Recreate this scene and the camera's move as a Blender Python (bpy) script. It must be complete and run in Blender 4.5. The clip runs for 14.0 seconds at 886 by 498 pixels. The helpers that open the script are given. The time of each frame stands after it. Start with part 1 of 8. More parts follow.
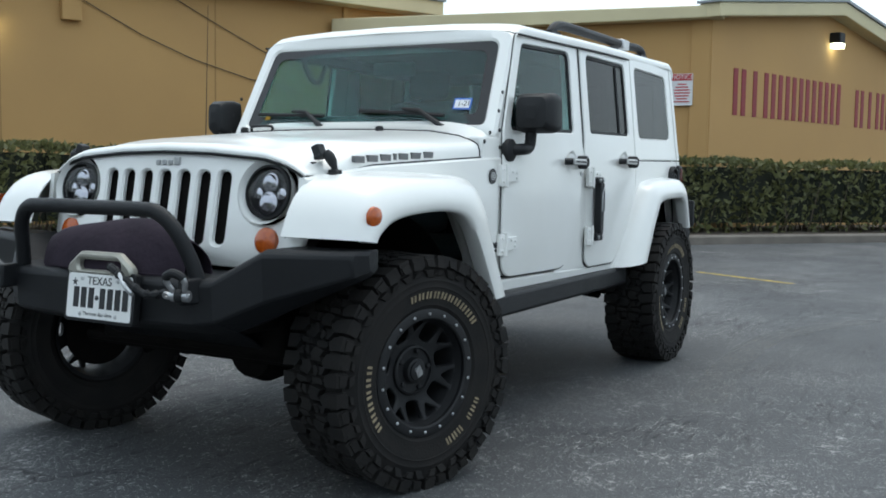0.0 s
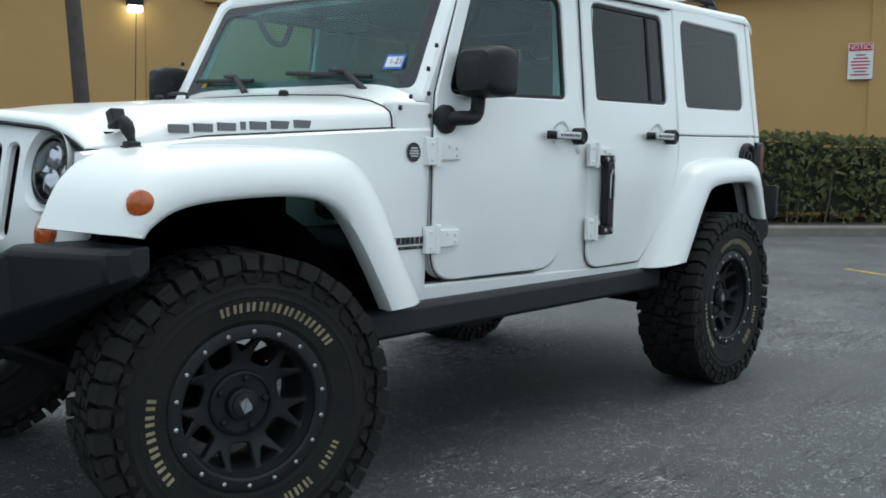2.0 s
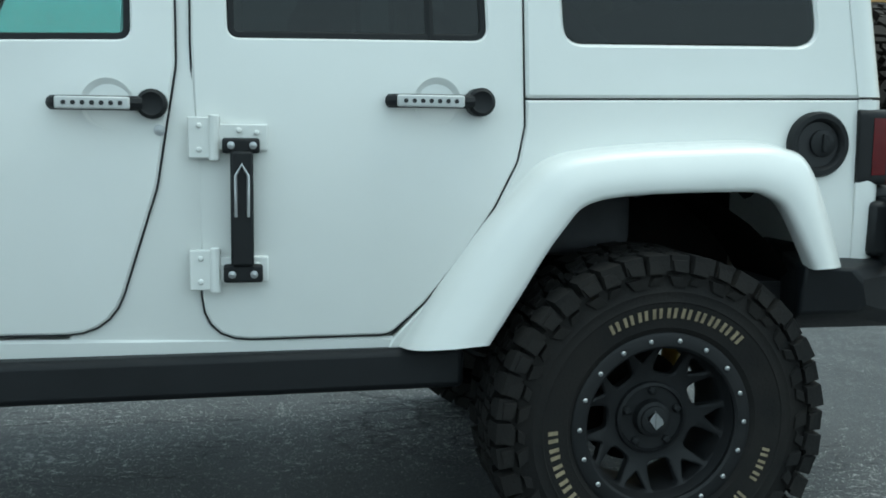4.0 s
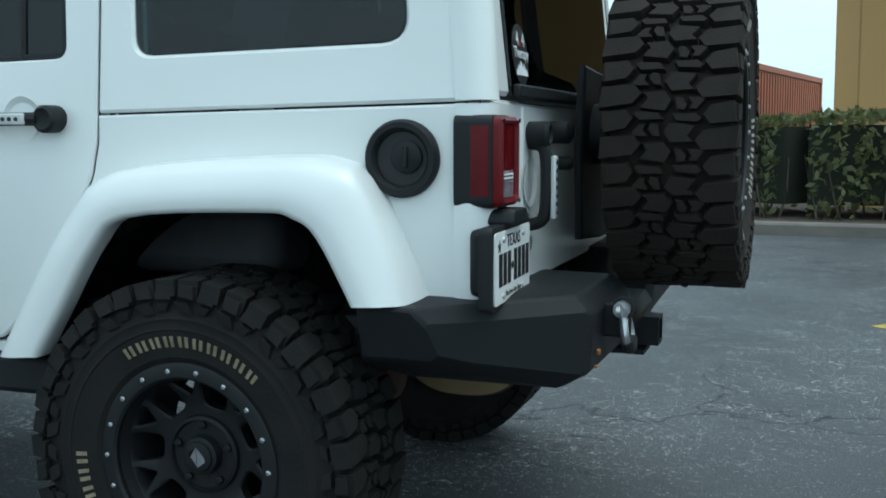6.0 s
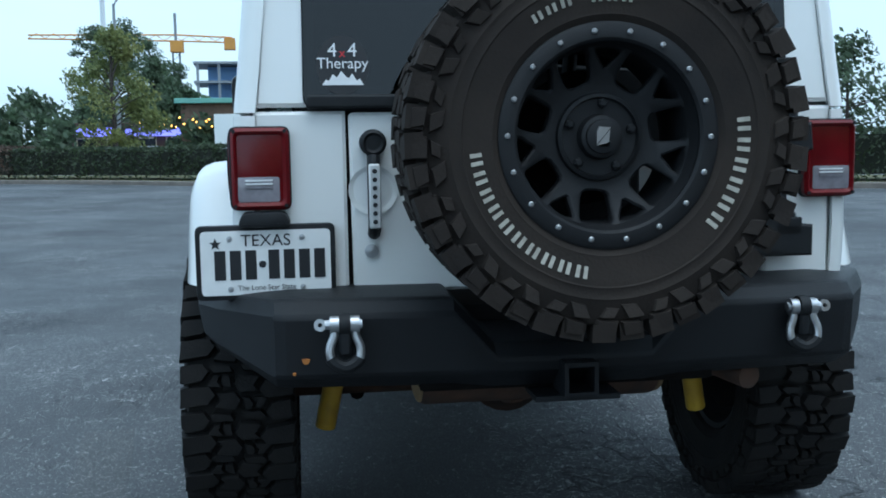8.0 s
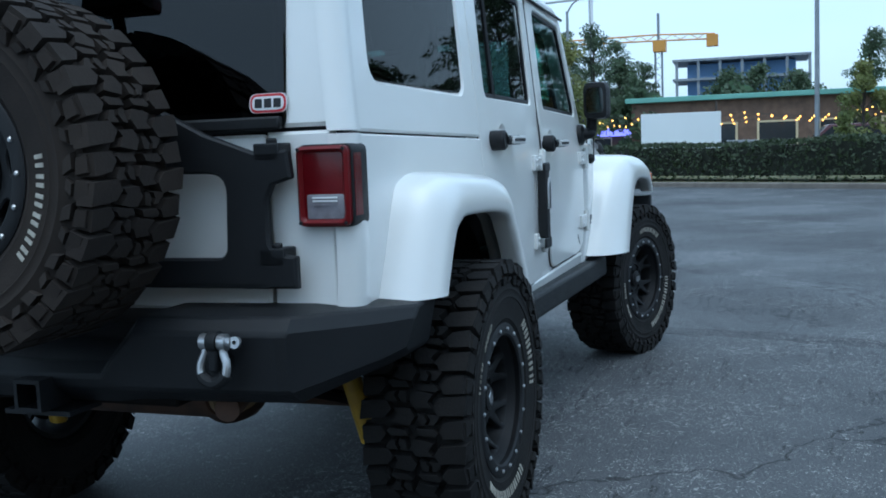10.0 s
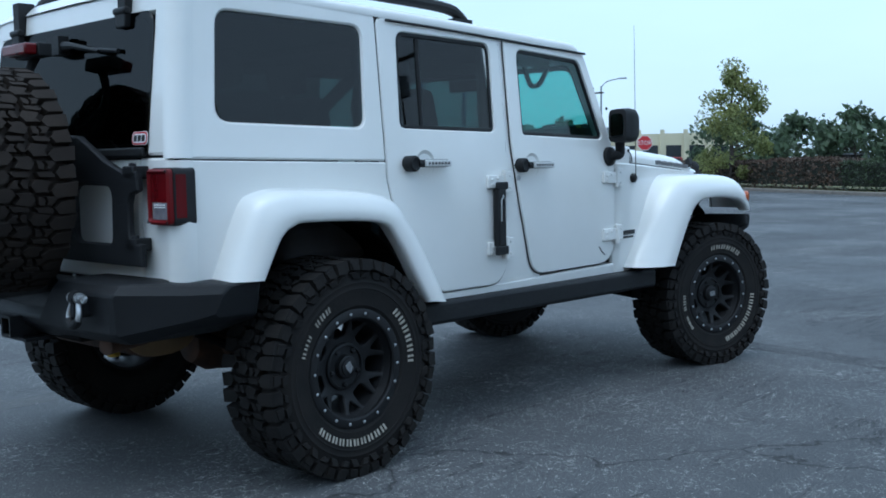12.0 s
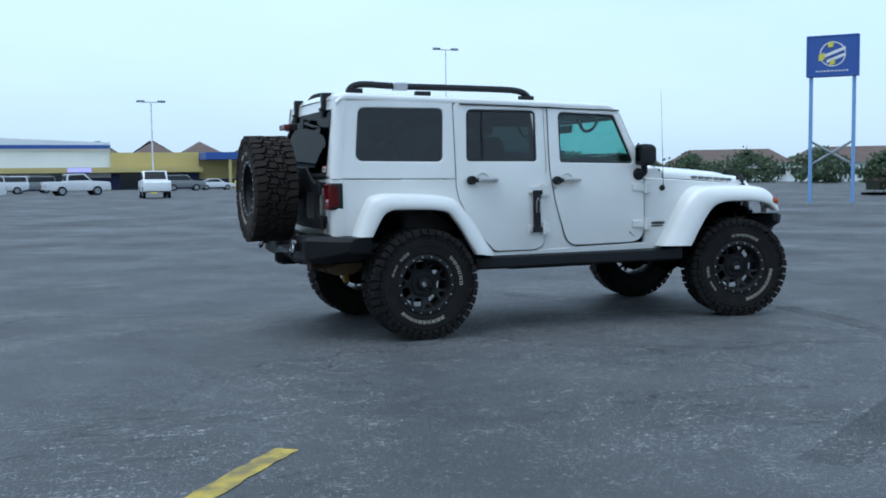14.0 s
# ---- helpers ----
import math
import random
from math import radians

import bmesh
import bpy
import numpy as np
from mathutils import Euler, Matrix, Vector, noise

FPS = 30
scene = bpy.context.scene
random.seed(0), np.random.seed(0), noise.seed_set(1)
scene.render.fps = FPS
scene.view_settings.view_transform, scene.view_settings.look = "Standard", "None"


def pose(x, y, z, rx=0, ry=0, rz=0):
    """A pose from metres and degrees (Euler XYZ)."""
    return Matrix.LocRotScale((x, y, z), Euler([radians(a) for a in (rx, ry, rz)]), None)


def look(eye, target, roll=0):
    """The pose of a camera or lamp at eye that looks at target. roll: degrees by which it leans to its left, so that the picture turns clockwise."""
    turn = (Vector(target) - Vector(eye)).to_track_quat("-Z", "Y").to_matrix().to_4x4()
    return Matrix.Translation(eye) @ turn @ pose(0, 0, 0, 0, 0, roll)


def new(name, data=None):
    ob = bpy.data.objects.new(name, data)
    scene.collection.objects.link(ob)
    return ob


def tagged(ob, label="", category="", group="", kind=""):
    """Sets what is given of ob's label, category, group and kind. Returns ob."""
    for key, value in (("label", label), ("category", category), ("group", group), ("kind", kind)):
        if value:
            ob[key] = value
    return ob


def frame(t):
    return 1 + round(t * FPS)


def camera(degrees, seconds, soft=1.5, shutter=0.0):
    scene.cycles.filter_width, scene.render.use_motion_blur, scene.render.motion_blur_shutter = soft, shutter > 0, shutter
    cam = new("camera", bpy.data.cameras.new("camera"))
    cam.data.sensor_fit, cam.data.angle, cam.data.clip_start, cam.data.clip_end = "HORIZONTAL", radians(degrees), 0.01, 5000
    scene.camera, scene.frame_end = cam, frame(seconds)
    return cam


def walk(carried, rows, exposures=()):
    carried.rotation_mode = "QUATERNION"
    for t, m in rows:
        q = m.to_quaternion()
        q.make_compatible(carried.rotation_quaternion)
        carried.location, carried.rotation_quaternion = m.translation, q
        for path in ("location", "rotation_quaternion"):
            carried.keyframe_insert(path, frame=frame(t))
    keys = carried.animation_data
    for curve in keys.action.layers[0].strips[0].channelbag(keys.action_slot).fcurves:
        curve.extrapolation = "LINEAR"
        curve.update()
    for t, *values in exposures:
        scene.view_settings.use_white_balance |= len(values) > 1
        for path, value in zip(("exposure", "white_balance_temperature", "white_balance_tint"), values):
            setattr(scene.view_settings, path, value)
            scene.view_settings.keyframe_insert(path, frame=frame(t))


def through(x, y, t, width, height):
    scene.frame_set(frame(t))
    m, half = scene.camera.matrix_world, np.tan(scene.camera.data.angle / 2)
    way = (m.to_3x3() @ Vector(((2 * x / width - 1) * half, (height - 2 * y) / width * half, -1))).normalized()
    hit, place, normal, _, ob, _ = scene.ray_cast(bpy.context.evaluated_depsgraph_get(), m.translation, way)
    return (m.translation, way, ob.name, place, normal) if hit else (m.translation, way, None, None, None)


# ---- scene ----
# camera and walk -----------------------------------------------------------
cam = camera(47.3, 14.0, soft=1.8)
PATH = [
    (0, (6.078, 2.728, 1.148), (4.338, 1.755, 0.991), 0.84),
    (0.5, (5.823, 2.814, 1.142), (4.103, 1.806, 0.977), 0.69),
    (1, (5.500, 2.915, 1.140), (3.865, 1.776, 0.976), 0.58),
    (1.5, (5.115, 2.993, 1.136), (3.568, 1.738, 0.954), 0.72),
    (2, (4.703, 3.090, 1.129), (3.191, 1.796, 0.935), 0.80),
    (4.5, (0.170, 3.211, 1.151), (0.166, 1.226, 0.907), -0.07),
    (5, (-0.406, 3.118, 1.152), (-0.121, 1.153, 0.908), -0.39),
    (5.5, (-0.883, 2.984, 1.150), (-0.423, 1.053, 0.908), -0.47),
    (6, (-1.319, 2.839, 1.153), (-0.637, 0.972, 0.931), -0.63),
    (6.5, (-2.298, 2.241, 1.170), (-0.992, 0.741, 0.959), -1.06),
    (7, (-2.972, 1.369, 1.156), (-1.199, 0.466, 0.952), -1.28),
    (9.5, (-3.177, -0.633, 1.140), (-1.201, -0.400, 0.939), -1.57),
    (10, (-2.882, -1.800, 1.157), (-1.008, -1.127, 0.975), -2.05),
    (10.5, (-2.709, -2.681, 1.172), (-1.003, -1.652, 1.000), -1.10),
    (11, (-2.670, -3.068, 1.173), (-1.025, -1.942, 1.009), -1.09),
    (11.5, (-2.620, -3.433, 1.175), (-1.093, -2.152, 1.020), -1.04),
    (12, (-2.596, -3.792, 1.184), (-1.130, -2.441, 1.025), -0.65),
    (12.5, (-3.117, -4.530, 1.225), (-1.638, -3.191, 1.080), -0.35),
    (13, (-4.033, -5.723, 1.238), (-2.553, -4.384, 1.112), -0.29),
    (13.5, (-4.527, -7.133, 1.236), (-3.122, -5.715, 1.116), -0.26),
    (14, (-2.776, -8.031, 1.233), (-2.017, -6.186, 1.091), -0.71),
]
LIGHT = [
    (0.0, 0.47, 6280, 6), (2.2, 0.43, 6270, 2), (4.5, 0.47, 5960, -9), (5.5, 0.44, 5830, -8),
    (7.0, 0.38, 5440, -4), (9.5, 0.28, 5090, 1), (11.0, 0.19, 5090, 0), (12.5, 0.25, 5220, 4), (13.3, 0.24, 5460, 5), (14.0, 0.21, 5350, 4),
]
walk(cam, [(t, look(eye, at, roll)) for t, eye, at, roll in PATH], LIGHT)

# world and light -----------------------------------------------------------
world = bpy.data.worlds.new("overcast_sky")
scene.world = world
world.use_nodes = True
wn, wl = world.node_tree.nodes, world.node_tree.links
wn.clear()
sky = wn.new("ShaderNodeTexSky")
sky.sky_type = "NISHITA"
sky.sun_disc = False
sky.sun_elevation, sky.sun_rotation = radians(70), radians(258)
sky.air_density, sky.dust_density, sky.ozone_density = 1.0, 4.0, 1.0
sky_gain = wn.new("ShaderNodeBackground")
sky_gain.inputs["Strength"].default_value = 0.05
wl.new(sky.outputs[0], sky_gain.inputs["Color"])
coord = wn.new("ShaderNodeTexCoord")
split = wn.new("ShaderNodeSeparateXYZ")
wl.new(coord.outputs["Generated"], split.inputs[0])
cloud = wn.new("ShaderNodeTexNoise")
cloud.inputs["Scale"].default_value, cloud.inputs["Detail"].default_value = 2.2, 5
squash = wn.new("ShaderNodeMapping")
squash.inputs["Scale"].default_value = (1, 1, 3.5)
wl.new(coord.outputs["Generated"], squash.inputs[0])
wl.new(squash.outputs[0], cloud.inputs["Vector"])
band = wn.new("ShaderNodeValToRGB")
band.color_ramp.elements[0].position, band.color_ramp.elements[0].color = 0.0, (0.655, 0.745, 0.805, 1)
band.color_ramp.elements[1].position, band.color_ramp.elements[1].color = 0.55, (0.80, 0.90, 0.96, 1)
wl.new(split.outputs["Z"], band.inputs[0])
tone = wn.new("ShaderNodeMix")
tone.data_type, tone.blend_type = "RGBA", "MULTIPLY"
tone.inputs[0].default_value = 1.0
shade = wn.new("ShaderNodeValToRGB")
shade.color_ramp.elements[0].position, shade.color_ramp.elements[0].color = 0.3, (0.90, 0.91, 0.93, 1)
shade.color_ramp.elements[1].position, shade.color_ramp.elements[1].color = 0.7, (1.04, 1.03, 1.02, 1)
wl.new(cloud.outputs["Fac"], shade.inputs[0])
wl.new(band.outputs[0], tone.inputs[6])
wl.new(shade.outputs[0], tone.inputs[7])
cloud_gain = wn.new("ShaderNodeBackground")
cloud_gain.inputs["Strength"].default_value = 0.89
wl.new(tone.outputs[2], cloud_gain.inputs["Color"])
both = wn.new("ShaderNodeAddShader")
wl.new(sky_gain.outputs[0], both.inputs[0])
wl.new(cloud_gain.outputs[0], both.inputs[1])
wo = wn.new("ShaderNodeOutputWorld")
wl.new(both.outputs[0], wo.inputs[0])

sun_data = bpy.data.lights.new("sun", "SUN")
sun_data.energy, sun_data.angle, sun_data.color = 0.62, radians(40), (1.0, 0.96, 0.90)
sun = new("sun", sun_data)
sun.matrix_world = look((-14, -3, 40), (0, 0, 0))

# materials -------------------------------------------------------------------


def surface(name, base, other=None, rough=0.5, scale=8.0, bump=0.0, metal=0.0, coat=0.0, bump_scale=60.0, spread=0.5, island=0.0, spec=0.5):
    """A node material: base mottled with other, uneven gloss and fine relief, in metres of the object."""
    m = bpy.data.materials.new(name)
    m.use_nodes = True
    n, l = m.node_tree.nodes, m.node_tree.links
    b = n["Principled BSDF"]
    b.inputs["Metallic"].default_value = metal
    b.inputs["Coat Weight"].default_value = coat
    b.inputs["Specular IOR Level"].default_value = spec
    b.inputs["Coat Roughness"].default_value = 0.08
    tc = n.new("ShaderNodeTexCoord")
    big = n.new("ShaderNodeTexNoise")
    big.inputs["Scale"].default_value, big.inputs["Detail"].default_value = scale, 6
    l.new(tc.outputs["Object"], big.inputs["Vector"])
    ramp = n.new("ShaderNodeValToRGB")
    ramp.color_ramp.elements[0].position = 0.5 - spread / 2
    ramp.color_ramp.elements[1].position = 0.5 + spread / 2
    other = other or tuple(c * 0.86 for c in base)
    ramp.color_ramp.elements[0].color, ramp.color_ramp.elements[1].color = (*other, 1), (*base, 1)
    l.new(big.outputs["Fac"], ramp.inputs[0])
    colour = ramp.outputs[0]
    if island:
        geo = n.new("ShaderNodeNewGeometry")
        hue = n.new("ShaderNodeHueSaturation")
        span = n.new("ShaderNodeMapRange")
        span.inputs["To Min"].default_value, span.inputs["To Max"].default_value = 1 - island, 1 + island
        l.new(geo.outputs["Random Per Island"], span.inputs["Value"])
        l.new(span.outputs[0], hue.inputs["Value"])
        l.new(colour, hue.inputs["Color"])
        colour = hue.outputs[0]
    l.new(colour, b.inputs["Base Color"])
    fine = n.new("ShaderNodeTexNoise")
    fine.inputs["Scale"].default_value, fine.inputs["Detail"].default_value = bump_scale, 4
    l.new(tc.outputs["Object"], fine.inputs["Vector"])
    gloss = n.new("ShaderNodeMapRange")
    gloss.inputs["To Min"].default_value, gloss.inputs["To Max"].default_value = max(rough - 0.08, 0.02), min(rough + 0.08, 1)
    l.new(big.outputs["Fac"], gloss.inputs["Value"])
    l.new(gloss.outputs[0], b.inputs["Roughness"])
    if bump:
        bp = n.new("ShaderNodeBump")
        bp.inputs["Strength"].default_value, bp.inputs["Distance"].default_value = bump, 0.004
        l.new(fine.outputs["Fac"], bp.inputs["Height"])
        l.new(bp.outputs[0], b.inputs["Normal"])
    return m


def leafy(name, base, other, through=0.45):
    """Leaf material: each leaf its own tone, light partly passing through."""
    m = surface(name, base, other, 0.6, 0.6, island=0.4)
    n, l = m.node_tree.nodes, m.node_tree.links
    b = n["Principled BSDF"]
    src = b.inputs["Base Color"].links[0].from_socket
    pass_on = n.new("ShaderNodeBsdfTranslucent")
    l.new(src, pass_on.inputs[0])
    mix = n.new("ShaderNodeMixShader")
    mix.inputs[0].default_value = through
    l.new(b.outputs[0], mix.inputs[1])
    l.new(pass_on.outputs[0], mix.inputs[2])
    l.new(mix.outputs[0], n["Material Output"].inputs[0])
    return m


def glass(name, tint, rough=0.0, edge=0.6):
    m = bpy.data.materials.new(name)
    m.use_nodes = True
    n, l = m.node_tree.nodes, m.node_tree.links
    n.remove(n["Principled BSDF"])
    clear = n.new("ShaderNodeBsdfTransparent")
    clear.inputs[0].default_value = (*tint, 1)
    shine = n.new("ShaderNodeBsdfGlossy")
    shine.inputs["Roughness"].default_value = rough
    slant = n.new("ShaderNodeLayerWeight")
    slant.inputs[0].default_value = 0.5
    steep = n.new("ShaderNodeMath")
    steep.operation = "POWER"
    steep.inputs[1].default_value = 5.0
    l.new(slant.outputs["Facing"], steep.inputs[0])
    gain = n.new("ShaderNodeMath")
    gain.operation = "MULTIPLY_ADD"
    gain.inputs[1].default_value, gain.inputs[2].default_value = edge, 0.042
    l.new(steep.outputs[0], gain.inputs[0])
    mix = n.new("ShaderNodeMixShader")
    l.new(gain.outputs[0], mix.inputs[0])
    l.new(clear.outputs[0], mix.inputs[1])
    l.new(shine.outputs[0], mix.inputs[2])
    l.new(mix.outputs[0], n["Material Output"].inputs[0])
    return m


def glow(name, colour, power):
    m = bpy.data.materials.new(name)
    m.use_nodes = True
    b = m.node_tree.nodes["Principled BSDF"]
    b.inputs["Base Color"].default_value = (*colour, 1)
    b.inputs["Emission Color"].default_value = (*colour, 1)
    b.inputs["Emission Strength"].default_value = power
    return m


PAINT = surface("white_car_paint", (0.80, 0.80, 0.78), (0.74, 0.74, 0.71), 0.32, 2.5, 0.015, coat=0.6, bump_scale=300)
SATIN = surface("black_plastic", (0.013, 0.01365, 0.01495), (0.00845, 0.0091, 0.0104), 0.55, 9, 0.25, bump_scale=500, spec=0.3)
POWDER = surface("black_powder_coat", (0.0105, 0.0115, 0.0135), (0.0066, 0.0072, 0.0086), 0.50, 6, 0.35, bump_scale=700, spec=0.3)
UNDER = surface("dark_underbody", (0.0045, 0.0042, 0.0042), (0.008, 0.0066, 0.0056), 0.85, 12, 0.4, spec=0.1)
TAN_STEEL = surface("tan_aluminised_steel", (0.30, 0.21, 0.11), (0.20, 0.14, 0.08), 0.6, 8, 0.2, spec=0.3)
RUST_CHIP = surface("orange_rust", (0.42, 0.17, 0.03), (0.25, 0.09, 0.02), 0.85, 60, 0.3)
RUST = surface("rusty_steel", (0.10, 0.055, 0.035), (0.04, 0.03, 0.025), 0.8, 14, 0.4, spec=0.3)
DUSTY_RUBBER = surface("dusty_tyre_rubber", (0.0185, 0.0155, 0.0140), (0.034, 0.0265, 0.0215), 0.85, 5, 0.35, bump_scale=120, spec=0.2)
RUBBER = surface("tyre_rubber", (0.0090, 0.0090, 0.0093), (0.017, 0.0150, 0.0135), 0.80, 7, 0.45, bump_scale=120, spec=0.22)
RIM = surface("black_alloy", (0.0080, 0.0085, 0.0098), (0.012, 0.012, 0.013), 0.58, 9, 0.2, bump_scale=300, spec=0.3)
STRIP = surface("pale_metal_strip", (0.66, 0.66, 0.65), (0.55, 0.55, 0.54), 0.45, 20, 0.1, metal=0.2)
STEEL = surface("zinc_steel", (0.55, 0.56, 0.57), (0.40, 0.40, 0.41), 0.35, 25, 0.1, metal=0.9)
LETTER = surface("raised_letter_tan", (0.34, 0.275, 0.175), (0.15, 0.12, 0.075), 0.8, 30)
LETTER_PALE = surface("raised_letter_cream", (0.50, 0.47, 0.40), (0.26, 0.24, 0.20), 0.8, 30)
AMBER = surface("amber_lens", (0.48, 0.095, 0.008), (0.30, 0.05, 0.005), 0.2, 60, 0.3, coat=0.3, bump_scale=90)
RED_FRAME = surface("red_lens_frame", (0.135, 0.003, 0.006), (0.10, 0.002, 0.004), 0.36, 12, 0.1, bump_scale=90, spec=0.3)
RED = surface("red_lens", (0.125, 0.003, 0.006), (0.075, 0.002, 0.004), 0.22, 12, 0.1, coat=0.15, bump_scale=90, spec=0.35)
CLEAR_LENS = surface("clear_ribbed_lens", (0.27, 0.26, 0.285), (0.19, 0.175, 0.195), 0.2, 50, 0.2, coat=0.6)
DARK_GLASS = glass("privacy_glass", (0.22, 0.25, 0.25))
REAR_GLASS = glass("rear_privacy_glass", (0.08, 0.09, 0.09), edge=0.15)
SIDE_GLASS = glass("side_glass", (0.57, 0.74, 0.72))
SCREEN_GLASS = glass("windscreen_glass", (0.68, 0.92, 0.89))
LAMP_GLASS = glass("lamp_glass", (0.75, 0.75, 0.78))
CHROME = surface("bright_chrome", (0.75, 0.75, 0.76), (0.66, 0.66, 0.67), 0.12, 20, metal=1.0)
CLOTH = surface("dark_winch_cover", (0.042, 0.032, 0.044), (0.022, 0.017, 0.024), 0.9, 6, 0.9, bump_scale=40, spec=0.12)
TRIM_IN = surface("dark_cabin_trim", (0.018, 0.0186, 0.0198), (0.012, 0.012, 0.0132), 0.7, 10, 0.2)
SEAT = surface("grey_seat_cloth", (0.07, 0.07, 0.075), (0.045, 0.045, 0.05), 0.85, 12, 0.3)
PLATE = surface("plate_white", (0.78, 0.78, 0.76), (0.70, 0.70, 0.69), 0.4, 20)
INK = surface("black_ink", (0.012, 0.012, 0.014), None, 0.5, 20)
MIRROR = surface("mirror_glass", (0.22, 0.24, 0.25), None, 0.05, 20, metal=1.0)
DECAL = surface("grey_hood_decal", (0.12, 0.12, 0.125), None, 0.5, 20)
GREY_INK = surface("dark_grey_decal", (0.05, 0.05, 0.055), None, 0.5, 20)
WHITE_INK = surface("white_decal", (0.78, 0.78, 0.78), None, 0.5, 20)
RED_INK = surface("red_decal", (0.50, 0.02, 0.03), None, 0.5, 20)
BLUE_INK = surface("blue_decal", (0.05, 0.16, 0.55), None, 0.5, 20)
YELLOW = surface("yellow_paint", (0.60, 0.38, 0.03), (0.42, 0.26, 0.03), 0.5, 20, 0.2)

# mesh helpers --------------------------------------------------------------


def part(name, bm, material, parent=None, label="", smooth=35, bevel=0.0):
    """Links a bmesh as one mesh object, under parent if there is one."""
    me = bpy.data.meshes.new(name)
    bm.normal_update()
    bm.to_mesh(me)
    bm.free()
    if smooth:
        me.shade_smooth()
        me.set_sharp_from_angle(angle=radians(smooth))
    for mm in material if isinstance(material, (list, tuple)) else [material]:
        me.materials.append(mm)
    ob = new(name, me)
    ob.parent = parent
    if label:
        ob["label"] = label
    if bevel:
        b = ob.modifiers.new("bevel", "BEVEL")
        b.width, b.segments, b.limit_method, b.angle_limit = bevel, 2, "ANGLE", radians(40)
    return ob


def thing(name, label, category, group="", kind=""):
    return tagged(new(name), label, category, group, kind)


def add_box(bm, lo, hi, m=None, mat=0):
    v = [bm.verts.new((x, y, z)) for x in (lo[0], hi[0]) for y in (lo[1], hi[1]) for z in (lo[2], hi[2])]
    if m is not None:
        for w in v:
            w.co = m @ w.co
    for f in ((0, 1, 3, 2), (4, 6, 7, 5), (0, 4, 5, 1), (2, 3, 7, 6), (0, 2, 6, 4), (1, 5, 7, 3)):
        bm.faces.new([v[i] for i in f]).material_index = mat
    return v


def box(lo, hi, m=None):
    bm = bmesh.new()
    add_box(bm, lo, hi, m)
    bmesh.ops.recalc_face_normals(bm, faces=bm.faces)
    return bm


def add_tube(bm, pts, r, n=10, cap=True):
    """A round tube along pts; r is one radius or one for each point."""
    pts = [Vector(p) for p in pts]
    rs = r if isinstance(r, (list, tuple)) else [r] * len(pts)
    rings, up = [], None
    for i, p in enumerate(pts):
        d = (pts[min(i + 1, len(pts) - 1)] - pts[max(i - 1, 0)]).normalized()
        if up is None:
            up = Vector((0, 0, 1)) if abs(d.z) < 0.9 else Vector((1, 0, 0))
        a = d.cross(up).normalized()
        up = a.cross(d).normalized()
        rings.append([bm.verts.new(p + (a * math.cos(2 * math.pi * k / n) + up * math.sin(2 * math.pi * k / n)) * rs[i]) for k in range(n)])
    for u, v in zip(rings, rings[1:]):
        for k in range(n):
            bm.faces.new((u[k], u[(k + 1) % n], v[(k + 1) % n], v[k]))
    if cap:
        bm.faces.new(rings[0][::-1])
        bm.faces.new(rings[-1])


def tube(pts, r, n=10):
    bm = bmesh.new()
    add_tube(bm, pts, r, n)
    bmesh.ops.recalc_face_normals(bm, faces=bm.faces)
    return bm


def curve_pts(pts, per=6):
    """A smooth line through pts."""
    pts = [Vector(p) for p in pts]
    out = []
    for i in range(len(pts) - 1):
        a, b, c, d = pts[max(i - 1, 0)], pts[i], pts[i + 1], pts[min(i + 2, len(pts) - 1)]
        for k in range(per):
            t = k / per
            out.append(0.5 * (2 * b + (c - a) * t + (2 * a - 5 * b + 4 * c - d) * t * t + (3 * b - a - 3 * c + d) * t ** 3))
    return out + [pts[-1]]


def add_lathe(bm, prof, m, n=40, closed=False):
    """Turns prof, rows of (radius, height), round the z axis of m."""
    rings = []
    for r, h in prof:
        rings.append([bm.verts.new(m @ Vector((r * math.cos(2 * math.pi * k / n), r * math.sin(2 * math.pi * k / n), h))) for k in range(n)])
    if closed:
        rings.append(rings[0])
    for u, v in zip(rings, rings[1:]):
        for k in range(n):
            bm.faces.new((u[k], u[(k + 1) % n], v[(k + 1) % n], v[k]))


def lathe(prof, m=Matrix(), n=40, closed=False):
    bm = bmesh.new()
    add_lathe(bm, prof, m, n, closed)
    bmesh.ops.recalc_face_normals(bm, faces=bm.faces)
    return bm


def rounded(pts, per=5):
    """A closed outline from rows of (u, v, radius)."""
    out, n = [], len(pts)
    for i, (u, v, r) in enumerate(pts):
        p, a, b = Vector((u, v)), Vector(pts[i - 1][:2]), Vector(pts[(i + 1) % n][:2])
        da, db = (a - p).normalized(), (b - p).normalized()
        half = math.acos(max(-1, min(1, da.dot(db)))) / 2
        cut = min(r / math.tan(half), (a - p).length * 0.48, (b - p).length * 0.48) if r and half < 1.55 else 0
        if cut < 1e-4:
            out.append(p)
            continue
        s, e = p + da * cut, p + db * cut
        for k in range(per + 1):
            t = k / per
            out.append(s * (1 - t) ** 2 + p * 2 * t * (1 - t) + e * t * t)
    return out


def ccw(loop):
    area = sum(a.x * b.y - b.x * a.y for a, b in zip(loop, loop[1:] + loop[:1]))
    return loop if area > 0 else loop[::-1]


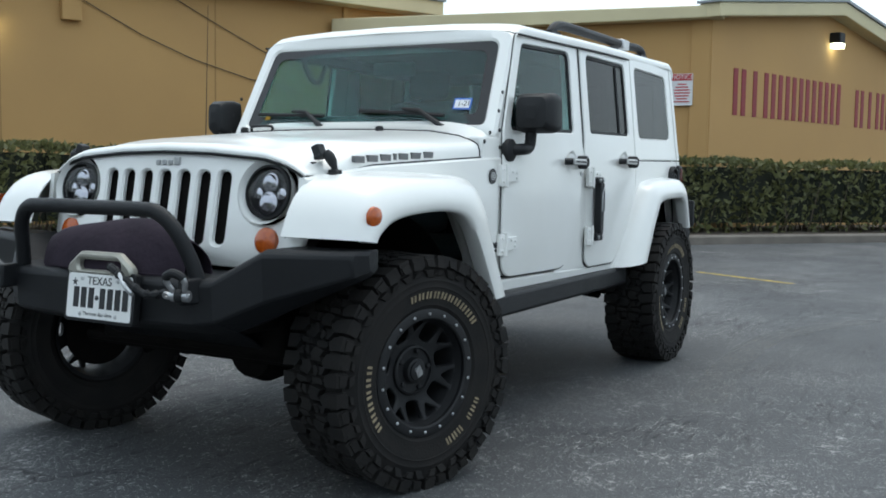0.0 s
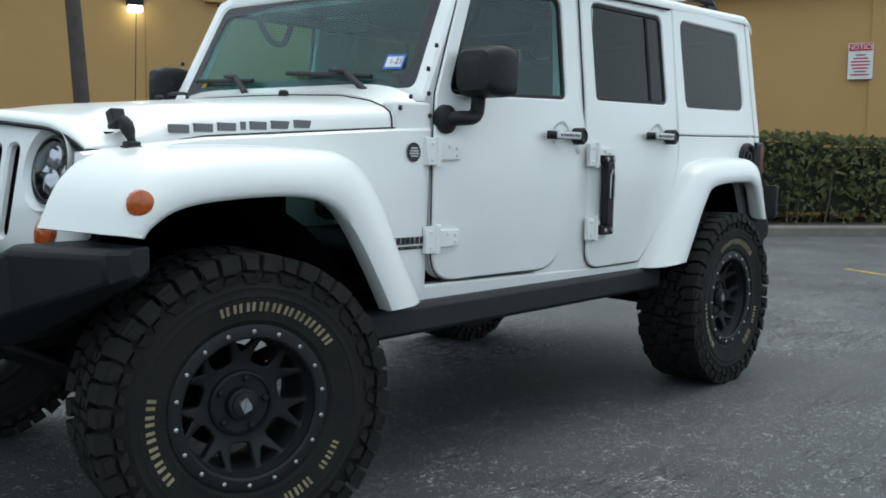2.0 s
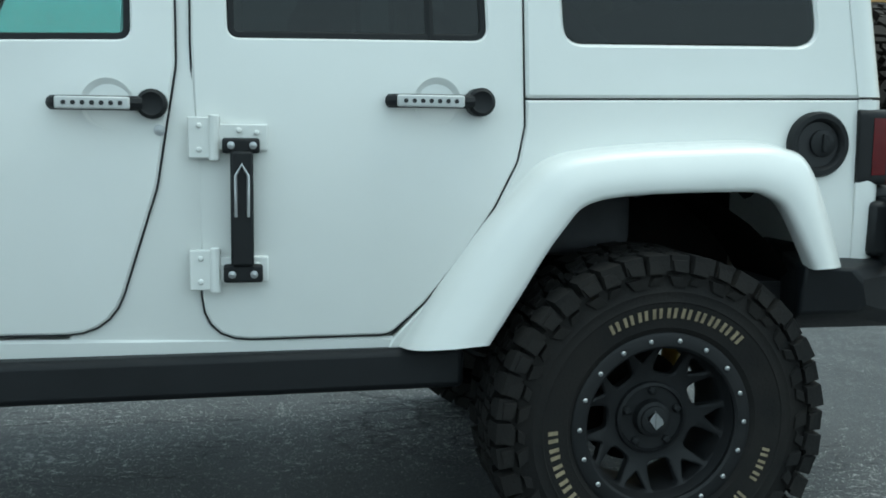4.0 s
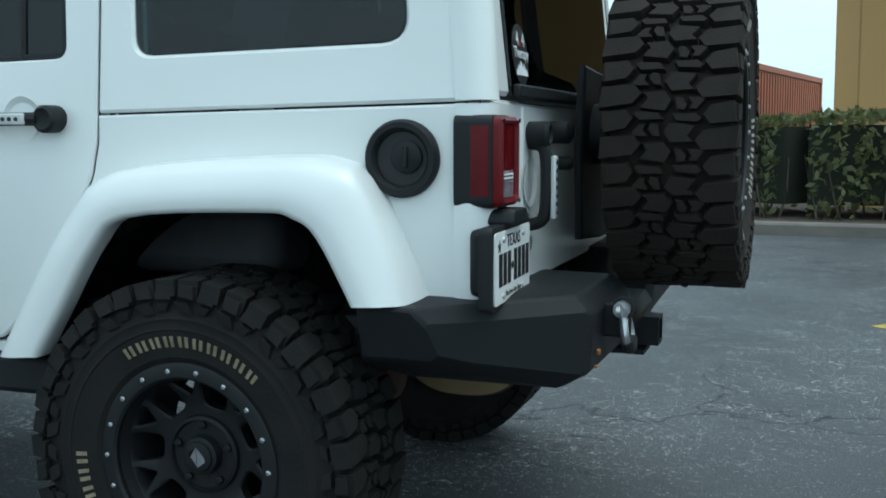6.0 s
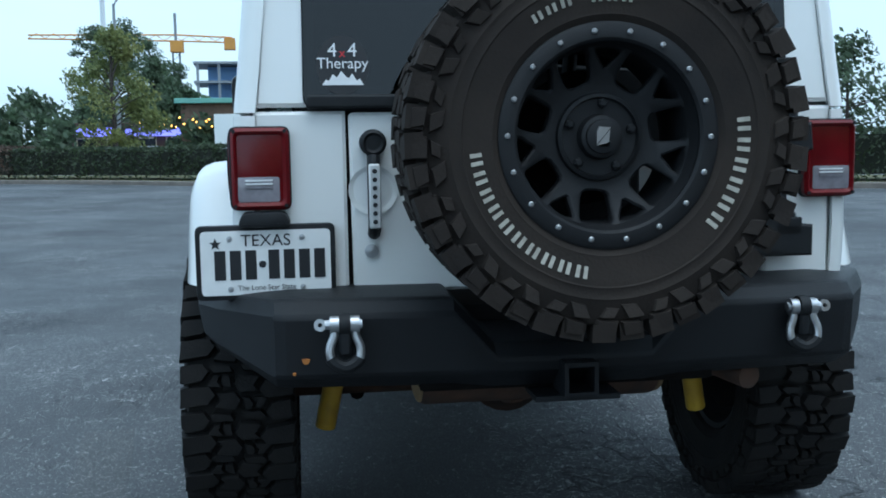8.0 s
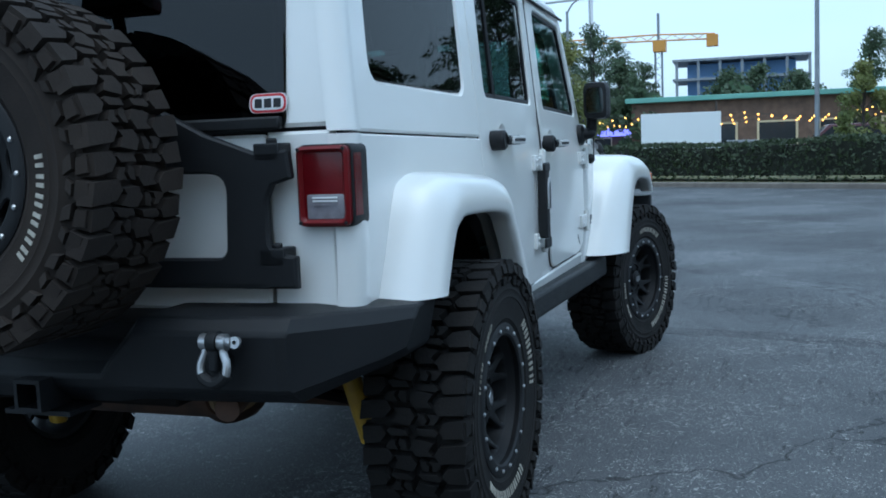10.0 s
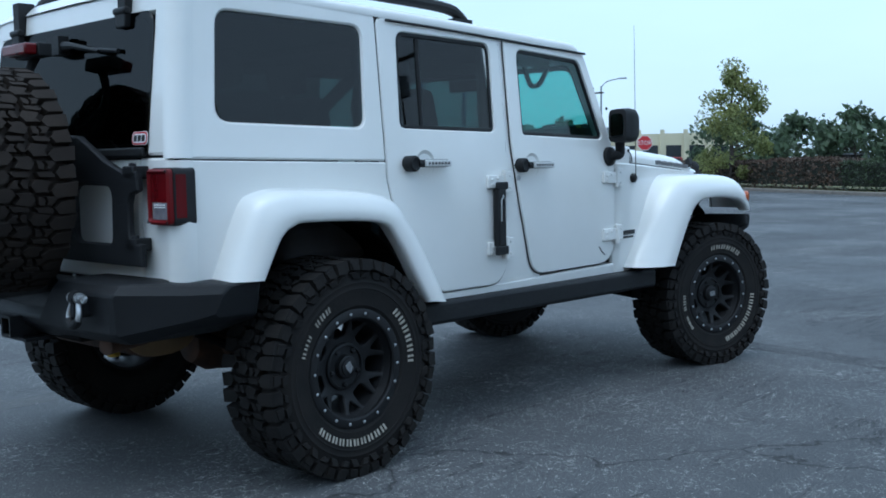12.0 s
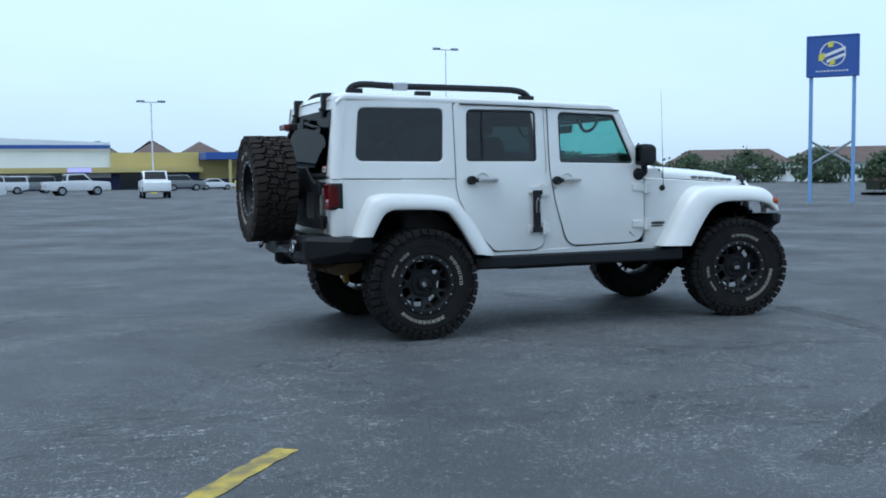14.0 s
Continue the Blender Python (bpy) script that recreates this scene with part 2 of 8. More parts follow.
def inset(loop, d):
    """A counter-clockwise outline moved inwards by d."""
    out, n = [], len(loop)
    for i, p in enumerate(loop):
        a, b = (p - loop[i - 1]).normalized(), (loop[(i + 1) % n] - p).normalized()
        na, nb = Vector((-a.y, a.x)), Vector((-b.y, b.x))
        m = na + nb
        m = m / max(m.length_squared / 2, 0.3)
        out.append(p + m * d)
    return out


def inside(p, loop):
    hit, n = False, len(loop)
    for i in range(n):
        a, b = loop[i], loop[i - 1]
        if (a.y > p.y) != (b.y > p.y) and p.x < (b.x - a.x) * (p.y - a.y) / (b.y - a.y) + a.x:
            hit = not hit
    return hit


def panel(outline, holes, place, thick=0.03, roll=0.008, step=0.12):
    """A sheet with rounded edges and openings. place(u, v, out) gives the point that stands out from the sheet's face."""
    from mathutils.geometry import delaunay_2d_cdt
    outline = ccw([Vector(p[:2]) for p in outline])
    holes = [ccw([Vector(p[:2]) for p in h]) for h in holes]
    loops = [(outline, -roll), (inset(outline, roll), 0.0)]
    for h in holes:
        loops += [(h, -roll), (inset(h, -roll), 0.0)]
    pts, edges, outs = [], [], []
    for loop, o in loops:
        s = len(pts)
        pts += loop
        outs += [o] * len(loop)
        edges += [(s + i, s + (i + 1) % len(loop)) for i in range(len(loop))]
    us, vs = [p.x for p in outline], [p.y for p in outline]
    core = inset(outline, roll * 2.5)
    u = min(us) + step / 2
    while u < max(us):
        v = min(vs) + step / 2
        while v < max(vs):
            q = Vector((u, v))
            if inside(q, core) and not any(inside(q, inset(h, -roll * 2.5)) for h in holes):
                pts.append(q)
                outs.append(0.0)
            v += step
        u += step
    verts, _, faces, orig, _, _ = delaunay_2d_cdt(pts, edges, [], 0, 1e-5)
    bm = bmesh.new()
    off = [min((outs[k] for k in o), default=0.0) for o in orig]
    front = [bm.verts.new(place(p.x, p.y, o)) for p, o in zip(verts, off)]
    back = [bm.verts.new(place(p.x, p.y, -thick)) for p in verts]
    edge_use = {}
    for f in faces:
        c = sum((verts[i] for i in f), Vector((0, 0))) / len(f)
        if not inside(c, outline) or any(inside(c, h) for h in holes):
            continue
        bm.faces.new([front[i] for i in f])
        bm.faces.new([back[i] for i in f][::-1])
        for i, j in zip(f, list(f[1:]) + [f[0]]):
            key = (min(i, j), max(i, j))
            edge_use.setdefault(key, []).append((i, j))
    for used in edge_use.values():
        if len(used) == 1:
            i, j = used[0]
            bm.faces.new((front[j], front[i], back[i], back[j]))
    bmesh.ops.delete(bm, geom=[v for v in bm.verts if not v.link_faces], context="VERTS")
    bmesh.ops.recalc_face_normals(bm, faces=bm.faces)
    return bm


def sheet(rows, thick=0.0):
    """A skin over rows of points; thick closes it into a shell."""
    bm = bmesh.new()
    vs = [[bm.verts.new(p) for p in row] for row in rows]
    for a, b in zip(vs, vs[1:]):
        for k in range(len(a) - 1):
            bm.faces.new((a[k], a[k + 1], b[k + 1], b[k]))
    bmesh.ops.remove_doubles(bm, verts=bm.verts, dist=1e-5)
    bmesh.ops.recalc_face_normals(bm, faces=bm.faces)
    if thick:
        bmesh.ops.solidify(bm, geom=bm.faces[:], thickness=thick)
        bmesh.ops.recalc_face_normals(bm, faces=bm.faces)
    return bm


def prism(loop, place, depth, bevel=0.0):
    """A flat outline with depth: place(u, v, out)."""
    loop = ccw([Vector(p[:2]) for p in loop])
    bm = bmesh.new()
    a = [bm.verts.new(place(p.x, p.y, 0)) for p in loop]
    b = [bm.verts.new(place(p.x, p.y, -depth)) for p in loop]
    bm.faces.new(a)
    bm.faces.new(b[::-1])
    for i in range(len(a)):
        j = (i + 1) % len(a)
        bm.faces.new((a[i], b[i], b[j], a[j]))
    bmesh.ops.recalc_face_normals(bm, faces=bm.faces)
    if bevel:
        bmesh.ops.bevel(bm, geom=[e for e in bm.edges if e.calc_face_angle(0) > 0.6], offset=bevel, segments=2, affect="EDGES", profile=0.6)
    return bm


def text(name, words, size, m, material, parent, depth=0.002, label=""):
    cu = bpy.data.curves.new(name, "FONT")
    cu.body, cu.size, cu.extrude, cu.align_x, cu.align_y = words, size, depth, "CENTER", "CENTER"
    cu.materials.append(material)
    ob = new(name, cu)
    ob.matrix_basis = m
    ob.parent = parent
    if label:
        ob["label"] = label
    return ob


def frame_m(o, x, y):
    """The pose with its origin at o and its x and y axes along x and y."""
    x = Vector(x).normalized()
    z = x.cross(Vector(y)).normalized()
    y = z.cross(x)
    m = Matrix((x, y, z)).transposed().to_4x4()
    m.translation = o
    return m

# the car ---------------------------------------------------------------------
# x runs forwards from the rear axle, y to the car's left, z up from the ground
AXLE_F, HUB_Z, TRACK = 2.947, 0.420, 0.810
car = thing("off_road_car", "white four-door off-road car with black bumpers and mud tyres", "car")


def yside(x, z):
    """Half the car's width at x and z."""
    if z < 1.0:
        y = 0.780 - 0.03 * ((1.0 - z) / 0.4) ** 2
    elif z < 1.26:
        y = 0.780 - 0.012 * (z - 1.0) / 0.26
    else:
        y = 0.768 - 0.010 * min((z - 1.26) / 0.08, 1) - 0.045 * max(0, (z - 1.34) / 0.46)
    y += 0.035 * math.exp(-0.5 * ((x - 0.72) / 0.58) ** 2)
    return y - (0.125 * (x - 2.2) if x > 2.2 else 0)


def flank(s):
    return lambda u, v, o: Vector((u, s * (yside(u, v) + o), v))


def rear_x(z):
    return -0.665 + (0.11 * (z - 1.25) if z > 1.25 else 0)


def rear(u, v, o):
    return Vector((rear_x(v) - o, u, v))


def roof_z(x):
    return 1.828 + (1.9 - x) * 0.029


FRONT_DOOR = rounded([(2.055, 0.675, 0.13), (2.055, 1.17, 0.03), (2.035, 1.33, 0.05), (1.838, 1.785, 0.05), (1.16, 1.813, 0.04),
                      (1.155, 1.30, 0.2), (1.20, 1.02, 0.2), (1.31, 0.675, 0.14)])
REAR_DOOR = rounded([(1.118, 1.815, 0.04), (1.118, 1.35, 0.1), (1.095, 0.655, 0.11), (0.655, 0.660, 0.06), (0.574, 0.735, 0.10),
                     (0.484, 0.845, 0.15), (0.400, 0.975, 0.15), (0.344, 1.085, 0.10), (0.327, 1.17, 0.06), (0.335, 1.833, 0.04)])
FRONT_WIN = rounded([(1.252, 1.354, 0.03), (1.255, 1.763, 0.05), (1.790, 1.742, 0.05), (1.968, 1.335, 0.035)])
REAR_WIN = rounded([(0.420, 1.374, 0.035), (0.442, 1.780, 0.05), (1.046, 1.772, 0.05), (1.036, 1.364, 0.03)])
QUARTER_WIN = rounded([(0.222, 1.374, 0.05), (0.248, 1.784, 0.05), (-0.432, 1.790, 0.06), (-0.476, 1.388, 0.06)])


def grow(loop, d):
    return inset(ccw([Vector(p) for p in loop]), -d)


def window_in(owner, loop, s, pane_mat, depth=0.014):
    """A pane with its black rubber surround, under owner."""
    pane = part("window_pane", prism(loop, lambda u, v, o: flank(s)(u, v, o - depth), 0.004), pane_mat, owner, smooth=0)
    pane.visible_shadow = False
    ring = panel(loop, [inset(ccw([Vector(p) for p in loop]), 0.016)], lambda u, v, o: flank(s)(u, v, o - depth + 0.006), 0.012, 0.003, 9)
    part("window_seal", ring, SATIN, owner, "black rubber window seal")


def door_handle(owner, x, z, s):
    """A paddle handle: dished cup, black grip with a pierced bright strip, round push button."""
    y = yside(x, z)
    cup = frame_m((x, s * y, z), (1, 0, 0), (0, 0, 1 if s < 0 else -1))
    part("handle_cup", lathe([(0.0, -0.012), (0.035, -0.008), (0.053, 0.001), (0.058, 0.003)], cup, 28), PAINT, owner)
    bm = bmesh.new()
    add_tube(bm, curve_pts([(x + 0.115, s * (y + 0.012), z), (x + 0.09, s * (y + 0.036), z), (x, s * (y + 0.042), z), (x - 0.08, s * (y + 0.036), z)], 4), 0.017, 10)
    add_lathe(bm, [(0.034, -0.01), (0.034, 0.040), (0.026, 0.047), (0.020, 0.043), (0, 0.043)], frame_m((x - 0.100, s * y, z), (1, 0, 0), (0, 0, -s)), 20)
    bmesh.ops.recalc_face_normals(bm, faces=bm.faces)
    h = part("handle", bm, SATIN, owner, "black grip handle")
    part("handle_strip", box((x - 0.055, min(s * (y + 0.05), s * (y + 0.061)), z - 0.014), (x + 0.105, max(s * (y + 0.05), s * (y + 0.061)), z + 0.014)), STRIP, h, "bright pierced strip", bevel=0.004)
    holes = bmesh.new()
    for k in range(7):
        add_lathe(holes, [(0.0055, 0.0), (0.0055, 0.0025), (0, 0.0025)], frame_m((x - 0.035 + k * 0.02, s * (y + 0.061), z), (1, 0, 0), (0, 0, -s)), 8)
    part("strip_holes", holes, INK, h)["kind"] = "stuff"


def hinge(owner, x, z, s):
    y = yside(x, z)
    bm = bmesh.new()
    lo, hi = sorted((s * (y - 0.002), s * (y + 0.016)))
    add_box(bm, (x - 0.125, lo, z - 0.026), (x - 0.012, hi, z + 0.034))
    add_box(bm, (x + 0.0, lo, z - 0.045), (x + 0.055, hi, z + 0.05))
    add_tube(bm, [(x - 0.004, s * (y + 0.014), z - 0.05), (x - 0.004, s * (y + 0.014), z + 0.055)], 0.013, 10)
    for dx, dz in ((-0.10, 0.015), (-0.06, 0.02), (-0.10, -0.008), (0.03, 0.03), (0.03, -0.025)):
        add_lathe(bm, [(0.007, 0), (0.007, 0.005), (0, 0.006)], frame_m((x + dx, s * (y + 0.016), z + dz), (1, 0, 0), (0, 0, -s)), 8)
    bmesh.ops.recalc_face_normals(bm, faces=bm.faces)
    part("hinge", bm, PAINT, owner, "white cast door hinge", bevel=0.004)


def mirror(owner, s):
    if s > 0:
        x, y, z, wide = 1.880, 0.855, 1.415, 1.0
    else:
        # this one is folded in a little
        x, y, z, wide = 2.015, 0.862, 1.405, 0.62
    bm = bmesh.new()
    prof = [(-0.075, 0.70), (-0.07, 0.93), (-0.02, 1.0), (0.04, 0.94), (0.075, 0.75), (0.085, 0.3)]
    rows = []
    for dx, k in prof:
        loop = rounded([(-0.095 * k, -0.09 * k, 0.035), (0.095 * k, -0.09 * k, 0.035), (0.095 * k, 0.09 * k, 0.04), (-0.095 * k, 0.09 * k, 0.04)])
        rows.append([Vector((x + dx - 0.02 * p.x, s * (y + p.x * wide), z + p.y)) for p in loop + loop[:1]])
    shell = sheet(rows)
    body = part("mirror_housing", shell, SATIN, owner, "black door mirror")
    loop = rounded([(-0.068, -0.06, 0.03), (0.068, -0.06, 0.03), (0.068, 0.06, 0.03), (-0.068, 0.06, 0.03)])
    part("mirror_glass", prism(loop, lambda u, v, o: Vector((x - 0.070 - o, s * (y + u * wide), z + v)), 0.006), MIRROR, body, smooth=0)
    part("mirror_cap", prism([p * 0.5 for p in loop], lambda u, v, o: Vector((x + 0.084 + o, s * (y + u * wide), z + v)), 0.006), SATIN, body)
    arm = bmesh.new()
    add_tube(arm, curve_pts([(2.00, s * 0.77, 1.245), (2.00 - 0.25 * (2.0 - x), s * 0.815, 1.25), (x + 0.01, s * (y - 0.035), 1.262), (x, s * (y - 0.030), 1.33)], 4), 0.026, 12)
    add_lathe(arm, [(0.052, -0.008), (0.05, 0.018), (0.03, 0.03), (0, 0.03)], frame_m((2.00, s * 0.77, 1.245), (1, 0, 0), (0, 0, -s)), 20)
    bmesh.ops.recalc_face_normals(arm, faces=arm.faces)
    part("mirror_arm", arm, SATIN, body)


TIP = -0.015


def seam(owner, loop, s):
    """The dark rubber seal that shows in the gap round a door."""
    pts = [flank(s)(p.x, p.y, -0.009) for p in grow(loop, 0.003)]
    part("door_seal", tube(pts + pts[:1], 0.0026, 5), SATIN, owner)



def side_of_car(s):
    fd = part("front_door", panel(FRONT_DOOR, [FRONT_WIN], flank(s), 0.05, 0.005), PAINT, car, "white front door")
    seam(fd, FRONT_DOOR, s)
    window_in(fd, FRONT_WIN, s, SIDE_GLASS)
    door_handle(fd, 1.304, 1.209, s)
    part("door_lock", lathe([(0.013, 0), (0.013, 0.004), (0, 0.005)], frame_m((1.190, s * yside(1.19, 1.15), 1.15), (1, 0, 0), (0, 0, -s)), 14), STEEL, fd)
    hinge(fd, 2.055, 1.13, s)
    hinge(fd, 2.055, 0.825, s)
    mirror(fd, s)
    rd = part("rear_door", panel(REAR_DOOR, [REAR_WIN], flank(s), 0.05, 0.005), PAINT, car, "white rear door")
    seam(rd, REAR_DOOR, s)
    window_in(rd, REAR_WIN, s, DARK_GLASS)
    bar = bmesh.new()
    add_tube(bar, [(0.560, s * (yside(0.6, 1.385) - 0.018), 1.375), (0.572, s * (yside(0.6, 1.765) - 0.018), 1.757)], 0.011, 6)
    part("window_bar", bar, SATIN, rd)
    door_handle(rd, 0.545, 1.226, s)
    hinge(rd, 1.072, 1.132, s)
    hinge(rd, 1.072, 0.825, s)
    # step that folds out of the door hinge
    x, y = 1.010, yside(1.01, 1.0)
    st = bmesh.new()
    lo, hi = sorted((s * (y + 0.004), s * (y + 0.042)))
    add_box(st, (x - 0.030, lo, 0.84), (x + 0.022, hi, 1.105))
    add_box(st, (x - 0.045, lo, 1.10), (x + 0.040, (lo + hi) / 2 + 0.008 * s, 1.135))
    add_box(st, (x - 0.050, lo, 0.80), (x + 0.040, (lo + hi) / 2 + 0.008 * s, 0.842))
    bmesh.ops.recalc_face_normals(st, faces=st.faces)
    peg = part("hinge_step", st, SATIN, rd, "black folding hinge step", bevel=0.006)
    ring = bmesh.new()
    yy = s * (y + 0.046)
    add_tube(ring, [(x - 0.018, yy, 0.955), (x - 0.018, yy, 1.05), (x - 0.004, yy, 1.075), (x + 0.010, yy, 1.05), (x + 0.010, yy, 0.955)], 0.004, 6)
    part("step_clip", ring, STEEL, peg)
    for i, (cx, cz) in enumerate(((x - 0.03, 1.118), (x + 0.02, 1.118), (x - 0.03, 0.82), (x + 0.02, 0.82))):
        part("step_bolt", lathe([(0.009, 0), (0.009, 0.006), (0, 0.008)], frame_m((cx, s * (y + 0.032), cz), (1, 0, 0), (0, 0, -s)), 8), STEEL, peg)

    part("door_pillar", panel([(1.01, 0.62), (1.42, 0.62), (1.30, 1.0), (1.25, 1.822), (1.00, 1.822)], [], lambda u, v, o: flank(s)(u, v, o - 0.014), 0.03), PAINT, car)
    part("sill", panel([(0.66, 0.615), (2.22, 0.605), (2.22, 0.668), (0.62, 0.652)], [], lambda u, v, o: flank(s)(u, v, o - 0.006), 0.06), PAINT, car)
    # the quarter panel follows the door's edge with an even gap
    shut = sorted(((p.x, p.y) for p in grow(REAR_DOOR, 0.0055) if p.x < 0.60 and 0.69 < p.y < 1.22), key=lambda p: -p[1])
    quarter = [(shut[0][0], 1.234)] + shut + [(0.641, 0.655), (0.672, 0.600), (0.600, 0.605),
               (0.49, 0.785), (0.345, 0.960), (0.21, 1.050), (-0.20, 1.072), (-0.32, 1.050), (-0.395, 0.985), (-0.50, 0.815), (-0.62, 0.815), (-0.622, 1.252)]
    part("rear_quarter", panel(quarter, [], flank(s), 0.03, 0.005), PAINT, car)
    cowl = [(2.066, 1.212), (2.24, 1.205), (2.95, 1.157), (3.15, 1.130), (3.305, 1.108), (3.318, 0.975), (3.15, 1.04), (2.62, 1.075), (2.47, 0.99), (2.34, 0.80), (2.245, 0.605), (2.066, 0.605)]
    part("cowl_side", panel(cowl, [], flank(s), 0.03), PAINT, car)
    top_side = [(0.322, 1.239), (-0.622, 1.2575), (-0.622 + 0.062, roof_z(-0.6) - 0.030), (0.330, roof_z(0.4) - 0.030)]
    hs = part("hardtop_side", panel(rounded([(u, v, 0.01) for u, v in top_side]), [QUARTER_WIN], flank(s), 0.03, 0.008), PAINT, car, "white hard top side")
    pane = part("quarter_window", panel(grow(QUARTER_WIN, -0.002), [], lambda u, v, o: flank(s)(u, v, o - 0.006), 0.004, 0.003), DARK_GLASS, hs, "dark tinted quarter window")
    pane.visible_shadow = False
    # rounded rear corners of tub and top
    for z0, z1, name in ((0.815, 1.252, "rear_corner"), (1.2585, roof_z(-0.6) - 0.03, "top_corner")):
        rows = []
        for i in range(7):
            z = z0 + (z1 - z0) * i / 6
            fx = -0.622 + (0.062 * (z - 1.272) / 0.57 if z > 1.26 else 0)
            ys = yside(-0.6, z)
            rows.append([Vector((fx + 0.030, s * (ys - 0.006), z)), Vector((fx + 0.010, s * (ys - 0.003), z))] + [Vector((fx - 0.043 * math.sin(a), s * (ys - 0.047 + 0.045 * math.cos(a)), z)) for a in [k * math.pi / 16 for k in range(9)]])
        part(name, sheet(rows, -0.01), PAINT, car)

    # wheel-arch flares
    def flare(body_line, lip_line, out, name):
        bl, ll = curve_pts([(x, 0, z) for x, z in body_line], 5), curve_pts([(x, 0, z) for x, z in lip_line], 5)
        rows = []
        for b, l in zip(bl, ll):
            yb = yside(b.x, b.z) - 0.012
            high = min(1.0, max(0.0, (b.z - 0.75) / 0.35))

            def swell(steep, gentle):
                """The leg slopes out from the body; over the wheel the flare is fuller."""
                return yb + (out - yb) * (gentle + (steep - gentle) * 0.55 * high)

            sec = [(-0.10, yb), (-0.10, yb + 0.012), (-0.085, yb + 0.018), (-0.06, swell(0.55, 0.24)), (-0.03, swell(0.80, 0.36)), (0.03, swell(0.93, 0.50)), (0.12, swell(0.98, 0.64)), (0.24, swell(1.0, 0.76)), (0.55, swell(1.03, 0.95)), (0.95, out + 0.006), (1.03, out + 0.002), (1.05, out - 0.012), (0.98, out - 0.06)]
            tip = max(0.0, (b.x - 3.15) / 0.24) if b.x > 3.15 else 0.0
            rows.append([Vector((b.x + (l.x - b.x) * k + TIP * tip * min(1, (y - yb) / (out - yb)), s * y, b.z + (l.z - b.z) * k)) for k, y in sec])
        fl = part(name, sheet(rows, -0.006), PAINT, car, "white wheel-arch flare", smooth=60)
        part("flare_seal", tube([(r[1] + r[2]) / 2 for r in rows], 0.0045, 6), SATIN, fl, "thin black seal")
        return fl

    flare([(0.611, 0.608), (0.488, 0.795), (0.344, 0.977), (0.210, 1.071), (-0.190, 1.099), (-0.339, 1.088), (-0.417, 1.031), (-0.520, 0.792)],
          [(0.443, 0.633), (0.373, 0.742), (0.266, 0.904), (0.158, 0.984), (-0.190, 1.001), (-0.280, 0.987), (-0.339, 0.942), (-0.417, 0.796)], 0.914, "rear_flare")
    ff = flare([(2.195, 0.625), (2.30, 0.79), (2.43, 0.99), (2.55, 1.095), (2.72, 1.118), (3.08, 1.116), (3.255, 1.092), (3.350, 1.022), (3.402, 0.914)],
               [(2.410, 0.628), (2.475, 0.74), (2.575, 0.89), (2.67, 0.975), (2.82, 1.005), (3.06, 1.000), (3.21, 0.980), (3.295, 0.940), (3.328, 0.906)], 0.925, "front_flare")
    part("side_marker", lathe([(0.036, -0.004), (0.034, 0.008), (0.022, 0.014), (0, 0.016)], frame_m((3.306, s * 0.918, 0.988), (1, -0.10 * s, -0.1), (0, 0, -s)), 22), AMBER, ff, "round amber side marker")

    # liners inside the arches
    for cx, r0, z0 in ((0.0, 0.50, HUB_Z + 0.02), (2.93, 0.53, HUB_Z + 0.02)):
        rows = []
        for k in range(19):
            a = math.pi * ((0.03 if cx < 1 else 0.17) + 0.80 * k / 18)
            px, pz = cx + r0 * 1.04 * math.cos(a), z0 + 0.56 * math.sin(a)
            rows.append([Vector((px, s * 0.42, pz)), Vector((px, s * 0.66, pz)), Vector((px, s * (min(yside(px, 1.0), 0.78) - 0.01), pz))])
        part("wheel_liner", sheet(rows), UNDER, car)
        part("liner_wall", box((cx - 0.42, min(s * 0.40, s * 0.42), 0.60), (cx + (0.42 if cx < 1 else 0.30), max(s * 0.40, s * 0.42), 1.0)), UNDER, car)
    # rock rail
    lo, hi = sorted((s * 0.70, s * 0.815))
    part("rock_rail", box((0.47, lo, 0.502), (2.42, hi, 0.606)), POWDER, car, "black rock rail", bevel=0.018)
    lo, hi = sorted((s * 0.48, s * 0.70))
    part("rail_foot", box((0.60, lo, 0.49), (2.30, hi, 0.56)), UNDER, car)


side_of_car(1)
side_of_car(-1)

# left side only: filler cup and badges; right side: aerial
m = frame_m((-0.472, yside(-0.46, 1.15) + 0.004, 1.134), (1, 0, 0), (0, 0, -1))
cup = part("fuel_filler", lathe([(0.086, -0.004), (0.086, 0.012), (0.080, 0.022), (0.068, 0.022), (0.061, 0.014), (0.058, 0.004)], m, 36), SATIN, car, "round black fuel filler cup")
part("cup_floor", lathe([(0.060, 0.0055), (0.0, 0.0055)], m, 32), INK, cup)
cm_ = m @ Matrix.Translation((-0.012, -0.004, 0))
part("fuel_cap", lathe([(0.036, 0.004), (0.036, 0.013), (0.030, 0.017), (0, 0.017)], cm_, 24), SATIN, cup, "ribbed black fuel cap")
part("fuel_cap_grip", box((-0.006, -0.024, 0.016), (0.006, 0.024, 0.025), cm_), SATIN, cup, bevel=0.003)
m = frame_m((2.165, yside(2.165, 1.12) + 0.001, 1.128), (1, 0, 0), (0, 0, -1))
bd = part("round_badge", lathe([(0.033, 0), (0.033, 0.003), (0, 0.003)], m, 28), INK, car, "round black side badge")
for k, w in ((0.013, 0.018), (0.004, 0.024), (-0.005, 0.022), (-0.014, 0.016)):
    part("badge_bar", box((-w, k - 0.003, 0.003), (w, k + 0.003, 0.0042), m), STEEL, bd)
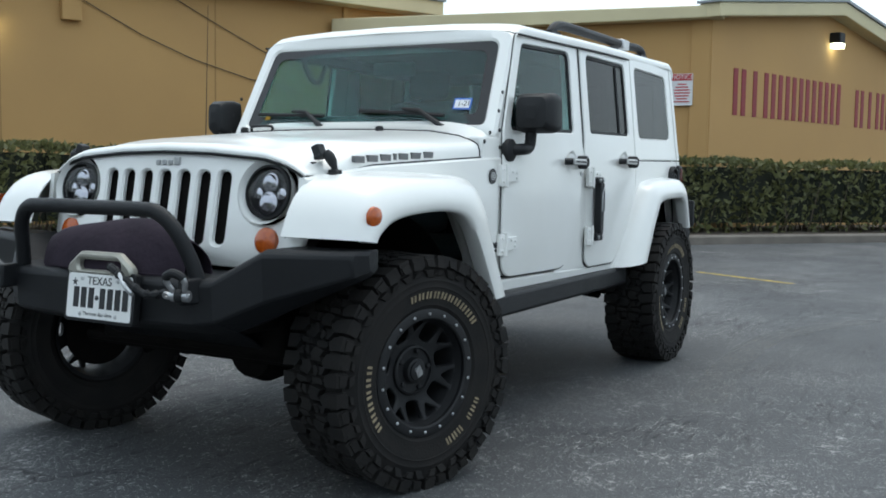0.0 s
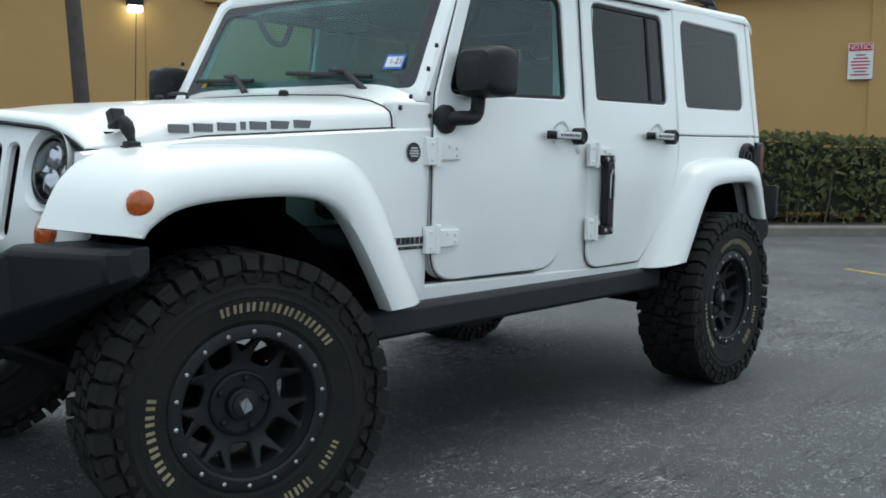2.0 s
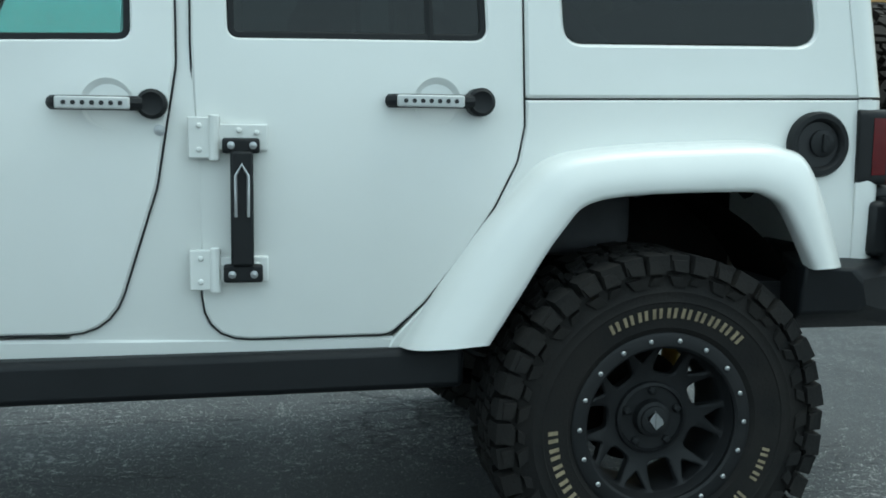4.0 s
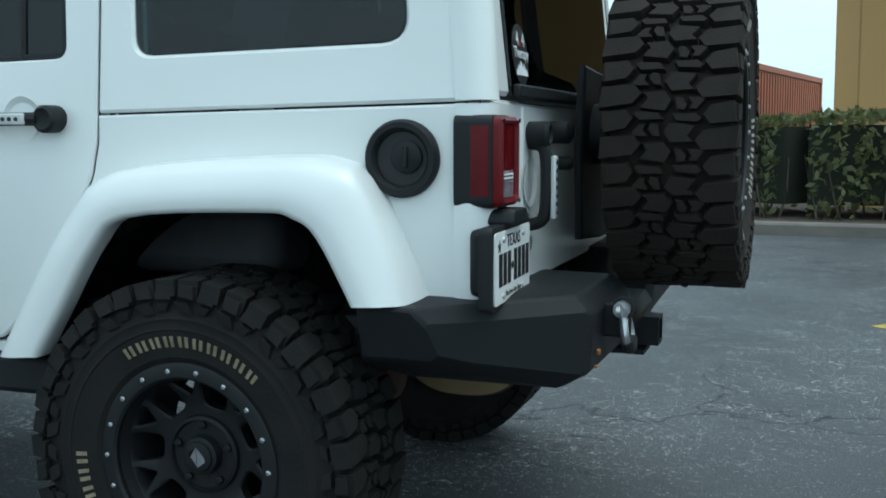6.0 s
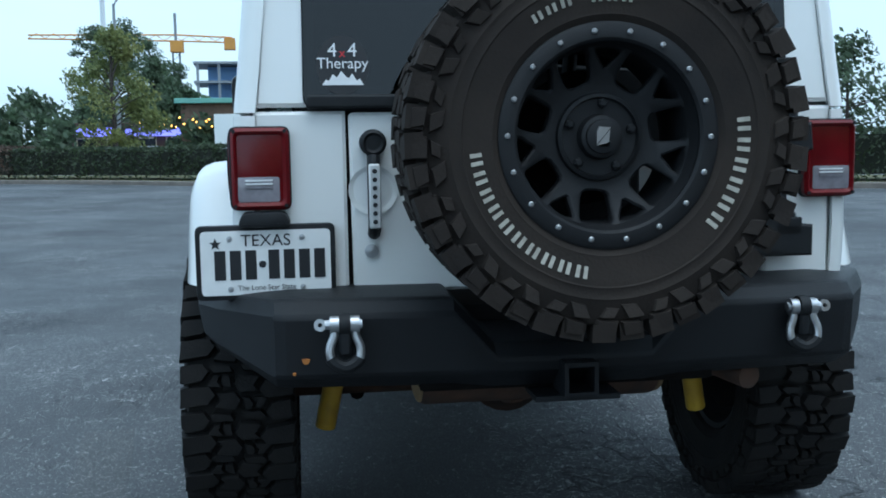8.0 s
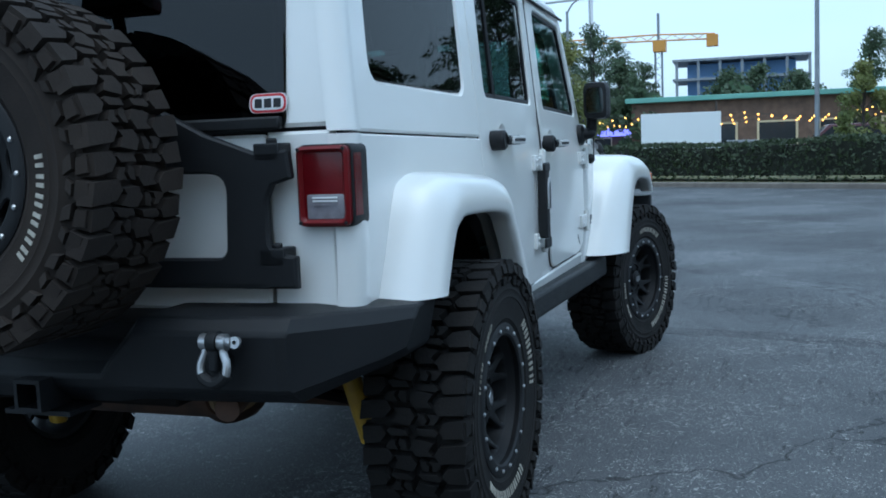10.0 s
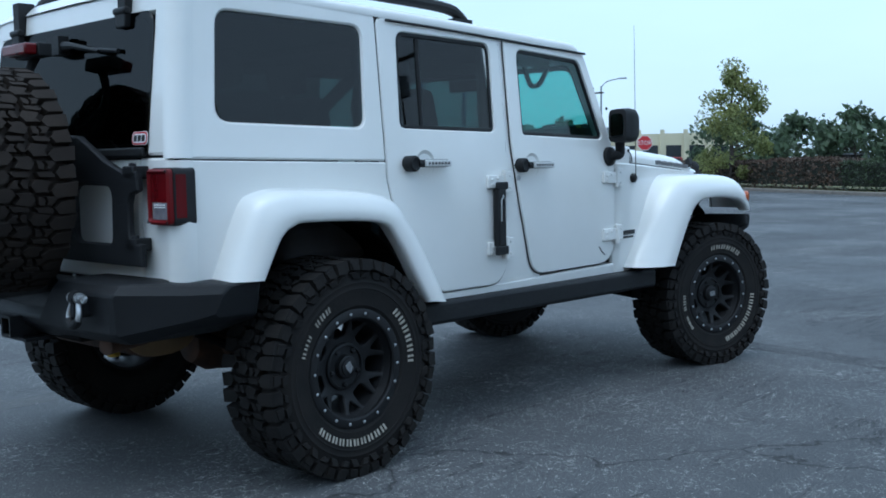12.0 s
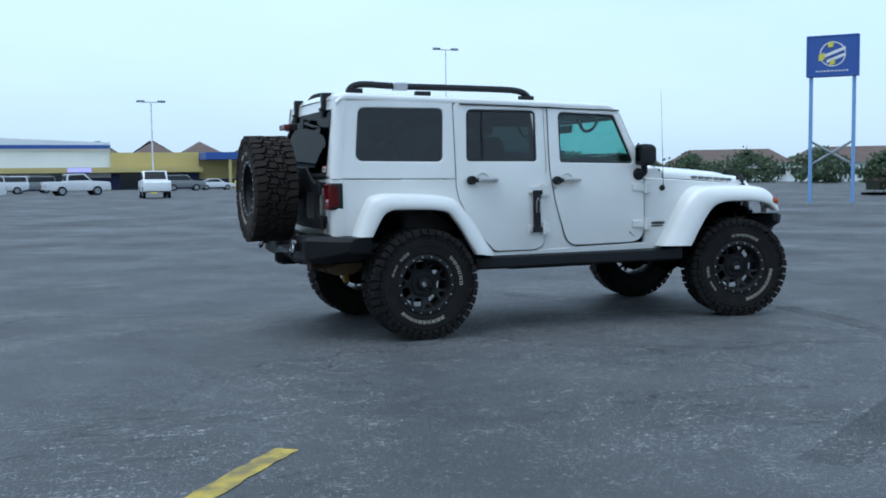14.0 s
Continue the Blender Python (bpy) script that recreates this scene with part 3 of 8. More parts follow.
for s in (1, -1):
    for z, h, xs in ((0.828, 0.024, (2.085, 2.265)), (0.803, 0.011, (2.10, 2.25))):
        n = 8
        for k in range(n):
            a = xs[0] + (xs[1] - xs[0]) * k / n
            y0, y1 = sorted((s * (yside(a, z) - 0.003), s * (yside(a, z) + 0.002)))
            part("model_bar", box((a, y0, z - h / 2), (a + (xs[1] - xs[0]) / n * 0.72, y1, z + h / 2)), INK, car)
part("door_scuff", prism([(1.898, 0.768), (1.905, 0.770), (1.932, 0.744), (1.958, 0.728), (1.968, 0.716), (1.950, 0.727), (1.926, 0.740)], lambda u, v, o: flank(-1)(u, v, o + 0.0015), 0.001), GREY_INK, car, "short grey scuff on the door", smooth=0)
mast = bmesh.new()
ys = -yside(2.235, 1.12)
add_lathe(mast, [(0.026, 0), (0.024, 0.014), (0.012, 0.026), (0, 0.028)], frame_m((2.235, ys, 1.125), (1, 0, 0), (0, 0, 1)), 18)
add_tube(mast, [(2.235, ys - 0.022, 1.125), (2.232, ys - 0.024, 1.16), (2.215, ys - 0.024, 1.95)], [0.005, 0.0028, 0.001], 6)
bmesh.ops.recalc_face_normals(mast, faces=mast.faces)
part("aerial", mast, SATIN, car, "thin whip aerial on a black base")

# hood


def arch(y):
    """Height of the seam between hood and grille."""
    return 1.207 - 0.03 * (y / 0.5) ** 2 - 0.045 * max(0, (abs(y) - 0.45) / 0.17) ** 2


rows = []
HOOD_X = [2.24 + 0.86 * i / 12 for i in range(13)] + [3.17, 3.23, 3.28, 3.315, 3.336, 3.348, 3.350]
for i, x in enumerate(HOOD_X):
    w = yside(min(x, 3.32), 1.15) - 0.012
    hl = 1.210 - 0.067 * (x - 2.24)
    zc = 1.325 - 0.088 * (x - 2.24)
    e = hl + 0.068
    half = [(w, hl), (w - 0.001, hl + 0.025), (w - 0.010, hl + 0.050), (w - 0.04, e), (w * 0.86, e + (zc - e) * 0.45), (w * 0.74, e + (zc - e) * 0.72), (w * 0.68, zc - 0.006), (w * 0.35, zc + 0.002), (0, zc + 0.004)]
    f = max(0.0, (x - 2.95) / 0.40)
    f = f * f * (3 - 2 * f)
    drop = (0.026, 0.026, 0.025, 0.023, 0.018, 0.006, 0.0)[i - 13] if i > 12 else 0.026
    half = [(y, z * (1 - f) + (arch(y) + drop * (1 - 0.6 * (y / w) ** 4)) * f) if k else (y, hl * (1 - f) + (arch(y) + 0.002) * f) for k, (y, z) in enumerate(half)]
    row = [Vector((x, y, z)) for y, z in half] + [Vector((x, -y, z)) for y, z in half[-2::-1]]
    rows.append(row)
for row in rows:
    for p in row:
        f = max(0.0, (p.x - 2.62) / 0.73)
        p.x -= f * f * (0.026 + 0.115 * p.y * p.y)
rows.append([Vector((p.x - 0.003, p.y * 0.995, p.z - 0.012)) for p in rows[-1]])
hood = part("hood", sheet(rows), PAINT, car, "white raised hood", smooth=40)
part("hood_seal", tube([Vector((p.x - 0.002, p.y, p.z)) for p in rows[-1]], 0.0065, 6), SATIN, hood, "black seal along the hood edge")
part("rear_seal", tube([Vector((p.x + 0.012, p.y, p.z + 0.0005)) for p in rows[0]], 0.0032, 6), SATIN, hood, "thin dark seam before the cowl")
for edge in ([r[0] for r in rows[:-1]], [r[-1] for r in rows[:-1]]):
    part("side_seal", tube([Vector((p.x, p.y - 0.002 * (1 if p.y > 0 else -1), p.z - 0.003)) for p in edge], 0.0045, 6), SATIN, hood)
for s in (1, -1):
    # rubber hold-downs: hook plate on the hood, waisted strap and foot on the wing
    y = yside(3.18, 1.15) + 0.004
    lt = bmesh.new()
    add_box(lt, (-0.021, -0.016, 0.030), (0.021, 0.016, 0.072), pose(3.176, s * (y - 0.040), 1.158, s * 22, 0, 0))
    add_box(lt, (-0.024, -0.020, 0.022), (0.024, 0.020, 0.036), pose(3.176, s * (y - 0.036), 1.158, s * 22, 0, 0))
    add_tube(lt, [(3.176, s * (y - 0.030), 1.200), (3.174, s * (y - 0.014), 1.184), (3.172, s * (y - 0.003), 1.166), (3.170, s * (y + 0.004), 1.148), (3.168, s * (y + 0.007), 1.128)], [0.017, 0.021, 0.019, 0.012, 0.015], 8)
    lo, hi = sorted((s * (y - 0.012), s * (y + 0.024)))
    add_box(lt, (3.142, lo, 1.100), (3.196, hi, 1.128))
    add_box(lt, (3.150, lo, 1.124), (3.188, hi, 1.140))
    bmesh.ops.recalc_face_normals(lt, faces=lt.faces)
    part("hood_latch", lt, SATIN, hood, "black rubber hood latch", bevel=0.004)
    # seven letter-sized marks on the hood side
    x0 = 3.045
    for wa in (0.060, 0.060, 0.060, 0.016, 0.058, 0.066, 0.064):
        base = 1.210 - 0.067 * (x0 - 2.24) + 0.011
        yy = yside(x0 - wa / 2, 1.15) - 0.012
        lo, hi = sorted((s * (yy - 0.014), s * (yy + 0.003)))
        part("hood_letter_bar", box((x0 - wa, lo, base), (x0, hi, base + 0.024)), DECAL, hood, smooth=0)
        x0 -= wa + 0.015
for y in (0.30, -0.46):
    part("hood_bump_stop", lathe([(0.02, 0), (0.018, 0.028), (0.012, 0.034), (0, 0.034)], pose(2.33, y, 1.305), 12), SATIN, hood)
part("hood_loop", tube(curve_pts([(2.30, -0.32, 1.318), (2.30, -0.32, 1.342), (2.30, -0.38, 1.346), (2.30, -0.44, 1.342), (2.30, -0.44, 1.318)], 3), 0.007, 6), SATIN, hood)

# cowl and windscreen
cowl = bmesh.new()
rows = []
for x, z in ((2.238, 1.312), (2.18, 1.322), (2.12, 1.335), (2.075, 1.355)):
    w = 0.742
    rows.append([Vector((x, y, z - (0.10 * ((abs(y) / w) ** 8)))) for y in [w * k / 10 for k in range(-10, 11)]])
part("cowl_top", sheet(rows, -0.02), PAINT, car)
for s in (1, -1):
    lo, hi = sorted((s * 0.690, s * 0.757))
    corner = part("cowl_corner", box((2.05, lo, 1.18), (2.238, hi, 1.30)), PAINT, car, bevel=0.012)
    for x, z in ((2.215, 1.275), (2.165, 1.315), (2.075, 1.33), (2.065, 1.255), (2.07, 1.415), (2.02, 1.50)):
        part("cowl_bolt", lathe([(0.009, 0), (0.009, 0.004), (0, 0.006)], frame_m((x, s * (0.758 if z < 1.32 else yside(x, z) - 0.002), z), (1, 0, 0), (0, 0, -s)), 8), INK, corner)
BASE, HEAD = Vector((2.105, 0, 1.345)), Vector((1.865, 0, 1.815))
up = (HEAD - BASE).normalized()
out = Vector((up.z, 0, -up.x))


def screen(u, v, o):
    p = BASE + up * v + out * (o - 0.03 * (u / 0.7) ** 2)
    return Vector((p.x, u, p.z))


tall = (HEAD - BASE).length
scr_out = rounded([(-0.745, -0.02, 0.02), (0.745, -0.02, 0.02), (0.715, tall - 0.012, 0.05), (0.60, tall + 0.006, 0), (0.40, tall + 0.016, 0), (0.0, tall + 0.022, 0), (-0.40, tall + 0.016, 0), (-0.60, tall + 0.006, 0), (-0.715, tall - 0.012, 0.05)])
scr_in = rounded([(-0.675, 0.03, 0.03), (0.675, 0.03, 0.03), (0.645, tall - 0.055, 0.05), (-0.645, tall - 0.055, 0.05)])
ws = part("windscreen_frame", panel(scr_out, [scr_in], screen, 0.06, 0.012), PAINT, car, "white windscreen frame")
pane = part("windscreen", panel(scr_in, [], lambda u, v, o: screen(u, v, o - 0.012), 0.005, 0.002), SCREEN_GLASS, ws)
pane.visible_shadow = False
fr = panel(scr_in, [rounded([(-0.625, 0.085, 0.03), (0.625, 0.085, 0.03), (0.600, tall - 0.105, 0.05), (-0.600, tall - 0.105, 0.05)])], lambda u, v, o: screen(u, v, o - 0.010), 0.002, 0.0)
part("screen_border", fr, INK, ws, "black printed glass border")
for y0, y1, z in ((0.50, 0.02, 0.035), (-0.16, -0.60, 0.035)):
    wp = bmesh.new()
    piv = screen(y0, -0.01, 0.03)
    add_tube(wp, [piv, screen((y0 + y1) / 2 + 0.1, 0.075, 0.03), screen((y0 + y1) / 2, 0.092, 0.015)], [0.014, 0.010, 0.007], 8)
    add_tube(wp, [screen(y0 - 0.02, 0.062, 0.010), screen(y1, 0.088, 0.010)], 0.010, 6)
    bmesh.ops.recalc_face_normals(wp, faces=wp.faces)
    part("wiper", wp, SATIN, ws, "black wiper blade and arm")
st = part("inspection_sticker", prism([(0.500, 0.105), (0.590, 0.105), (0.590, 0.165), (0.500, 0.165)], lambda u, v, o: screen(u, v, o - 0.008), 0.001), BLUE_INK, ws, "blue and white date sticker", smooth=0)
part("sticker_field", prism([(0.508, 0.113), (0.582, 0.113), (0.582, 0.155), (0.508, 0.155)], lambda u, v, o: screen(u, v, o - 0.0065), 0.001), WHITE_INK, st, smooth=0)
text("sticker_date", "01-21", 0.036, frame_m(screen(0.545, 0.134, -0.0055), (0, 1, 0), up), INK, st, 0.0003)
part("yellow_sticker", prism([(-0.565, 0.065), (-0.535, 0.065), (-0.535, 0.10), (-0.565, 0.10)], lambda u, v, o: screen(u, v, o - 0.008), 0.001), YELLOW, ws, smooth=0)

# roof
rows = []
ROOF_X = [1.871, 1.8695, 1.865, 1.855, 1.84, 1.815, 1.78] + [1.70 - 2.22 * i / 18 for i in range(19)] + [-0.55, -0.575, -0.595, -0.605]
for x in ROOF_X:
    z = roof_z(x)
    w = max(0.728, yside(x, 1.80) + 0.006)
    lift = -0.040 * (max(0, x - 1.775) / 0.096) ** 2.2
    if x < -0.52:
        lift -= 0.05 * ((-0.52 - x) / 0.08) ** 2
    half = [(w - 0.008, z - 0.045), (w - 0.004, z - 0.022), (w - 0.016, z - 0.005), (w - 0.05, z + 0.006), (w * 0.8, z + 0.014), (w * 0.5, z + 0.022), (0, z + 0.026)]
    bow = [(x - (0.030 * (y / 0.7) ** 2 + 0.02 * (y / 0.72) ** 10 if x > 1.75 else 0), y, max(zz + lift, 1.752) if x > 1.0 else zz + lift) for y, zz in half]
    rows.append([Vector(p) for p in bow] + [Vector((p[0], -p[1], p[2])) for p in bow[-2::-1]])
rows.insert(0, [Vector((p.x - 0.03, p.y, p.z - 0.004)) for p in rows[0]])
roof = part("hard_top_roof", sheet(rows), PAINT, car, "white hard top roof", smooth=50)
for s in (1, -1):
    gut = bmesh.new()
    add_tube(gut, [(x, s * max(0.732, yside(x, 1.80) + 0.008), roof_z(x) - 0.052) for x in (1.84, 1.4, 1.0, 0.7, 0.38)], 0.006, 6)
    part("rain_gutter", gut, SATIN, roof)
    rk = bmesh.new()
    pts = curve_pts([(-0.455, s * 0.56, roof_z(-0.45) + 0.015), (-0.43, s * 0.56, roof_z(-0.43) + 0.06), (-0.34, s * 0.56, roof_z(-0.34) + 0.085), (-0.05, s * 0.56, roof_z(-0.05) + 0.082), (0.5, s * 0.56, roof_z(0.5) + 0.09), (0.93, s * 0.56, roof_z(0.93) + 0.092), (1.05, s * 0.56, roof_z(1.05) + 0.065), (1.10, s * 0.56, roof_z(1.1) + 0.012)], 4)
    add_tube(rk, pts, 0.026, 10)
    for cx in (-0.41, 0.15, 1.06):
        add_box(rk, (cx - 0.06, min(s * 0.535, s * 0.585), roof_z(cx) + 0.01), (cx + 0.06, max(s * 0.535, s * 0.585), roof_z(cx) + 0.05))
    bmesh.ops.recalc_face_normals(rk, faces=rk.faces)
    rail = part("roof_rail", rk, SATIN, roof, "black roof rack rail")
    part("rail_clamp", box((-0.10, min(s * 0.53, s * 0.59), roof_z(0) + 0.05), (0.02, max(s * 0.53, s * 0.59), roof_z(0) + 0.112)), STEEL, rail, bevel=0.008)

# rear end
part("tailgate_shade", box((-0.640, -0.72, 0.822), (-0.628, 0.72, 1.262)), UNDER, car)
tailgate = part("tailgate", panel(rounded([(-0.545, 0.818, 0.015), (0.500, 0.818, 0.015), (0.505, 1.258, 0.015), (-0.548, 1.258, 0.015)]), [], rear, 0.05), PAINT, car, "white side-hinged tailgate")
part("rear_panel", panel([(0.512, 0.815), (0.735, 0.815), (0.730, 1.262), (0.512, 1.262)], [], rear, 0.03), PAINT, car)
part("rear_panel", panel([(-0.735, 0.815), (-0.555, 0.815), (-0.555, 1.262), (-0.730, 1.262)], [], rear, 0.03), PAINT, car)
top_back = panel([(-0.727, 1.272), (-0.60, 1.272), (-0.60, 1.774), (0.60, 1.774), (0.60, 1.272), (0.727, 1.272), (0.676, roof_z(-0.6) - 0.03), (-0.676, roof_z(-0.6) - 0.03)], [], rear, 0.03, 0.010)
part("hardtop_back", top_back, PAINT, car, "white hard top back frame")
rg_out = rounded([(-0.612, 1.268, 0.03), (0.612, 1.268, 0.03), (0.607, 1.785, 0.07), (-0.607, 1.785, 0.07)])
rg = part("rear_glass", panel(rg_out, [], lambda u, v, o: rear(u, v, o + 0.008), 0.005, 0.003), REAR_GLASS, car, "dark tinted lift-up rear glass")
rg.visible_shadow = False
part("glass_border", panel(rg_out, [rounded([(-0.585, 1.315, 0.03), (0.585, 1.315, 0.03), (0.580, 1.757, 0.06), (-0.580, 1.757, 0.06)])], lambda u, v, o: rear(u, v, o + 0.004), 0.003, 0.0), INK, rg)
part("glass_sill", box((-0.688, -0.605, 1.268), (-0.668, 0.605, 1.300)), SATIN, rg, bevel=0.006)
for y in (0.42, -0.42):
    gh = bmesh.new()
    add_box(gh, (-0.640, y - 0.034, 1.735), (-0.612, y + 0.034, 1.80))
    add_box(gh, (-0.632, y - 0.028, 1.79), (-0.56, y + 0.028, roof_z(-0.56) + 0.022))
    add_tube(gh, [(-0.632, y - 0.04, 1.795), (-0.632, y + 0.04, 1.795)], 0.016, 8)
    bmesh.ops.recalc_face_normals(gh, faces=gh.faces)
    part("glass_hinge", gh, SATIN, rg, "black glass hinge", bevel=0.005)
wp = bmesh.new()
add_tube(wp, [(-0.650, 0.02, 1.705), (-0.668, -0.12, 1.695), (-0.662, -0.30, 1.660)], [0.024, 0.012, 0.007], 8)
add_tube(wp, [(-0.640, -0.10, 1.690), (-0.640, -0.40, 1.655)], 0.009, 6)
add_box(wp, (-0.68, -0.03, 1.67), (-0.635, 0.06, 1.74))
bmesh.ops.recalc_face_normals(wp, faces=wp.faces)
part("rear_wiper", wp, SATIN, rg, "black rear wiper")


def decal(cy, cz, back=0.010):
    return lambda u, v, o: rear(cy + u, cz + v, back + o)


disc = [Vector((0.064 * math.cos(a), 0.071 * math.sin(a))) for a in [k * math.pi / 16 for k in range(32)]]
sk = part("round_sticker", prism(disc, decal(0.515, 1.371), 0.0012), INK, rg, "round black and white window sticker", smooth=0)
rise = (rear(0.5, 1.45, 0.0) - rear(0.5, 1.35, 0.0)).normalized()
for word, dy, dz, size, mt in (("4", 0.024, 0.034, 0.047, WHITE_INK), ("x", 0.0, 0.028, 0.030, RED_INK), ("4", -0.024, 0.034, 0.047, WHITE_INK), ("Therapy", 0.0, 0.003, 0.037, WHITE_INK)):
    text("sticker_word", word, size, frame_m(rear(0.515 + dy, 1.371 + dz, 0.0125), (0, -1, 0), rise), mt, sk, 0.0004)
part("sticker_peaks", prism([(-0.050, -0.048), (-0.040, -0.032), (-0.034, -0.038), (-0.022, -0.020), (-0.014, -0.032), (-0.006, -0.026), (0.004, -0.014), (0.014, -0.030), (0.024, -0.022), (0.034, -0.038), (0.040, -0.034), (0.050, -0.048)], decal(0.515, 1.371, 0.0115), 0.001), WHITE_INK, sk, smooth=0)
cap = rounded([(-0.052, -0.024, 0.02), (0.052, -0.024, 0.02), (0.052, 0.024, 0.02), (-0.052, 0.024, 0.02)])
sk = part("logo_sticker", prism(cap, decal(-0.566, 1.333), 0.0012), WHITE_INK, rg, "small red, white and black window sticker", smooth=0)
part("sticker_ring", prism([p * 0.94 for p in cap], decal(-0.566, 1.333, 0.0112), 0.001), RED_INK, sk, smooth=0)
part("sticker_field", prism([Vector((p.x * 0.84, p.y * 0.70)) for p in cap], decal(-0.566, 1.333, 0.0122), 0.001), WHITE_INK, sk, smooth=0)
for u in (-0.026, 0.0, 0.026):
    part("sticker_letter", prism([(u - 0.010, -0.011), (u + 0.010, -0.011), (u + 0.010, 0.011), (u - 0.010, 0.011)], decal(-0.566, 1.333, 0.0132), 0.001), INK, sk, smooth=0)

# tail lamps
for s in (1, -1):
    y0, y1 = (0.645, 0.790)
    loop = rounded([(y0, 1.028, 0.02), (y1, 1.028, 0.02), (y1, 1.228, 0.02), (y0, 1.228, 0.02)])
    lamp = part("tail_lamp", prism([Vector((s * p.x, p.y)) for p in loop], lambda u, v, o: Vector((-0.678 - o, u, v)), 0.088, 0.006), SATIN, car, "red tail lamp in a black housing")
    def lens_box(y0, z0, y1, z1, r):
        return rounded([(s * y0, z0, r), (s * y1, z0, r), (s * y1, z1, r), (s * y0, z1, r)])

    part("lens_frame", panel(lens_box(0.648, 1.031, 0.784, 1.224, 0.018), [lens_box(0.664, 1.048, 0.770, 1.208, 0.010)], lambda u, v, o: Vector((-0.700 - o, u, v)), 0.024, 0.008), RED_FRAME, lamp, "moulded red lens frame")
    part("red_lens", prism(lens_box(0.660, 1.044, 0.774, 1.212, 0.010), lambda u, v, o: Vector((-0.690 - o, u, v)), 0.026, 0.002), RED, lamp)
    for u, v in ((0.657, 1.040), (0.776, 1.040), (0.657, 1.216), (0.776, 1.216)):
        part("lens_screw", lathe([(0.0048, 0), (0.0048, 0.003), (0, 0.003)], frame_m((-0.700, s * u, v), (0, -1, 0), (0, 0, 1)), 8), SATIN, lamp)
    rv = part("reverse_lens", prism(rounded([(s * 0.672, 1.049, 0.006), (s * 0.770, 1.049, 0.006), (s * 0.770, 1.108, 0.006), (s * 0.672, 1.108, 0.006)]), lambda u, v, o: Vector((-0.692 - o, u, v)), 0.004, 0.001), CLEAR_LENS, lamp, "clear reversing lens")
    for k in range(3):
        z = 1.088 + k * 0.008
        part("lens_rib", box((-0.6955, min(s * 0.688, s * 0.752), z - 0.006), (-0.692, max(s * 0.688, s * 0.752), z - 0.002)), WHITE_INK if k else CLEAR_LENS, rv)
    part("side_lens", prism([(-0.655, 1.055), (-0.615, 1.055), (-0.615, 1.205), (-0.655, 1.205)], lambda u, v, o: Vector((u - 0.016, s * (0.7915 + o), v)), 0.004), RED, lamp)

# tailgate handle, lock and stops
hd = bmesh.new()
add_tube(hd, curve_pts([(-0.668, 0.449, 1.165), (-0.705, 0.449, 1.15), (-0.712, 0.449, 1.07), (-0.705, 0.449, 0.985), (-0.668, 0.449, 0.965)], 4), 0.016, 10)
add_lathe(hd, [(0.032, 0), (0.032, 0.045), (0.024, 0.052), (0.018, 0.046), (0, 0.046)], frame_m((-0.668, 0.449, 1.185), (0, -1, 0), (0, 0, 1)), 18)
bmesh.ops.recalc_face_normals(hd, faces=hd.faces)
h = part("tailgate_handle", hd, SATIN, tailgate, "black upright grip with a pierced bright strip")
part("handle_strip", box((-0.736, 0.435, 0.982), (-0.724, 0.463, 1.135)), STRIP, h, bevel=0.004)
holes = bmesh.new()
for k in range(7):
    add_lathe(holes, [(0.006, 0), (0.006, 0.0025), (0, 0.0025)], frame_m((-0.736, 0.449, 0.998 + k * 0.02), (0, -1, 0), (0, 0, 1)), 8)
part("strip_holes", holes, INK, h)["kind"] = "stuff"
part("handle_cup", lathe([(0.0, -0.012), (0.04, -0.008), (0.055, 0.001), (0.060, 0.003)], frame_m((-0.668, 0.449, 1.07), (0, -1, 0), (0, 0, 1)), 28), PAINT, tailgate)
part("tailgate_lock", lathe([(0.017, 0), (0.017, 0.006), (0, 0.008)], frame_m((-0.668, 0.456, 0.922), (0, -1, 0), (0, 0, 1)), 16), STEEL, tailgate)
for z, r in ((1.19, 0.030), (1.11, 0.018)):
    part("bump_stop", lathe([(r, 0), (r, 0.05), (r * 0.6, 0.06), (0, 0.06)], frame_m((-0.668, 0.245, z), (0, -1, 0), (0, 0, 1)), 14), SATIN, tailgate)


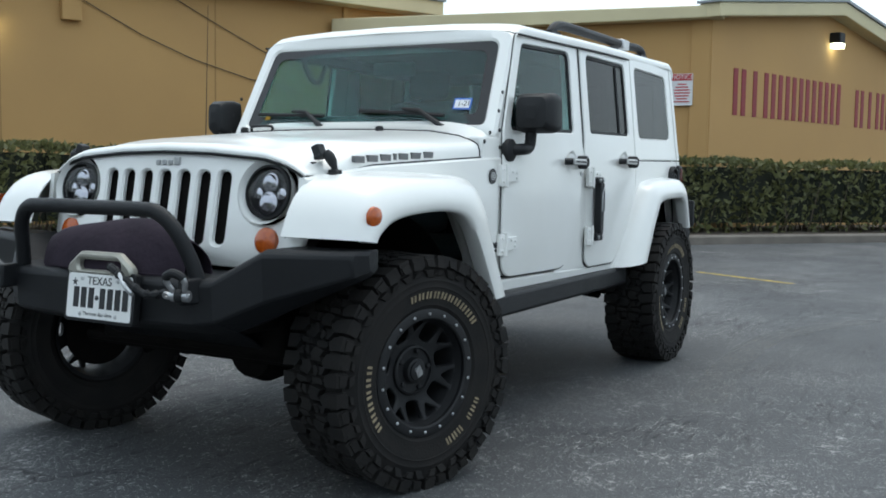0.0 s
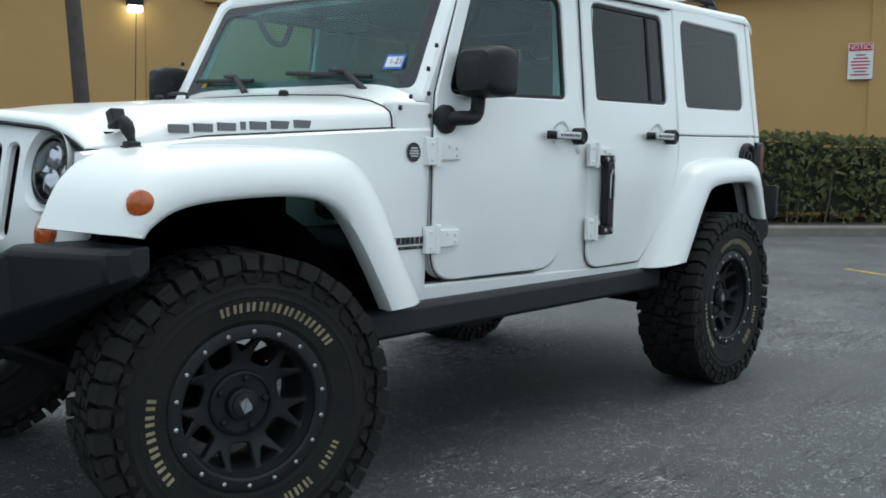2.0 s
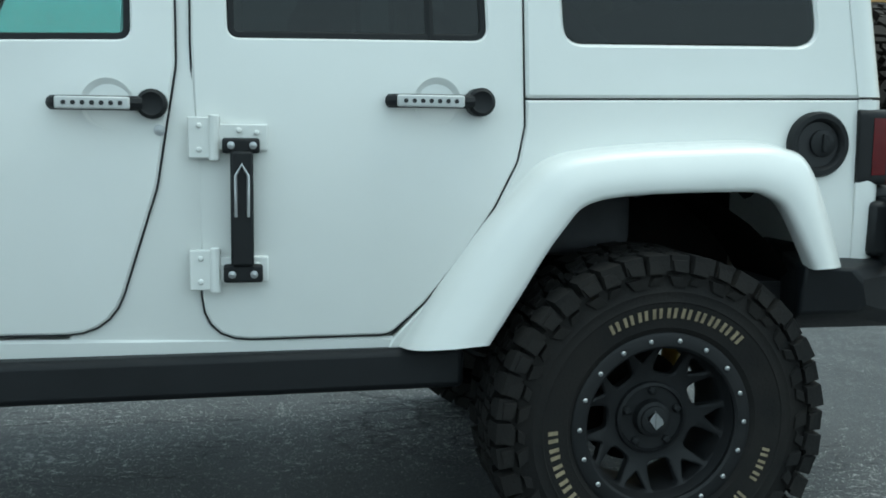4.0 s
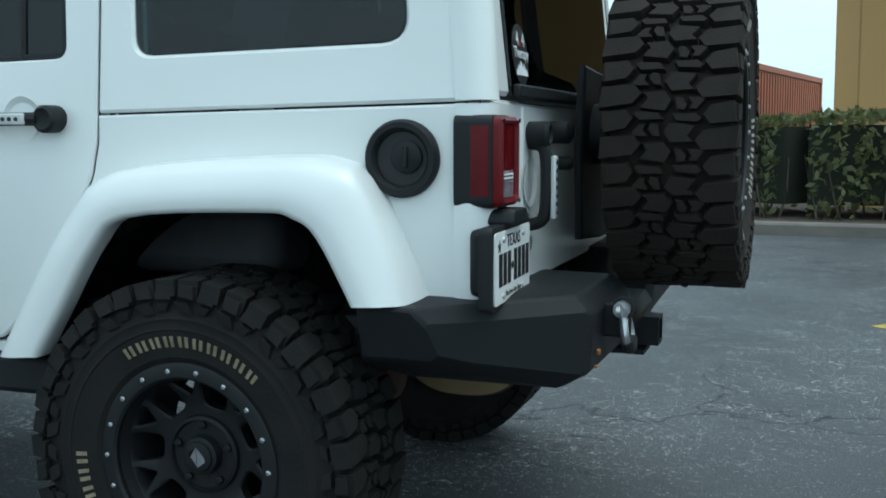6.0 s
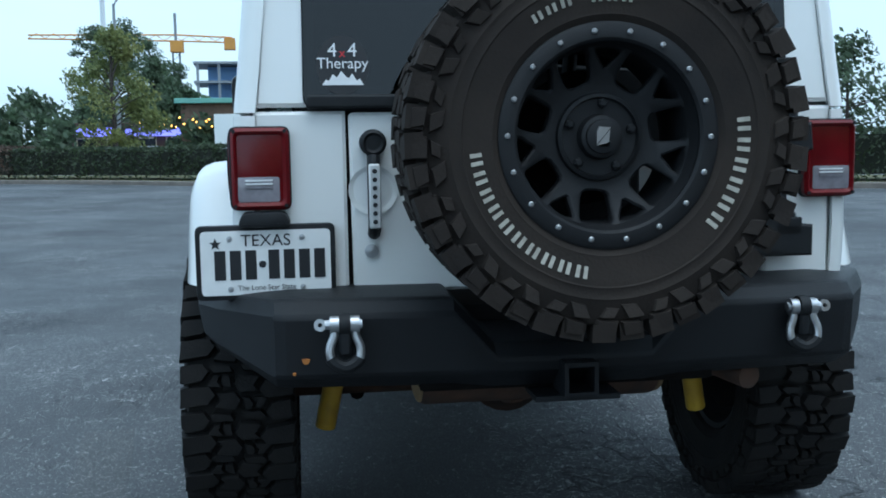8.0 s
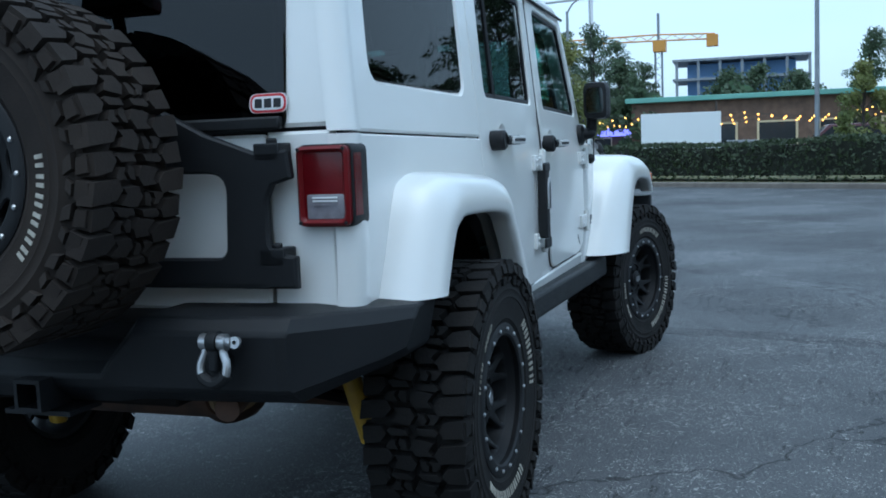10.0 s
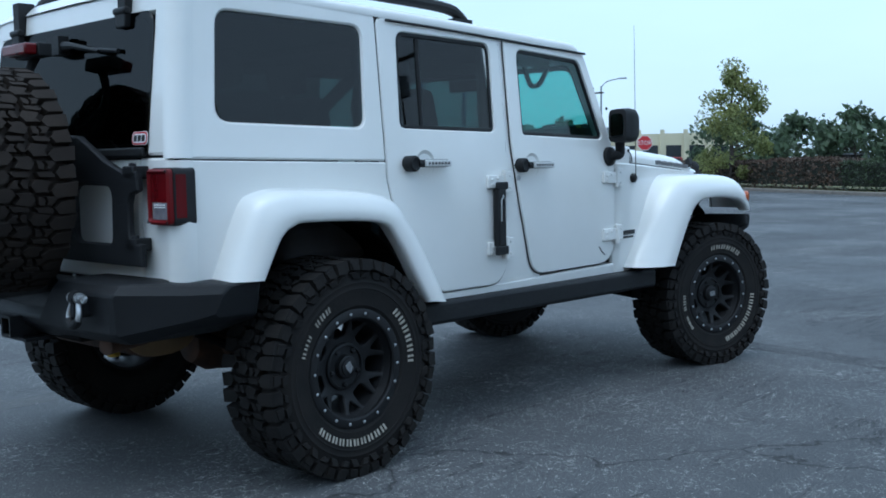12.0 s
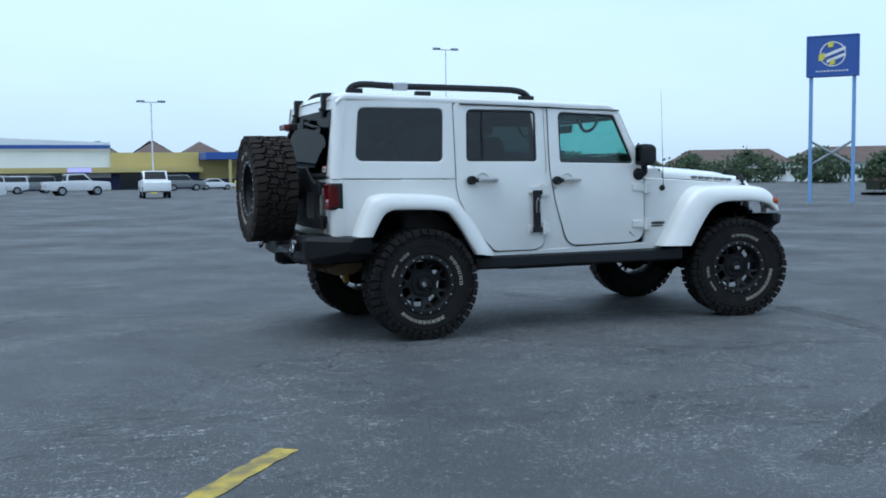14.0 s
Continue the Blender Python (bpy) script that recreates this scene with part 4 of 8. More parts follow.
def number_plate(m, owner, w=0.305, h=0.153):
    """A plate in a black frame; the number is plain bars."""
    fr = part("plate_frame", prism(rounded([(-w / 2 - 0.012, -h / 2 - 0.012, 0.015), (w / 2 + 0.012, -h / 2 - 0.012, 0.015), (w / 2 + 0.012, h / 2 + 0.012, 0.015), (-w / 2 - 0.012, h / 2 + 0.012, 0.015)]), lambda u, v, o: m @ Vector((u, v, o)), 0.03, 0.003), SATIN, owner)
    part("number_plate", prism(rounded([(-w / 2, -h / 2, 0.012), (w / 2, -h / 2, 0.012), (w / 2, h / 2, 0.012), (-w / 2, h / 2, 0.012)]), lambda u, v, o: m @ Vector((u, v, o + 0.003)), 0.003), PLATE, fr, "white number plate with black bars for its number", smooth=0)
    for u in (-0.108, -0.072, -0.036, 0.018, 0.054, 0.090, 0.126):
        part("number_bar", box((u - 0.013, -0.040, 0.003), (u + 0.013, 0.030, 0.0042), m), INK, fr)
    part("plate_dot", lathe([(0.009, 0), (0.009, 0.0012), (0, 0.0012)], m @ Matrix.Translation((-0.009, -0.004, 0.003)), 8), INK, fr)
    text("plate_state", "TEXAS", 0.040, m @ Matrix.Translation((0.0, 0.052, 0.004)), INK, fr, 0.0004)
    text("plate_motto", "The Lone Star State", 0.017, m @ Matrix.Translation((0.0, -0.060, 0.004)), INK, fr, 0.0003)
    star = [Vector(((0.015 if k % 2 == 0 else 0.006) * math.sin(k * math.pi / 5), (0.015 if k % 2 == 0 else 0.006) * math.cos(k * math.pi / 5))) for k in range(10)]
    part("plate_star", prism(star, lambda u, v, o: m @ Vector((u - 0.118, v + 0.046, o + 0.0042)), 0.001), INK, fr, smooth=0)
    for u, v in ((-0.085, 0.058), (0.085, 0.058), (-0.085, -0.062), (0.085, -0.062)):
        part("plate_screw", lathe([(0.007, 0), (0.006, 0.003), (0, 0.004)], m @ Matrix.Translation((u, v, 0.003)), 10), STEEL, fr)


number_plate(frame_m((-0.700, 0.709, 0.906), (0.03, -1, 0), (-0.0, 0, 1)), car)
part("plate_bracket", box((-0.696, 0.60, 0.838), (-0.630, 0.806, 0.985)), SATIN, car, "black plastic plate bracket", bevel=0.015)
part("plate_lamp", prism(rounded([(0.645, 0.990, 0.02), (0.775, 0.990, 0.02), (0.760, 1.026, 0.02), (0.660, 1.026, 0.02)]), lambda u, v, o: Vector((-0.722 - o, u, v)), 0.075, 0.008), SATIN, car, "black plate lamp hood")


def shackle(owner, m, size=1.0):
    """A bow shackle: eyes and pin at the lug, the bow hanging in a black sleeve."""
    k = size
    bow = [(0, -0.027 * k, 0.0), (0, -0.028 * k, -0.025 * k), (0, -0.040 * k, -0.058 * k), (0, -0.034 * k, -0.090 * k), (0, 0, -0.108 * k), (0, 0.034 * k, -0.090 * k), (0, 0.040 * k, -0.058 * k), (0, 0.028 * k, -0.025 * k), (0, 0.027 * k, 0)]
    bm = bmesh.new()
    add_tube(bm, [m @ p for p in curve_pts(bow, 4)], 0.0120 * k, 10)
    for y in (-0.027, 0.027):
        add_tube(bm, [m @ Vector((0, (y - 0.012) * k, 0.004 * k)), m @ Vector((0, (y + 0.012) * k, 0.004 * k))], 0.023 * k, 14)
    add_tube(bm, [m @ Vector((0, -0.052 * k, 0.004 * k)), m @ Vector((0, 0.046 * k, 0.004 * k))], 0.0125 * k, 10)
    bmesh.ops.recalc_face_normals(bm, faces=bm.faces)
    sh = part("shackle", bm, STEEL, owner, "bright steel bow shackle")
    # the pin's flat eye
    eye = lathe([(0.006 * k, -0.006 * k), (0.0165 * k, -0.006 * k), (0.0165 * k, 0.006 * k), (0.006 * k, 0.006 * k)], m @ pose(0, -0.064 * k, 0.004 * k, 0, 90, 0), 14, True)
    part("shackle_pin", eye, STEEL, sh)
    part("shackle_isolator", lathe([(0.010 * k, -0.0145 * k), (0.030 * k, -0.0145 * k), (0.031 * k, 0), (0.030 * k, 0.0145 * k), (0.010 * k, 0.0145 * k)], m @ pose(0, 0, 0.004 * k, 90, 0, 0), 16), SATIN, sh)
    part("shackle_sleeve", tube([m @ p for p in curve_pts(bow[2:7], 5)[4:-4]], 0.018 * k, 10), SATIN, sh)


# rear bumper: folded plate, drawn as sections across the car
def plate_bumper(sections, name, label):
    rows = [[Vector(p) for p in sec + sec[:1]] for sec in sections]
    bm = sheet(rows)
    vs = bm.verts
    for sec in (sections[0], sections[-1]):
        ends = []
        for p in sec:
            ends.append(min(vs, key=lambda v: (v.co - Vector(p)).length))
        bm.faces.new(ends)
    bmesh.ops.recalc_face_normals(bm, faces=bm.faces)
    return part(name, bm, POWDER, car, label, smooth=20, bevel=0.008)


def rsec(y, xo, zt, zb, zf, xi=-0.60):
    """top inner, top outer, face bottom, bottom inner"""
    return [(xi, y, zt + 0.005), (xo + 0.035, y, zt), (xo, y, zt - 0.035), (xo + 0.01, y, zf), (xo + 0.07, y, zb), (xi, y, zb)]


half_secs = [[(-0.40, 0.888, 0.824), (-0.530, 0.888, 0.820), (-0.560, 0.888, 0.790), (-0.585, 0.872, 0.722), (-0.560, 0.862, 0.700), (-0.40, 0.862, 0.700)], rsec(0.835, -0.655, 0.826, 0.682, 0.704, -0.40), rsec(0.69, -0.868, 0.836, 0.626, 0.660, -0.44),
             rsec(0.665, -0.878, 0.836, 0.625, 0.660), rsec(0.285, -0.882, 0.832, 0.615, 0.655), rsec(0.185, -0.885, 0.722, 0.605, 0.655), rsec(0.0, -0.886, 0.718, 0.605, 0.655)]
secs = half_secs + [[(x, -y, z) for x, y, z in sec] for sec in half_secs[-2::-1]]
rb = plate_bumper(secs, "rear_bumper", "black plate steel rear bumper")
for s in (1, -1):
    part("shackle_lug", box((-0.935, s * 0.535 - 0.013, 0.72), (-0.86, s * 0.535 + 0.013, 0.80)), POWDER, rb, bevel=0.006)
    shackle(rb, pose(-0.918, s * 0.535, 0.785, 0, 10, 0) @ pose(0, 0, 0, 0, 0, 0 if s < 0 else 180), 0.84)
for y, z, w in ((0.622, 0.700, 0.008), (0.648, 0.672, 0.004)):
    chip = [(w * math.cos(a) * (1 + 0.3 * math.sin(3 * a + y * 40)), w * math.sin(a) * (1 + 0.25 * math.cos(2 * a))) for a in [k * math.pi / 6 for k in range(12)]]
    part("rust_chip", prism(chip, lambda u, v, o: Vector((-0.8815 - o, y + u, z + v)), 0.006), RUST_CHIP, rb, "orange rust chip", smooth=0)
hb = bmesh.new()
for lo, hi in (((-0.93, -0.040, 0.600), (-0.80, 0.040, 0.610)), ((-0.93, -0.040, 0.670), (-0.80, 0.040, 0.680)), ((-0.93, -0.040, 0.610), (-0.80, -0.030, 0.670)), ((-0.93, 0.030, 0.610), (-0.80, 0.040, 0.670))):
    add_box(hb, lo, hi)
bmesh.ops.recalc_face_normals(hb, faces=hb.faces)
part("tow_receiver", hb, POWDER, rb, "square tow receiver")
part("tow_plate", box((-0.90, -0.10, 0.585), (-0.78, 0.10, 0.597)), POWDER, rb)

# spare wheel carrier
carrier = part("spare_carrier", panel([(0.12, 1.37), (-0.25, 1.35), (-0.42, 1.262), (-0.555, 1.214), (-0.645, 1.218), (-0.652, 1.150), (-0.60, 1.135), (-0.584, 1.10), (-0.584, 0.995), (-0.598, 0.968), (-0.655, 0.962), (-0.655, 0.884), (-0.10, 0.884), (0.14, 0.90), (0.16, 1.15)],
                                      [rounded([(-0.465, 0.958, 0.03), (-0.20, 0.958, 0.04), (-0.20, 1.17, 0.06), (-0.475, 1.165, 0.05)])], lambda u, v, o: Vector((-0.735 - o, u, v)), 0.022, 0.006), POWDER, car, "black steel spare wheel carrier")
for z in (1.225, 0.972):
    hg = bmesh.new()
    add_box(hg, (-0.735, -0.625, z - 0.035), (-0.67, -0.555, z + 0.010))
    add_tube(hg, [(-0.72, -0.600, z - 0.05), (-0.72, -0.600, z + 0.022)], 0.013, 10)
    bmesh.ops.recalc_face_normals(hg, faces=hg.faces)
    part("carrier_hinge", hg, POWDER, carrier, bevel=0.004)
for z0, z1 in ((0.884, 0.900),):
    part("carrier_flange", box((-0.735, -0.58, z0), (-0.67, -0.10, z1)), POWDER, carrier, bevel=0.003)
part("spare_mount", lathe([(0.085, 0), (0.085, 0.08), (0.07, 0.12), (0.07, 0.22)], frame_m((-0.70, -0.012, 1.185), (0, -1, 0), (0, 0, 1)), 24), POWDER, carrier)
lampst = bmesh.new()
add_tube(lampst, curve_pts([(-0.76, -0.012, 1.30), (-0.80, -0.012, 1.45), (-0.80, -0.012, 1.58), (-0.76, -0.012, 1.66)], 4), 0.018, 8)
add_box(lampst, (-0.80, -0.11, 1.650), (-0.745, 0.09, 1.702))
bmesh.ops.recalc_face_normals(lampst, faces=lampst.faces)
tl = part("brake_lamp_stalk", lampst, SATIN, carrier, "black stalk with the high brake lamp", bevel=0.006)
part("brake_lens", box((-0.850, -0.105, 1.655), (-0.800, 0.085, 1.698)), RED, tl, bevel=0.008)

# wheels ------------------------------------------------------------------------


def tyre_mesh():
    """Carcass and tread of one mud tyre, its axle along y."""
    bm = bmesh.new()
    half = [(0.222, 0.118), (0.232, 0.140), (0.250, 0.150), (0.254, 0.1535), (0.258, 0.1525), (0.300, 0.163), (0.318, 0.1642), (0.321, 0.1672), (0.326, 0.1648), (0.340, 0.165), (0.346, 0.1672), (0.351, 0.1640), (0.378, 0.158), (0.402, 0.148), (0.408, 0.130), (0.410, 0.06), (0.410, 0.0)]
    prof = half + [(r, -w) for r, w in half[-2::-1]]
    add_lathe(bm, prof, frame_m((0, 0, 0), (1, 0, 0), (0, 0, -1)), 72)
    bmesh.ops.recalc_face_normals(bm, faces=bm.faces)
    return bm


def tread_mesh():
    """Shoulder, centre and side lugs of one mud tyre."""
    bm = bmesh.new()

    def block(loop, r0, r1, shrink=0.88):
        """loop: rows of (angle, y); a tapered lug from r0 to r1."""
        ca, cy = sum(a for a, _ in loop) / len(loop), sum(y for _, y in loop) / len(loop)
        lo = [bm.verts.new((r0 * math.sin(a), y, r0 * math.cos(a))) for a, y in loop]
        hi = []
        for a, y in loop:
            a, y = ca + (a - ca) * shrink, cy + (y - cy) * shrink
            hi.append(bm.verts.new((r1 * math.sin(a), y, r1 * math.cos(a))))
        fs = [bm.faces.new(hi)]
        for i in range(len(lo)):
            j = (i + 1) % len(lo)
            fs.append(bm.faces.new((lo[i], lo[j], hi[j], hi[i])))
        return fs

    made, n = [], 21
    rnd = random.Random(4)
    lugs = ((((0.10, 0.084), (0.30, 0.062), (0.50, 0.080), (0.46, 0.168), (0.02, 0.174)), 0.400, 0.439, 0.92),
            (((0.60, 0.102), (0.80, 0.082), (0.98, 0.100), (0.95, 0.166), (0.53, 0.160)), 0.400, 0.438, 0.92),
            (((-0.05, 0.004), (0.16, -0.013), (0.36, 0.006), (0.34, 0.064), (0.22, 0.050), (0.02, 0.070), (-0.02, 0.040)), 0.400, 0.438, 0.90),
            (((0.44, 0.016), (0.70, 0.022), (0.72, 0.042), (0.60, 0.048), (0.46, 0.036)), 0.400, 0.437, 0.88),
            (((0.45, 0.046), (0.58, 0.058), (0.70, 0.052), (0.70, 0.070), (0.50, 0.092), (0.45, 0.078)), 0.400, 0.437, 0.88),
            (((0.77, 0.008), (0.91, 0.018), (0.94, 0.076), (0.88, 0.086), (0.76, 0.070)), 0.400, 0.438, 0.88))
    for k in range(n):
        d = 2 * math.pi / n
        a = d * (k + rnd.uniform(-0.04, 0.04))
        for s in (1, -1):
            # interlocked: one half is the other turned round
            o = a + (0.68 * d if s < 0 else 0)
            for loop, r0, r1, shrink in lugs:
                made += block([(o + s * u * d, s * v) for u, v in loop], r0, r1 + rnd.uniform(-0.001, 0.001), shrink)
            # side biters: shoulder ends above, staggered smaller blocks below
            for t0, t1, r0, r1, lean, w0, w1 in ((0.05, 0.47, 0.390, 0.426, 0.04, 0.1735, 0.168), (0.58, 0.95, 0.394, 0.426, -0.04, 0.1735, 0.168),
                                                 (0.14, 0.44, 0.362, 0.385, 0.10, 0.169, 0.1735), (0.66, 1.02, 0.356, 0.388, -0.12, 0.1685, 0.1735)):
                p = []
                for grow, wa, wb in ((0.0, 0.156, 0.150), (0.035, w0, w1)):
                    for t, r, w in ((t0 + grow + lean, r0 + grow * 0.06, wa), (t1 - grow + lean, r0 + grow * 0.06 + 0.003, wa), (t1 - grow, r1 - grow * 0.03, wb), (t0 + grow, r1 - grow * 0.03, wb)):
                        a2 = o + s * t * d
                        p.append(bm.verts.new((r * math.sin(a2), s * w, r * math.cos(a2))))
                for q in ((4, 5, 6, 7), (0, 1, 5, 4), (1, 2, 6, 5), (2, 3, 7, 6), (3, 0, 4, 7)):
                    made.append(bm.faces.new([p[i] for i in q]))
    bmesh.ops.recalc_face_normals(bm, faces=bm.faces)
    return bm


def rim_mesh():
    """The dished barrel and hub of an alloy, its face towards +y."""
    bm = bmesh.new()
    m = frame_m((0, 0, 0), (1, 0, 0), (0, 0, -1))
    add_lathe(bm, [(0.221, -0.13), (0.215, -0.12), (0.200, -0.06), (0.196, 0.05), (0.202, 0.11), (0.214, 0.137), (0.209, 0.139), (0.193, 0.105), (0.188, 0.05), (0.190, -0.06), (0.205, -0.125)], m, 56, True)
    add_lathe(bm, [(0.0, -0.03), (0.094, -0.03), (0.098, 0.060), (0.094, 0.074), (0.086, 0.078), (0.083, 0.068), (0.050, 0.067), (0.046, 0.090), (0.040, 0.094), (0.0, 0.094)], m, 40)
    bmesh.ops.recalc_face_normals(bm, faces=bm.faces)
    return bm


def dish(r):
    """Depth of the wheel's face at radius r: a raised hub ring, falling, then rising to the rim."""
    return 0.064 + 0.042 * max(0, (r - 0.105) / 0.093) ** 1.6 if r > 0.092 else 0.064


def face_mesh():
    """The pierced face of the wheel: seven forked spokes round the hub."""
    def polar(rows):
        return [Vector((r * math.sin(a), r * math.cos(a))) for r, a in rows]

    holes = []
    for k in range(7):
        a = 2 * math.pi * k / 7 - 0.26
        big = [(0.121, a - 0.17), (0.128, a - 0.225), (0.140, a - 0.232), (0.162, a - 0.218), (0.184, a - 0.200), (0.190, a - 0.17), (0.191, a), (0.190, a + 0.17), (0.184, a + 0.200), (0.162, a + 0.218), (0.140, a + 0.232), (0.128, a + 0.225), (0.121, a + 0.17), (0.118, a)]
        b = a + math.pi / 7
        small = [(0.150, b - 0.016), (0.165, b - 0.085), (0.180, b - 0.145), (0.187, b - 0.150), (0.190, b - 0.08), (0.191, b), (0.190, b + 0.08), (0.187, b + 0.150), (0.180, b + 0.145), (0.165, b + 0.085), (0.150, b + 0.016)]
        holes += [polar(big), polar(small)]
    rim = polar([(0.1985, 2 * math.pi * k / 60) for k in range(60)])
    return panel(rim, holes, lambda u, v, o: Vector((u, dish(math.hypot(u, v)) + o, v)), 0.034, 0.005, 0.022)


def letter_arc(owner, mesh_name, count, centre, pitch, r, h, mat, gap_at=None):
    """Plain curved bars, one for each raised letter on the sidewall."""
    bm = bmesh.new()
    for k in range(count):
        if k == gap_at:
            continue
        a = centre + (k - (count - 1) / 2) * pitch
        hh = h if gap_at is None or k < gap_at else h * 0.72
        for a0, a1, r0, r1 in ((a - pitch * 0.35, a - pitch * 0.13, r - hh / 2, r + hh / 2), (a + pitch * 0.09, a + pitch * 0.31, r - hh / 2, r + hh / 2)):
            p = []
            for rr, aa in ((r0, a0), (r0, a1), (r1, a1), (r1, a0)):
                w = 0.150 + (0.013 * (rr - 0.25) / 0.05 if rr < 0.30 else 0.013 + 0.002 * (rr - 0.30) / 0.04)
                p.append((rr * math.sin(aa), w, rr * math.cos(aa)))
            lo = [bm.verts.new((x, y - 0.002, z)) for x, y, z in p]
            hi = [bm.verts.new((x, y + 0.0025, z)) for x, y, z in p]
            bm.faces.new(hi)
            for i in range(4):
                j = (i + 1) % 4
                bm.faces.new((lo[i], lo[j], hi[j], hi[i]))
    bmesh.ops.recalc_face_normals(bm, faces=bm.faces)
    ob = part(mesh_name, bm, mat, owner, smooth=0)
    ob["kind"] = "stuff"
    return ob


def build_wheel(name, m, turn, mat, label, rubber=RUBBER):
    """turn: degrees by which the wheel has rolled."""
    w = part(name, rim_mesh(), RIM, car, label)
    w.matrix_basis = m @ pose(0, 0, 0, 0, turn, 0)
    ax = frame_m((0, 0, 0), (1, 0, 0), (0, 0, -1))
    tyre = part("tyre", tyre_mesh(), rubber, w, "black mud-terrain tyre", smooth=30)
    part("tread", tread_mesh(), rubber, tyre, smooth=30)["kind"] = "stuff"
    part("wheel_face", face_mesh(), RIM, w, "forked black spokes", smooth=40)
    ring = part("bead_ring", lathe([(0.203, 0.128), (0.200, 0.146), (0.206, 0.152), (0.232, 0.153), (0.240, 0.148), (0.242, 0.136)], ax, 72), RIM, w, "black bead-lock ring")
    for k in range(18):
        a = 2 * math.pi * (k + 0.5) / 18
        part("ring_bolt", lathe([(0.0066, 0), (0.0066, 0.004), (0.004, 0.0065), (0, 0.0065)], frame_m((0.221 * math.sin(a), 0.152, 0.221 * math.cos(a)), (1, 0, 0), (0, 0, -1)), 6), STEEL, ring)
    cap = part("centre_cap", lathe([(0.038, 0.092), (0.036, 0.100), (0.028, 0.103), (0, 0.103)], ax, 24), RIM, w)
    mk = bmesh.new()
    for q in (-1, 1):
        # two slanted halves of a worn diamond
        loop = [(q * 0.001, -0.024 - q * 0.002), (q * 0.023, -q * 0.010), (q * 0.020, q * 0.002), (q * 0.001, 0.025 - q * 0.002)]
        lo = [mk.verts.new((-x, 0.1025, z)) for x, z in loop]
        hi = [mk.verts.new((-x * 0.94, 0.1052, z * 0.94)) for x, z in loop]
        mk.faces.new(hi)
        for i in range(4):
            mk.faces.new((lo[i], lo[(i + 1) % 4], hi[(i + 1) % 4], hi[i]))
    bmesh.ops.recalc_face_normals(mk, faces=mk.faces)
    part("cap_mark", mk, STEEL, cap)
    for k in range(5):
        a = 2 * math.pi * k / 5 - math.pi / 2
        part("lug_nut", lathe([(0.011, 0.064), (0.011, 0.078), (0.006, 0.082), (0, 0.082)], ax @ Matrix.Translation((0.073 * math.cos(a), 0.073 * math.sin(a), 0)), 6), RIM, w)
    part("brake_disc", lathe([(0.05, -0.09), (0.155, -0.09), (0.155, -0.07), (0.05, -0.06)], ax, 32), UNDER, w)
    letter_arc(w, "sidewall_letters", 10, radians(-6), radians(7.6), 0.292, 0.026, mat)
    letter_arc(w, "sidewall_letters", 6, radians(114), radians(8.6), 0.292, 0.026, mat)
    letter_arc(w, "sidewall_letters", 7, radians(-126), radians(6.6), 0.292, 0.025, mat, 3)
    return w


HALF_TURN = pose(0, 0, 0, 0, 0, 180)
TYRE_SIZE = Matrix.Diagonal((0.968, 0.895, 0.968, 1))
STEER = pose(0, 0, 0, 0, 0, -16)
build_wheel("wheel", pose(0, TRACK, HUB_Z) @ TYRE_SIZE, 0, LETTER, "black alloy wheel")
build_wheel("wheel", pose(AXLE_F, TRACK, HUB_Z) @ STEER @ TYRE_SIZE, -12, LETTER, "black alloy wheel, steered to the right")
build_wheel("wheel", pose(0, -TRACK, HUB_Z) @ HALF_TURN @ TYRE_SIZE, 178, LETTER_PALE, "black alloy wheel")
build_wheel("wheel", pose(AXLE_F, -TRACK, HUB_Z) @ STEER @ HALF_TURN @ TYRE_SIZE, -124, LETTER_PALE, "black alloy wheel, steered to the right")
build_wheel("spare_wheel", pose(-0.996, -0.002, 1.157) @ pose(0, 0, 0, 0, 0, 90) @ Matrix.Diagonal((0.958, 0.96, 0.958, 1)), 139, LETTER_PALE, "spare alloy wheel on the tailgate carrier", DUSTY_RUBBER)

# grille, lamps and front bumper ----------------------------------------------


def face(u, v, o):
    return Vector((3.362 - 0.12 * u * u - 0.175 * (v - 0.857) - 2.2 * max(0, abs(u) - 0.52) ** 2 + o, u, v))


slots = []
for k in range(7):
    y = (k - 3) * 0.0930
    low = 0.850 + 0.015 * abs(k - 3) / 3
    slots.append(rounded([(y - 0.027, low, 0.027), (y + 0.027, low, 0.027), (y + 0.027, 1.126, 0.027), (y - 0.027, 1.126, 0.027)]))
LAMP_Y, LAMP_Z = 0.468, 1.056
rings = [[Vector((s * LAMP_Y + 0.116 * math.cos(a), LAMP_Z + 0.116 * math.sin(a))) for a in [k * math.pi / 18 for k in range(36)]] for s in (1, -1)]
top_edge = [(0.626 - 1.252 * k / 20, arch(0.626 - 1.252 * k / 20) - 0.008) for k in range(21)]
grille = part("grille", panel([(-0.50, 0.79), (0.50, 0.79), (0.575, 0.825), (0.618, 0.88), (0.628, 1.05)] + top_edge + [(-0.628, 1.05), (-0.618, 0.88), (-0.575, 0.825)], slots + rings, face, 0.022, 0.008, 0.2), PAINT, car, "white seven-slot grille")
# plain near-black plate painted as the deep shade behind the slots
part("slot_shade_plate", panel([(-0.345, 0.81), (0.345, 0.81), (0.345, 1.16), (-0.345, 1.16)], [], lambda u, v, o: face(u, v, o - 0.030), 0.02, 0.0), UNDER, grille)
for s in (1, -1):
    part("lamp_backing", box((3.17, s * LAMP_Y - 0.122, 0.92), (3.205, s * LAMP_Y + 0.122, 1.165)), UNDER, grille)
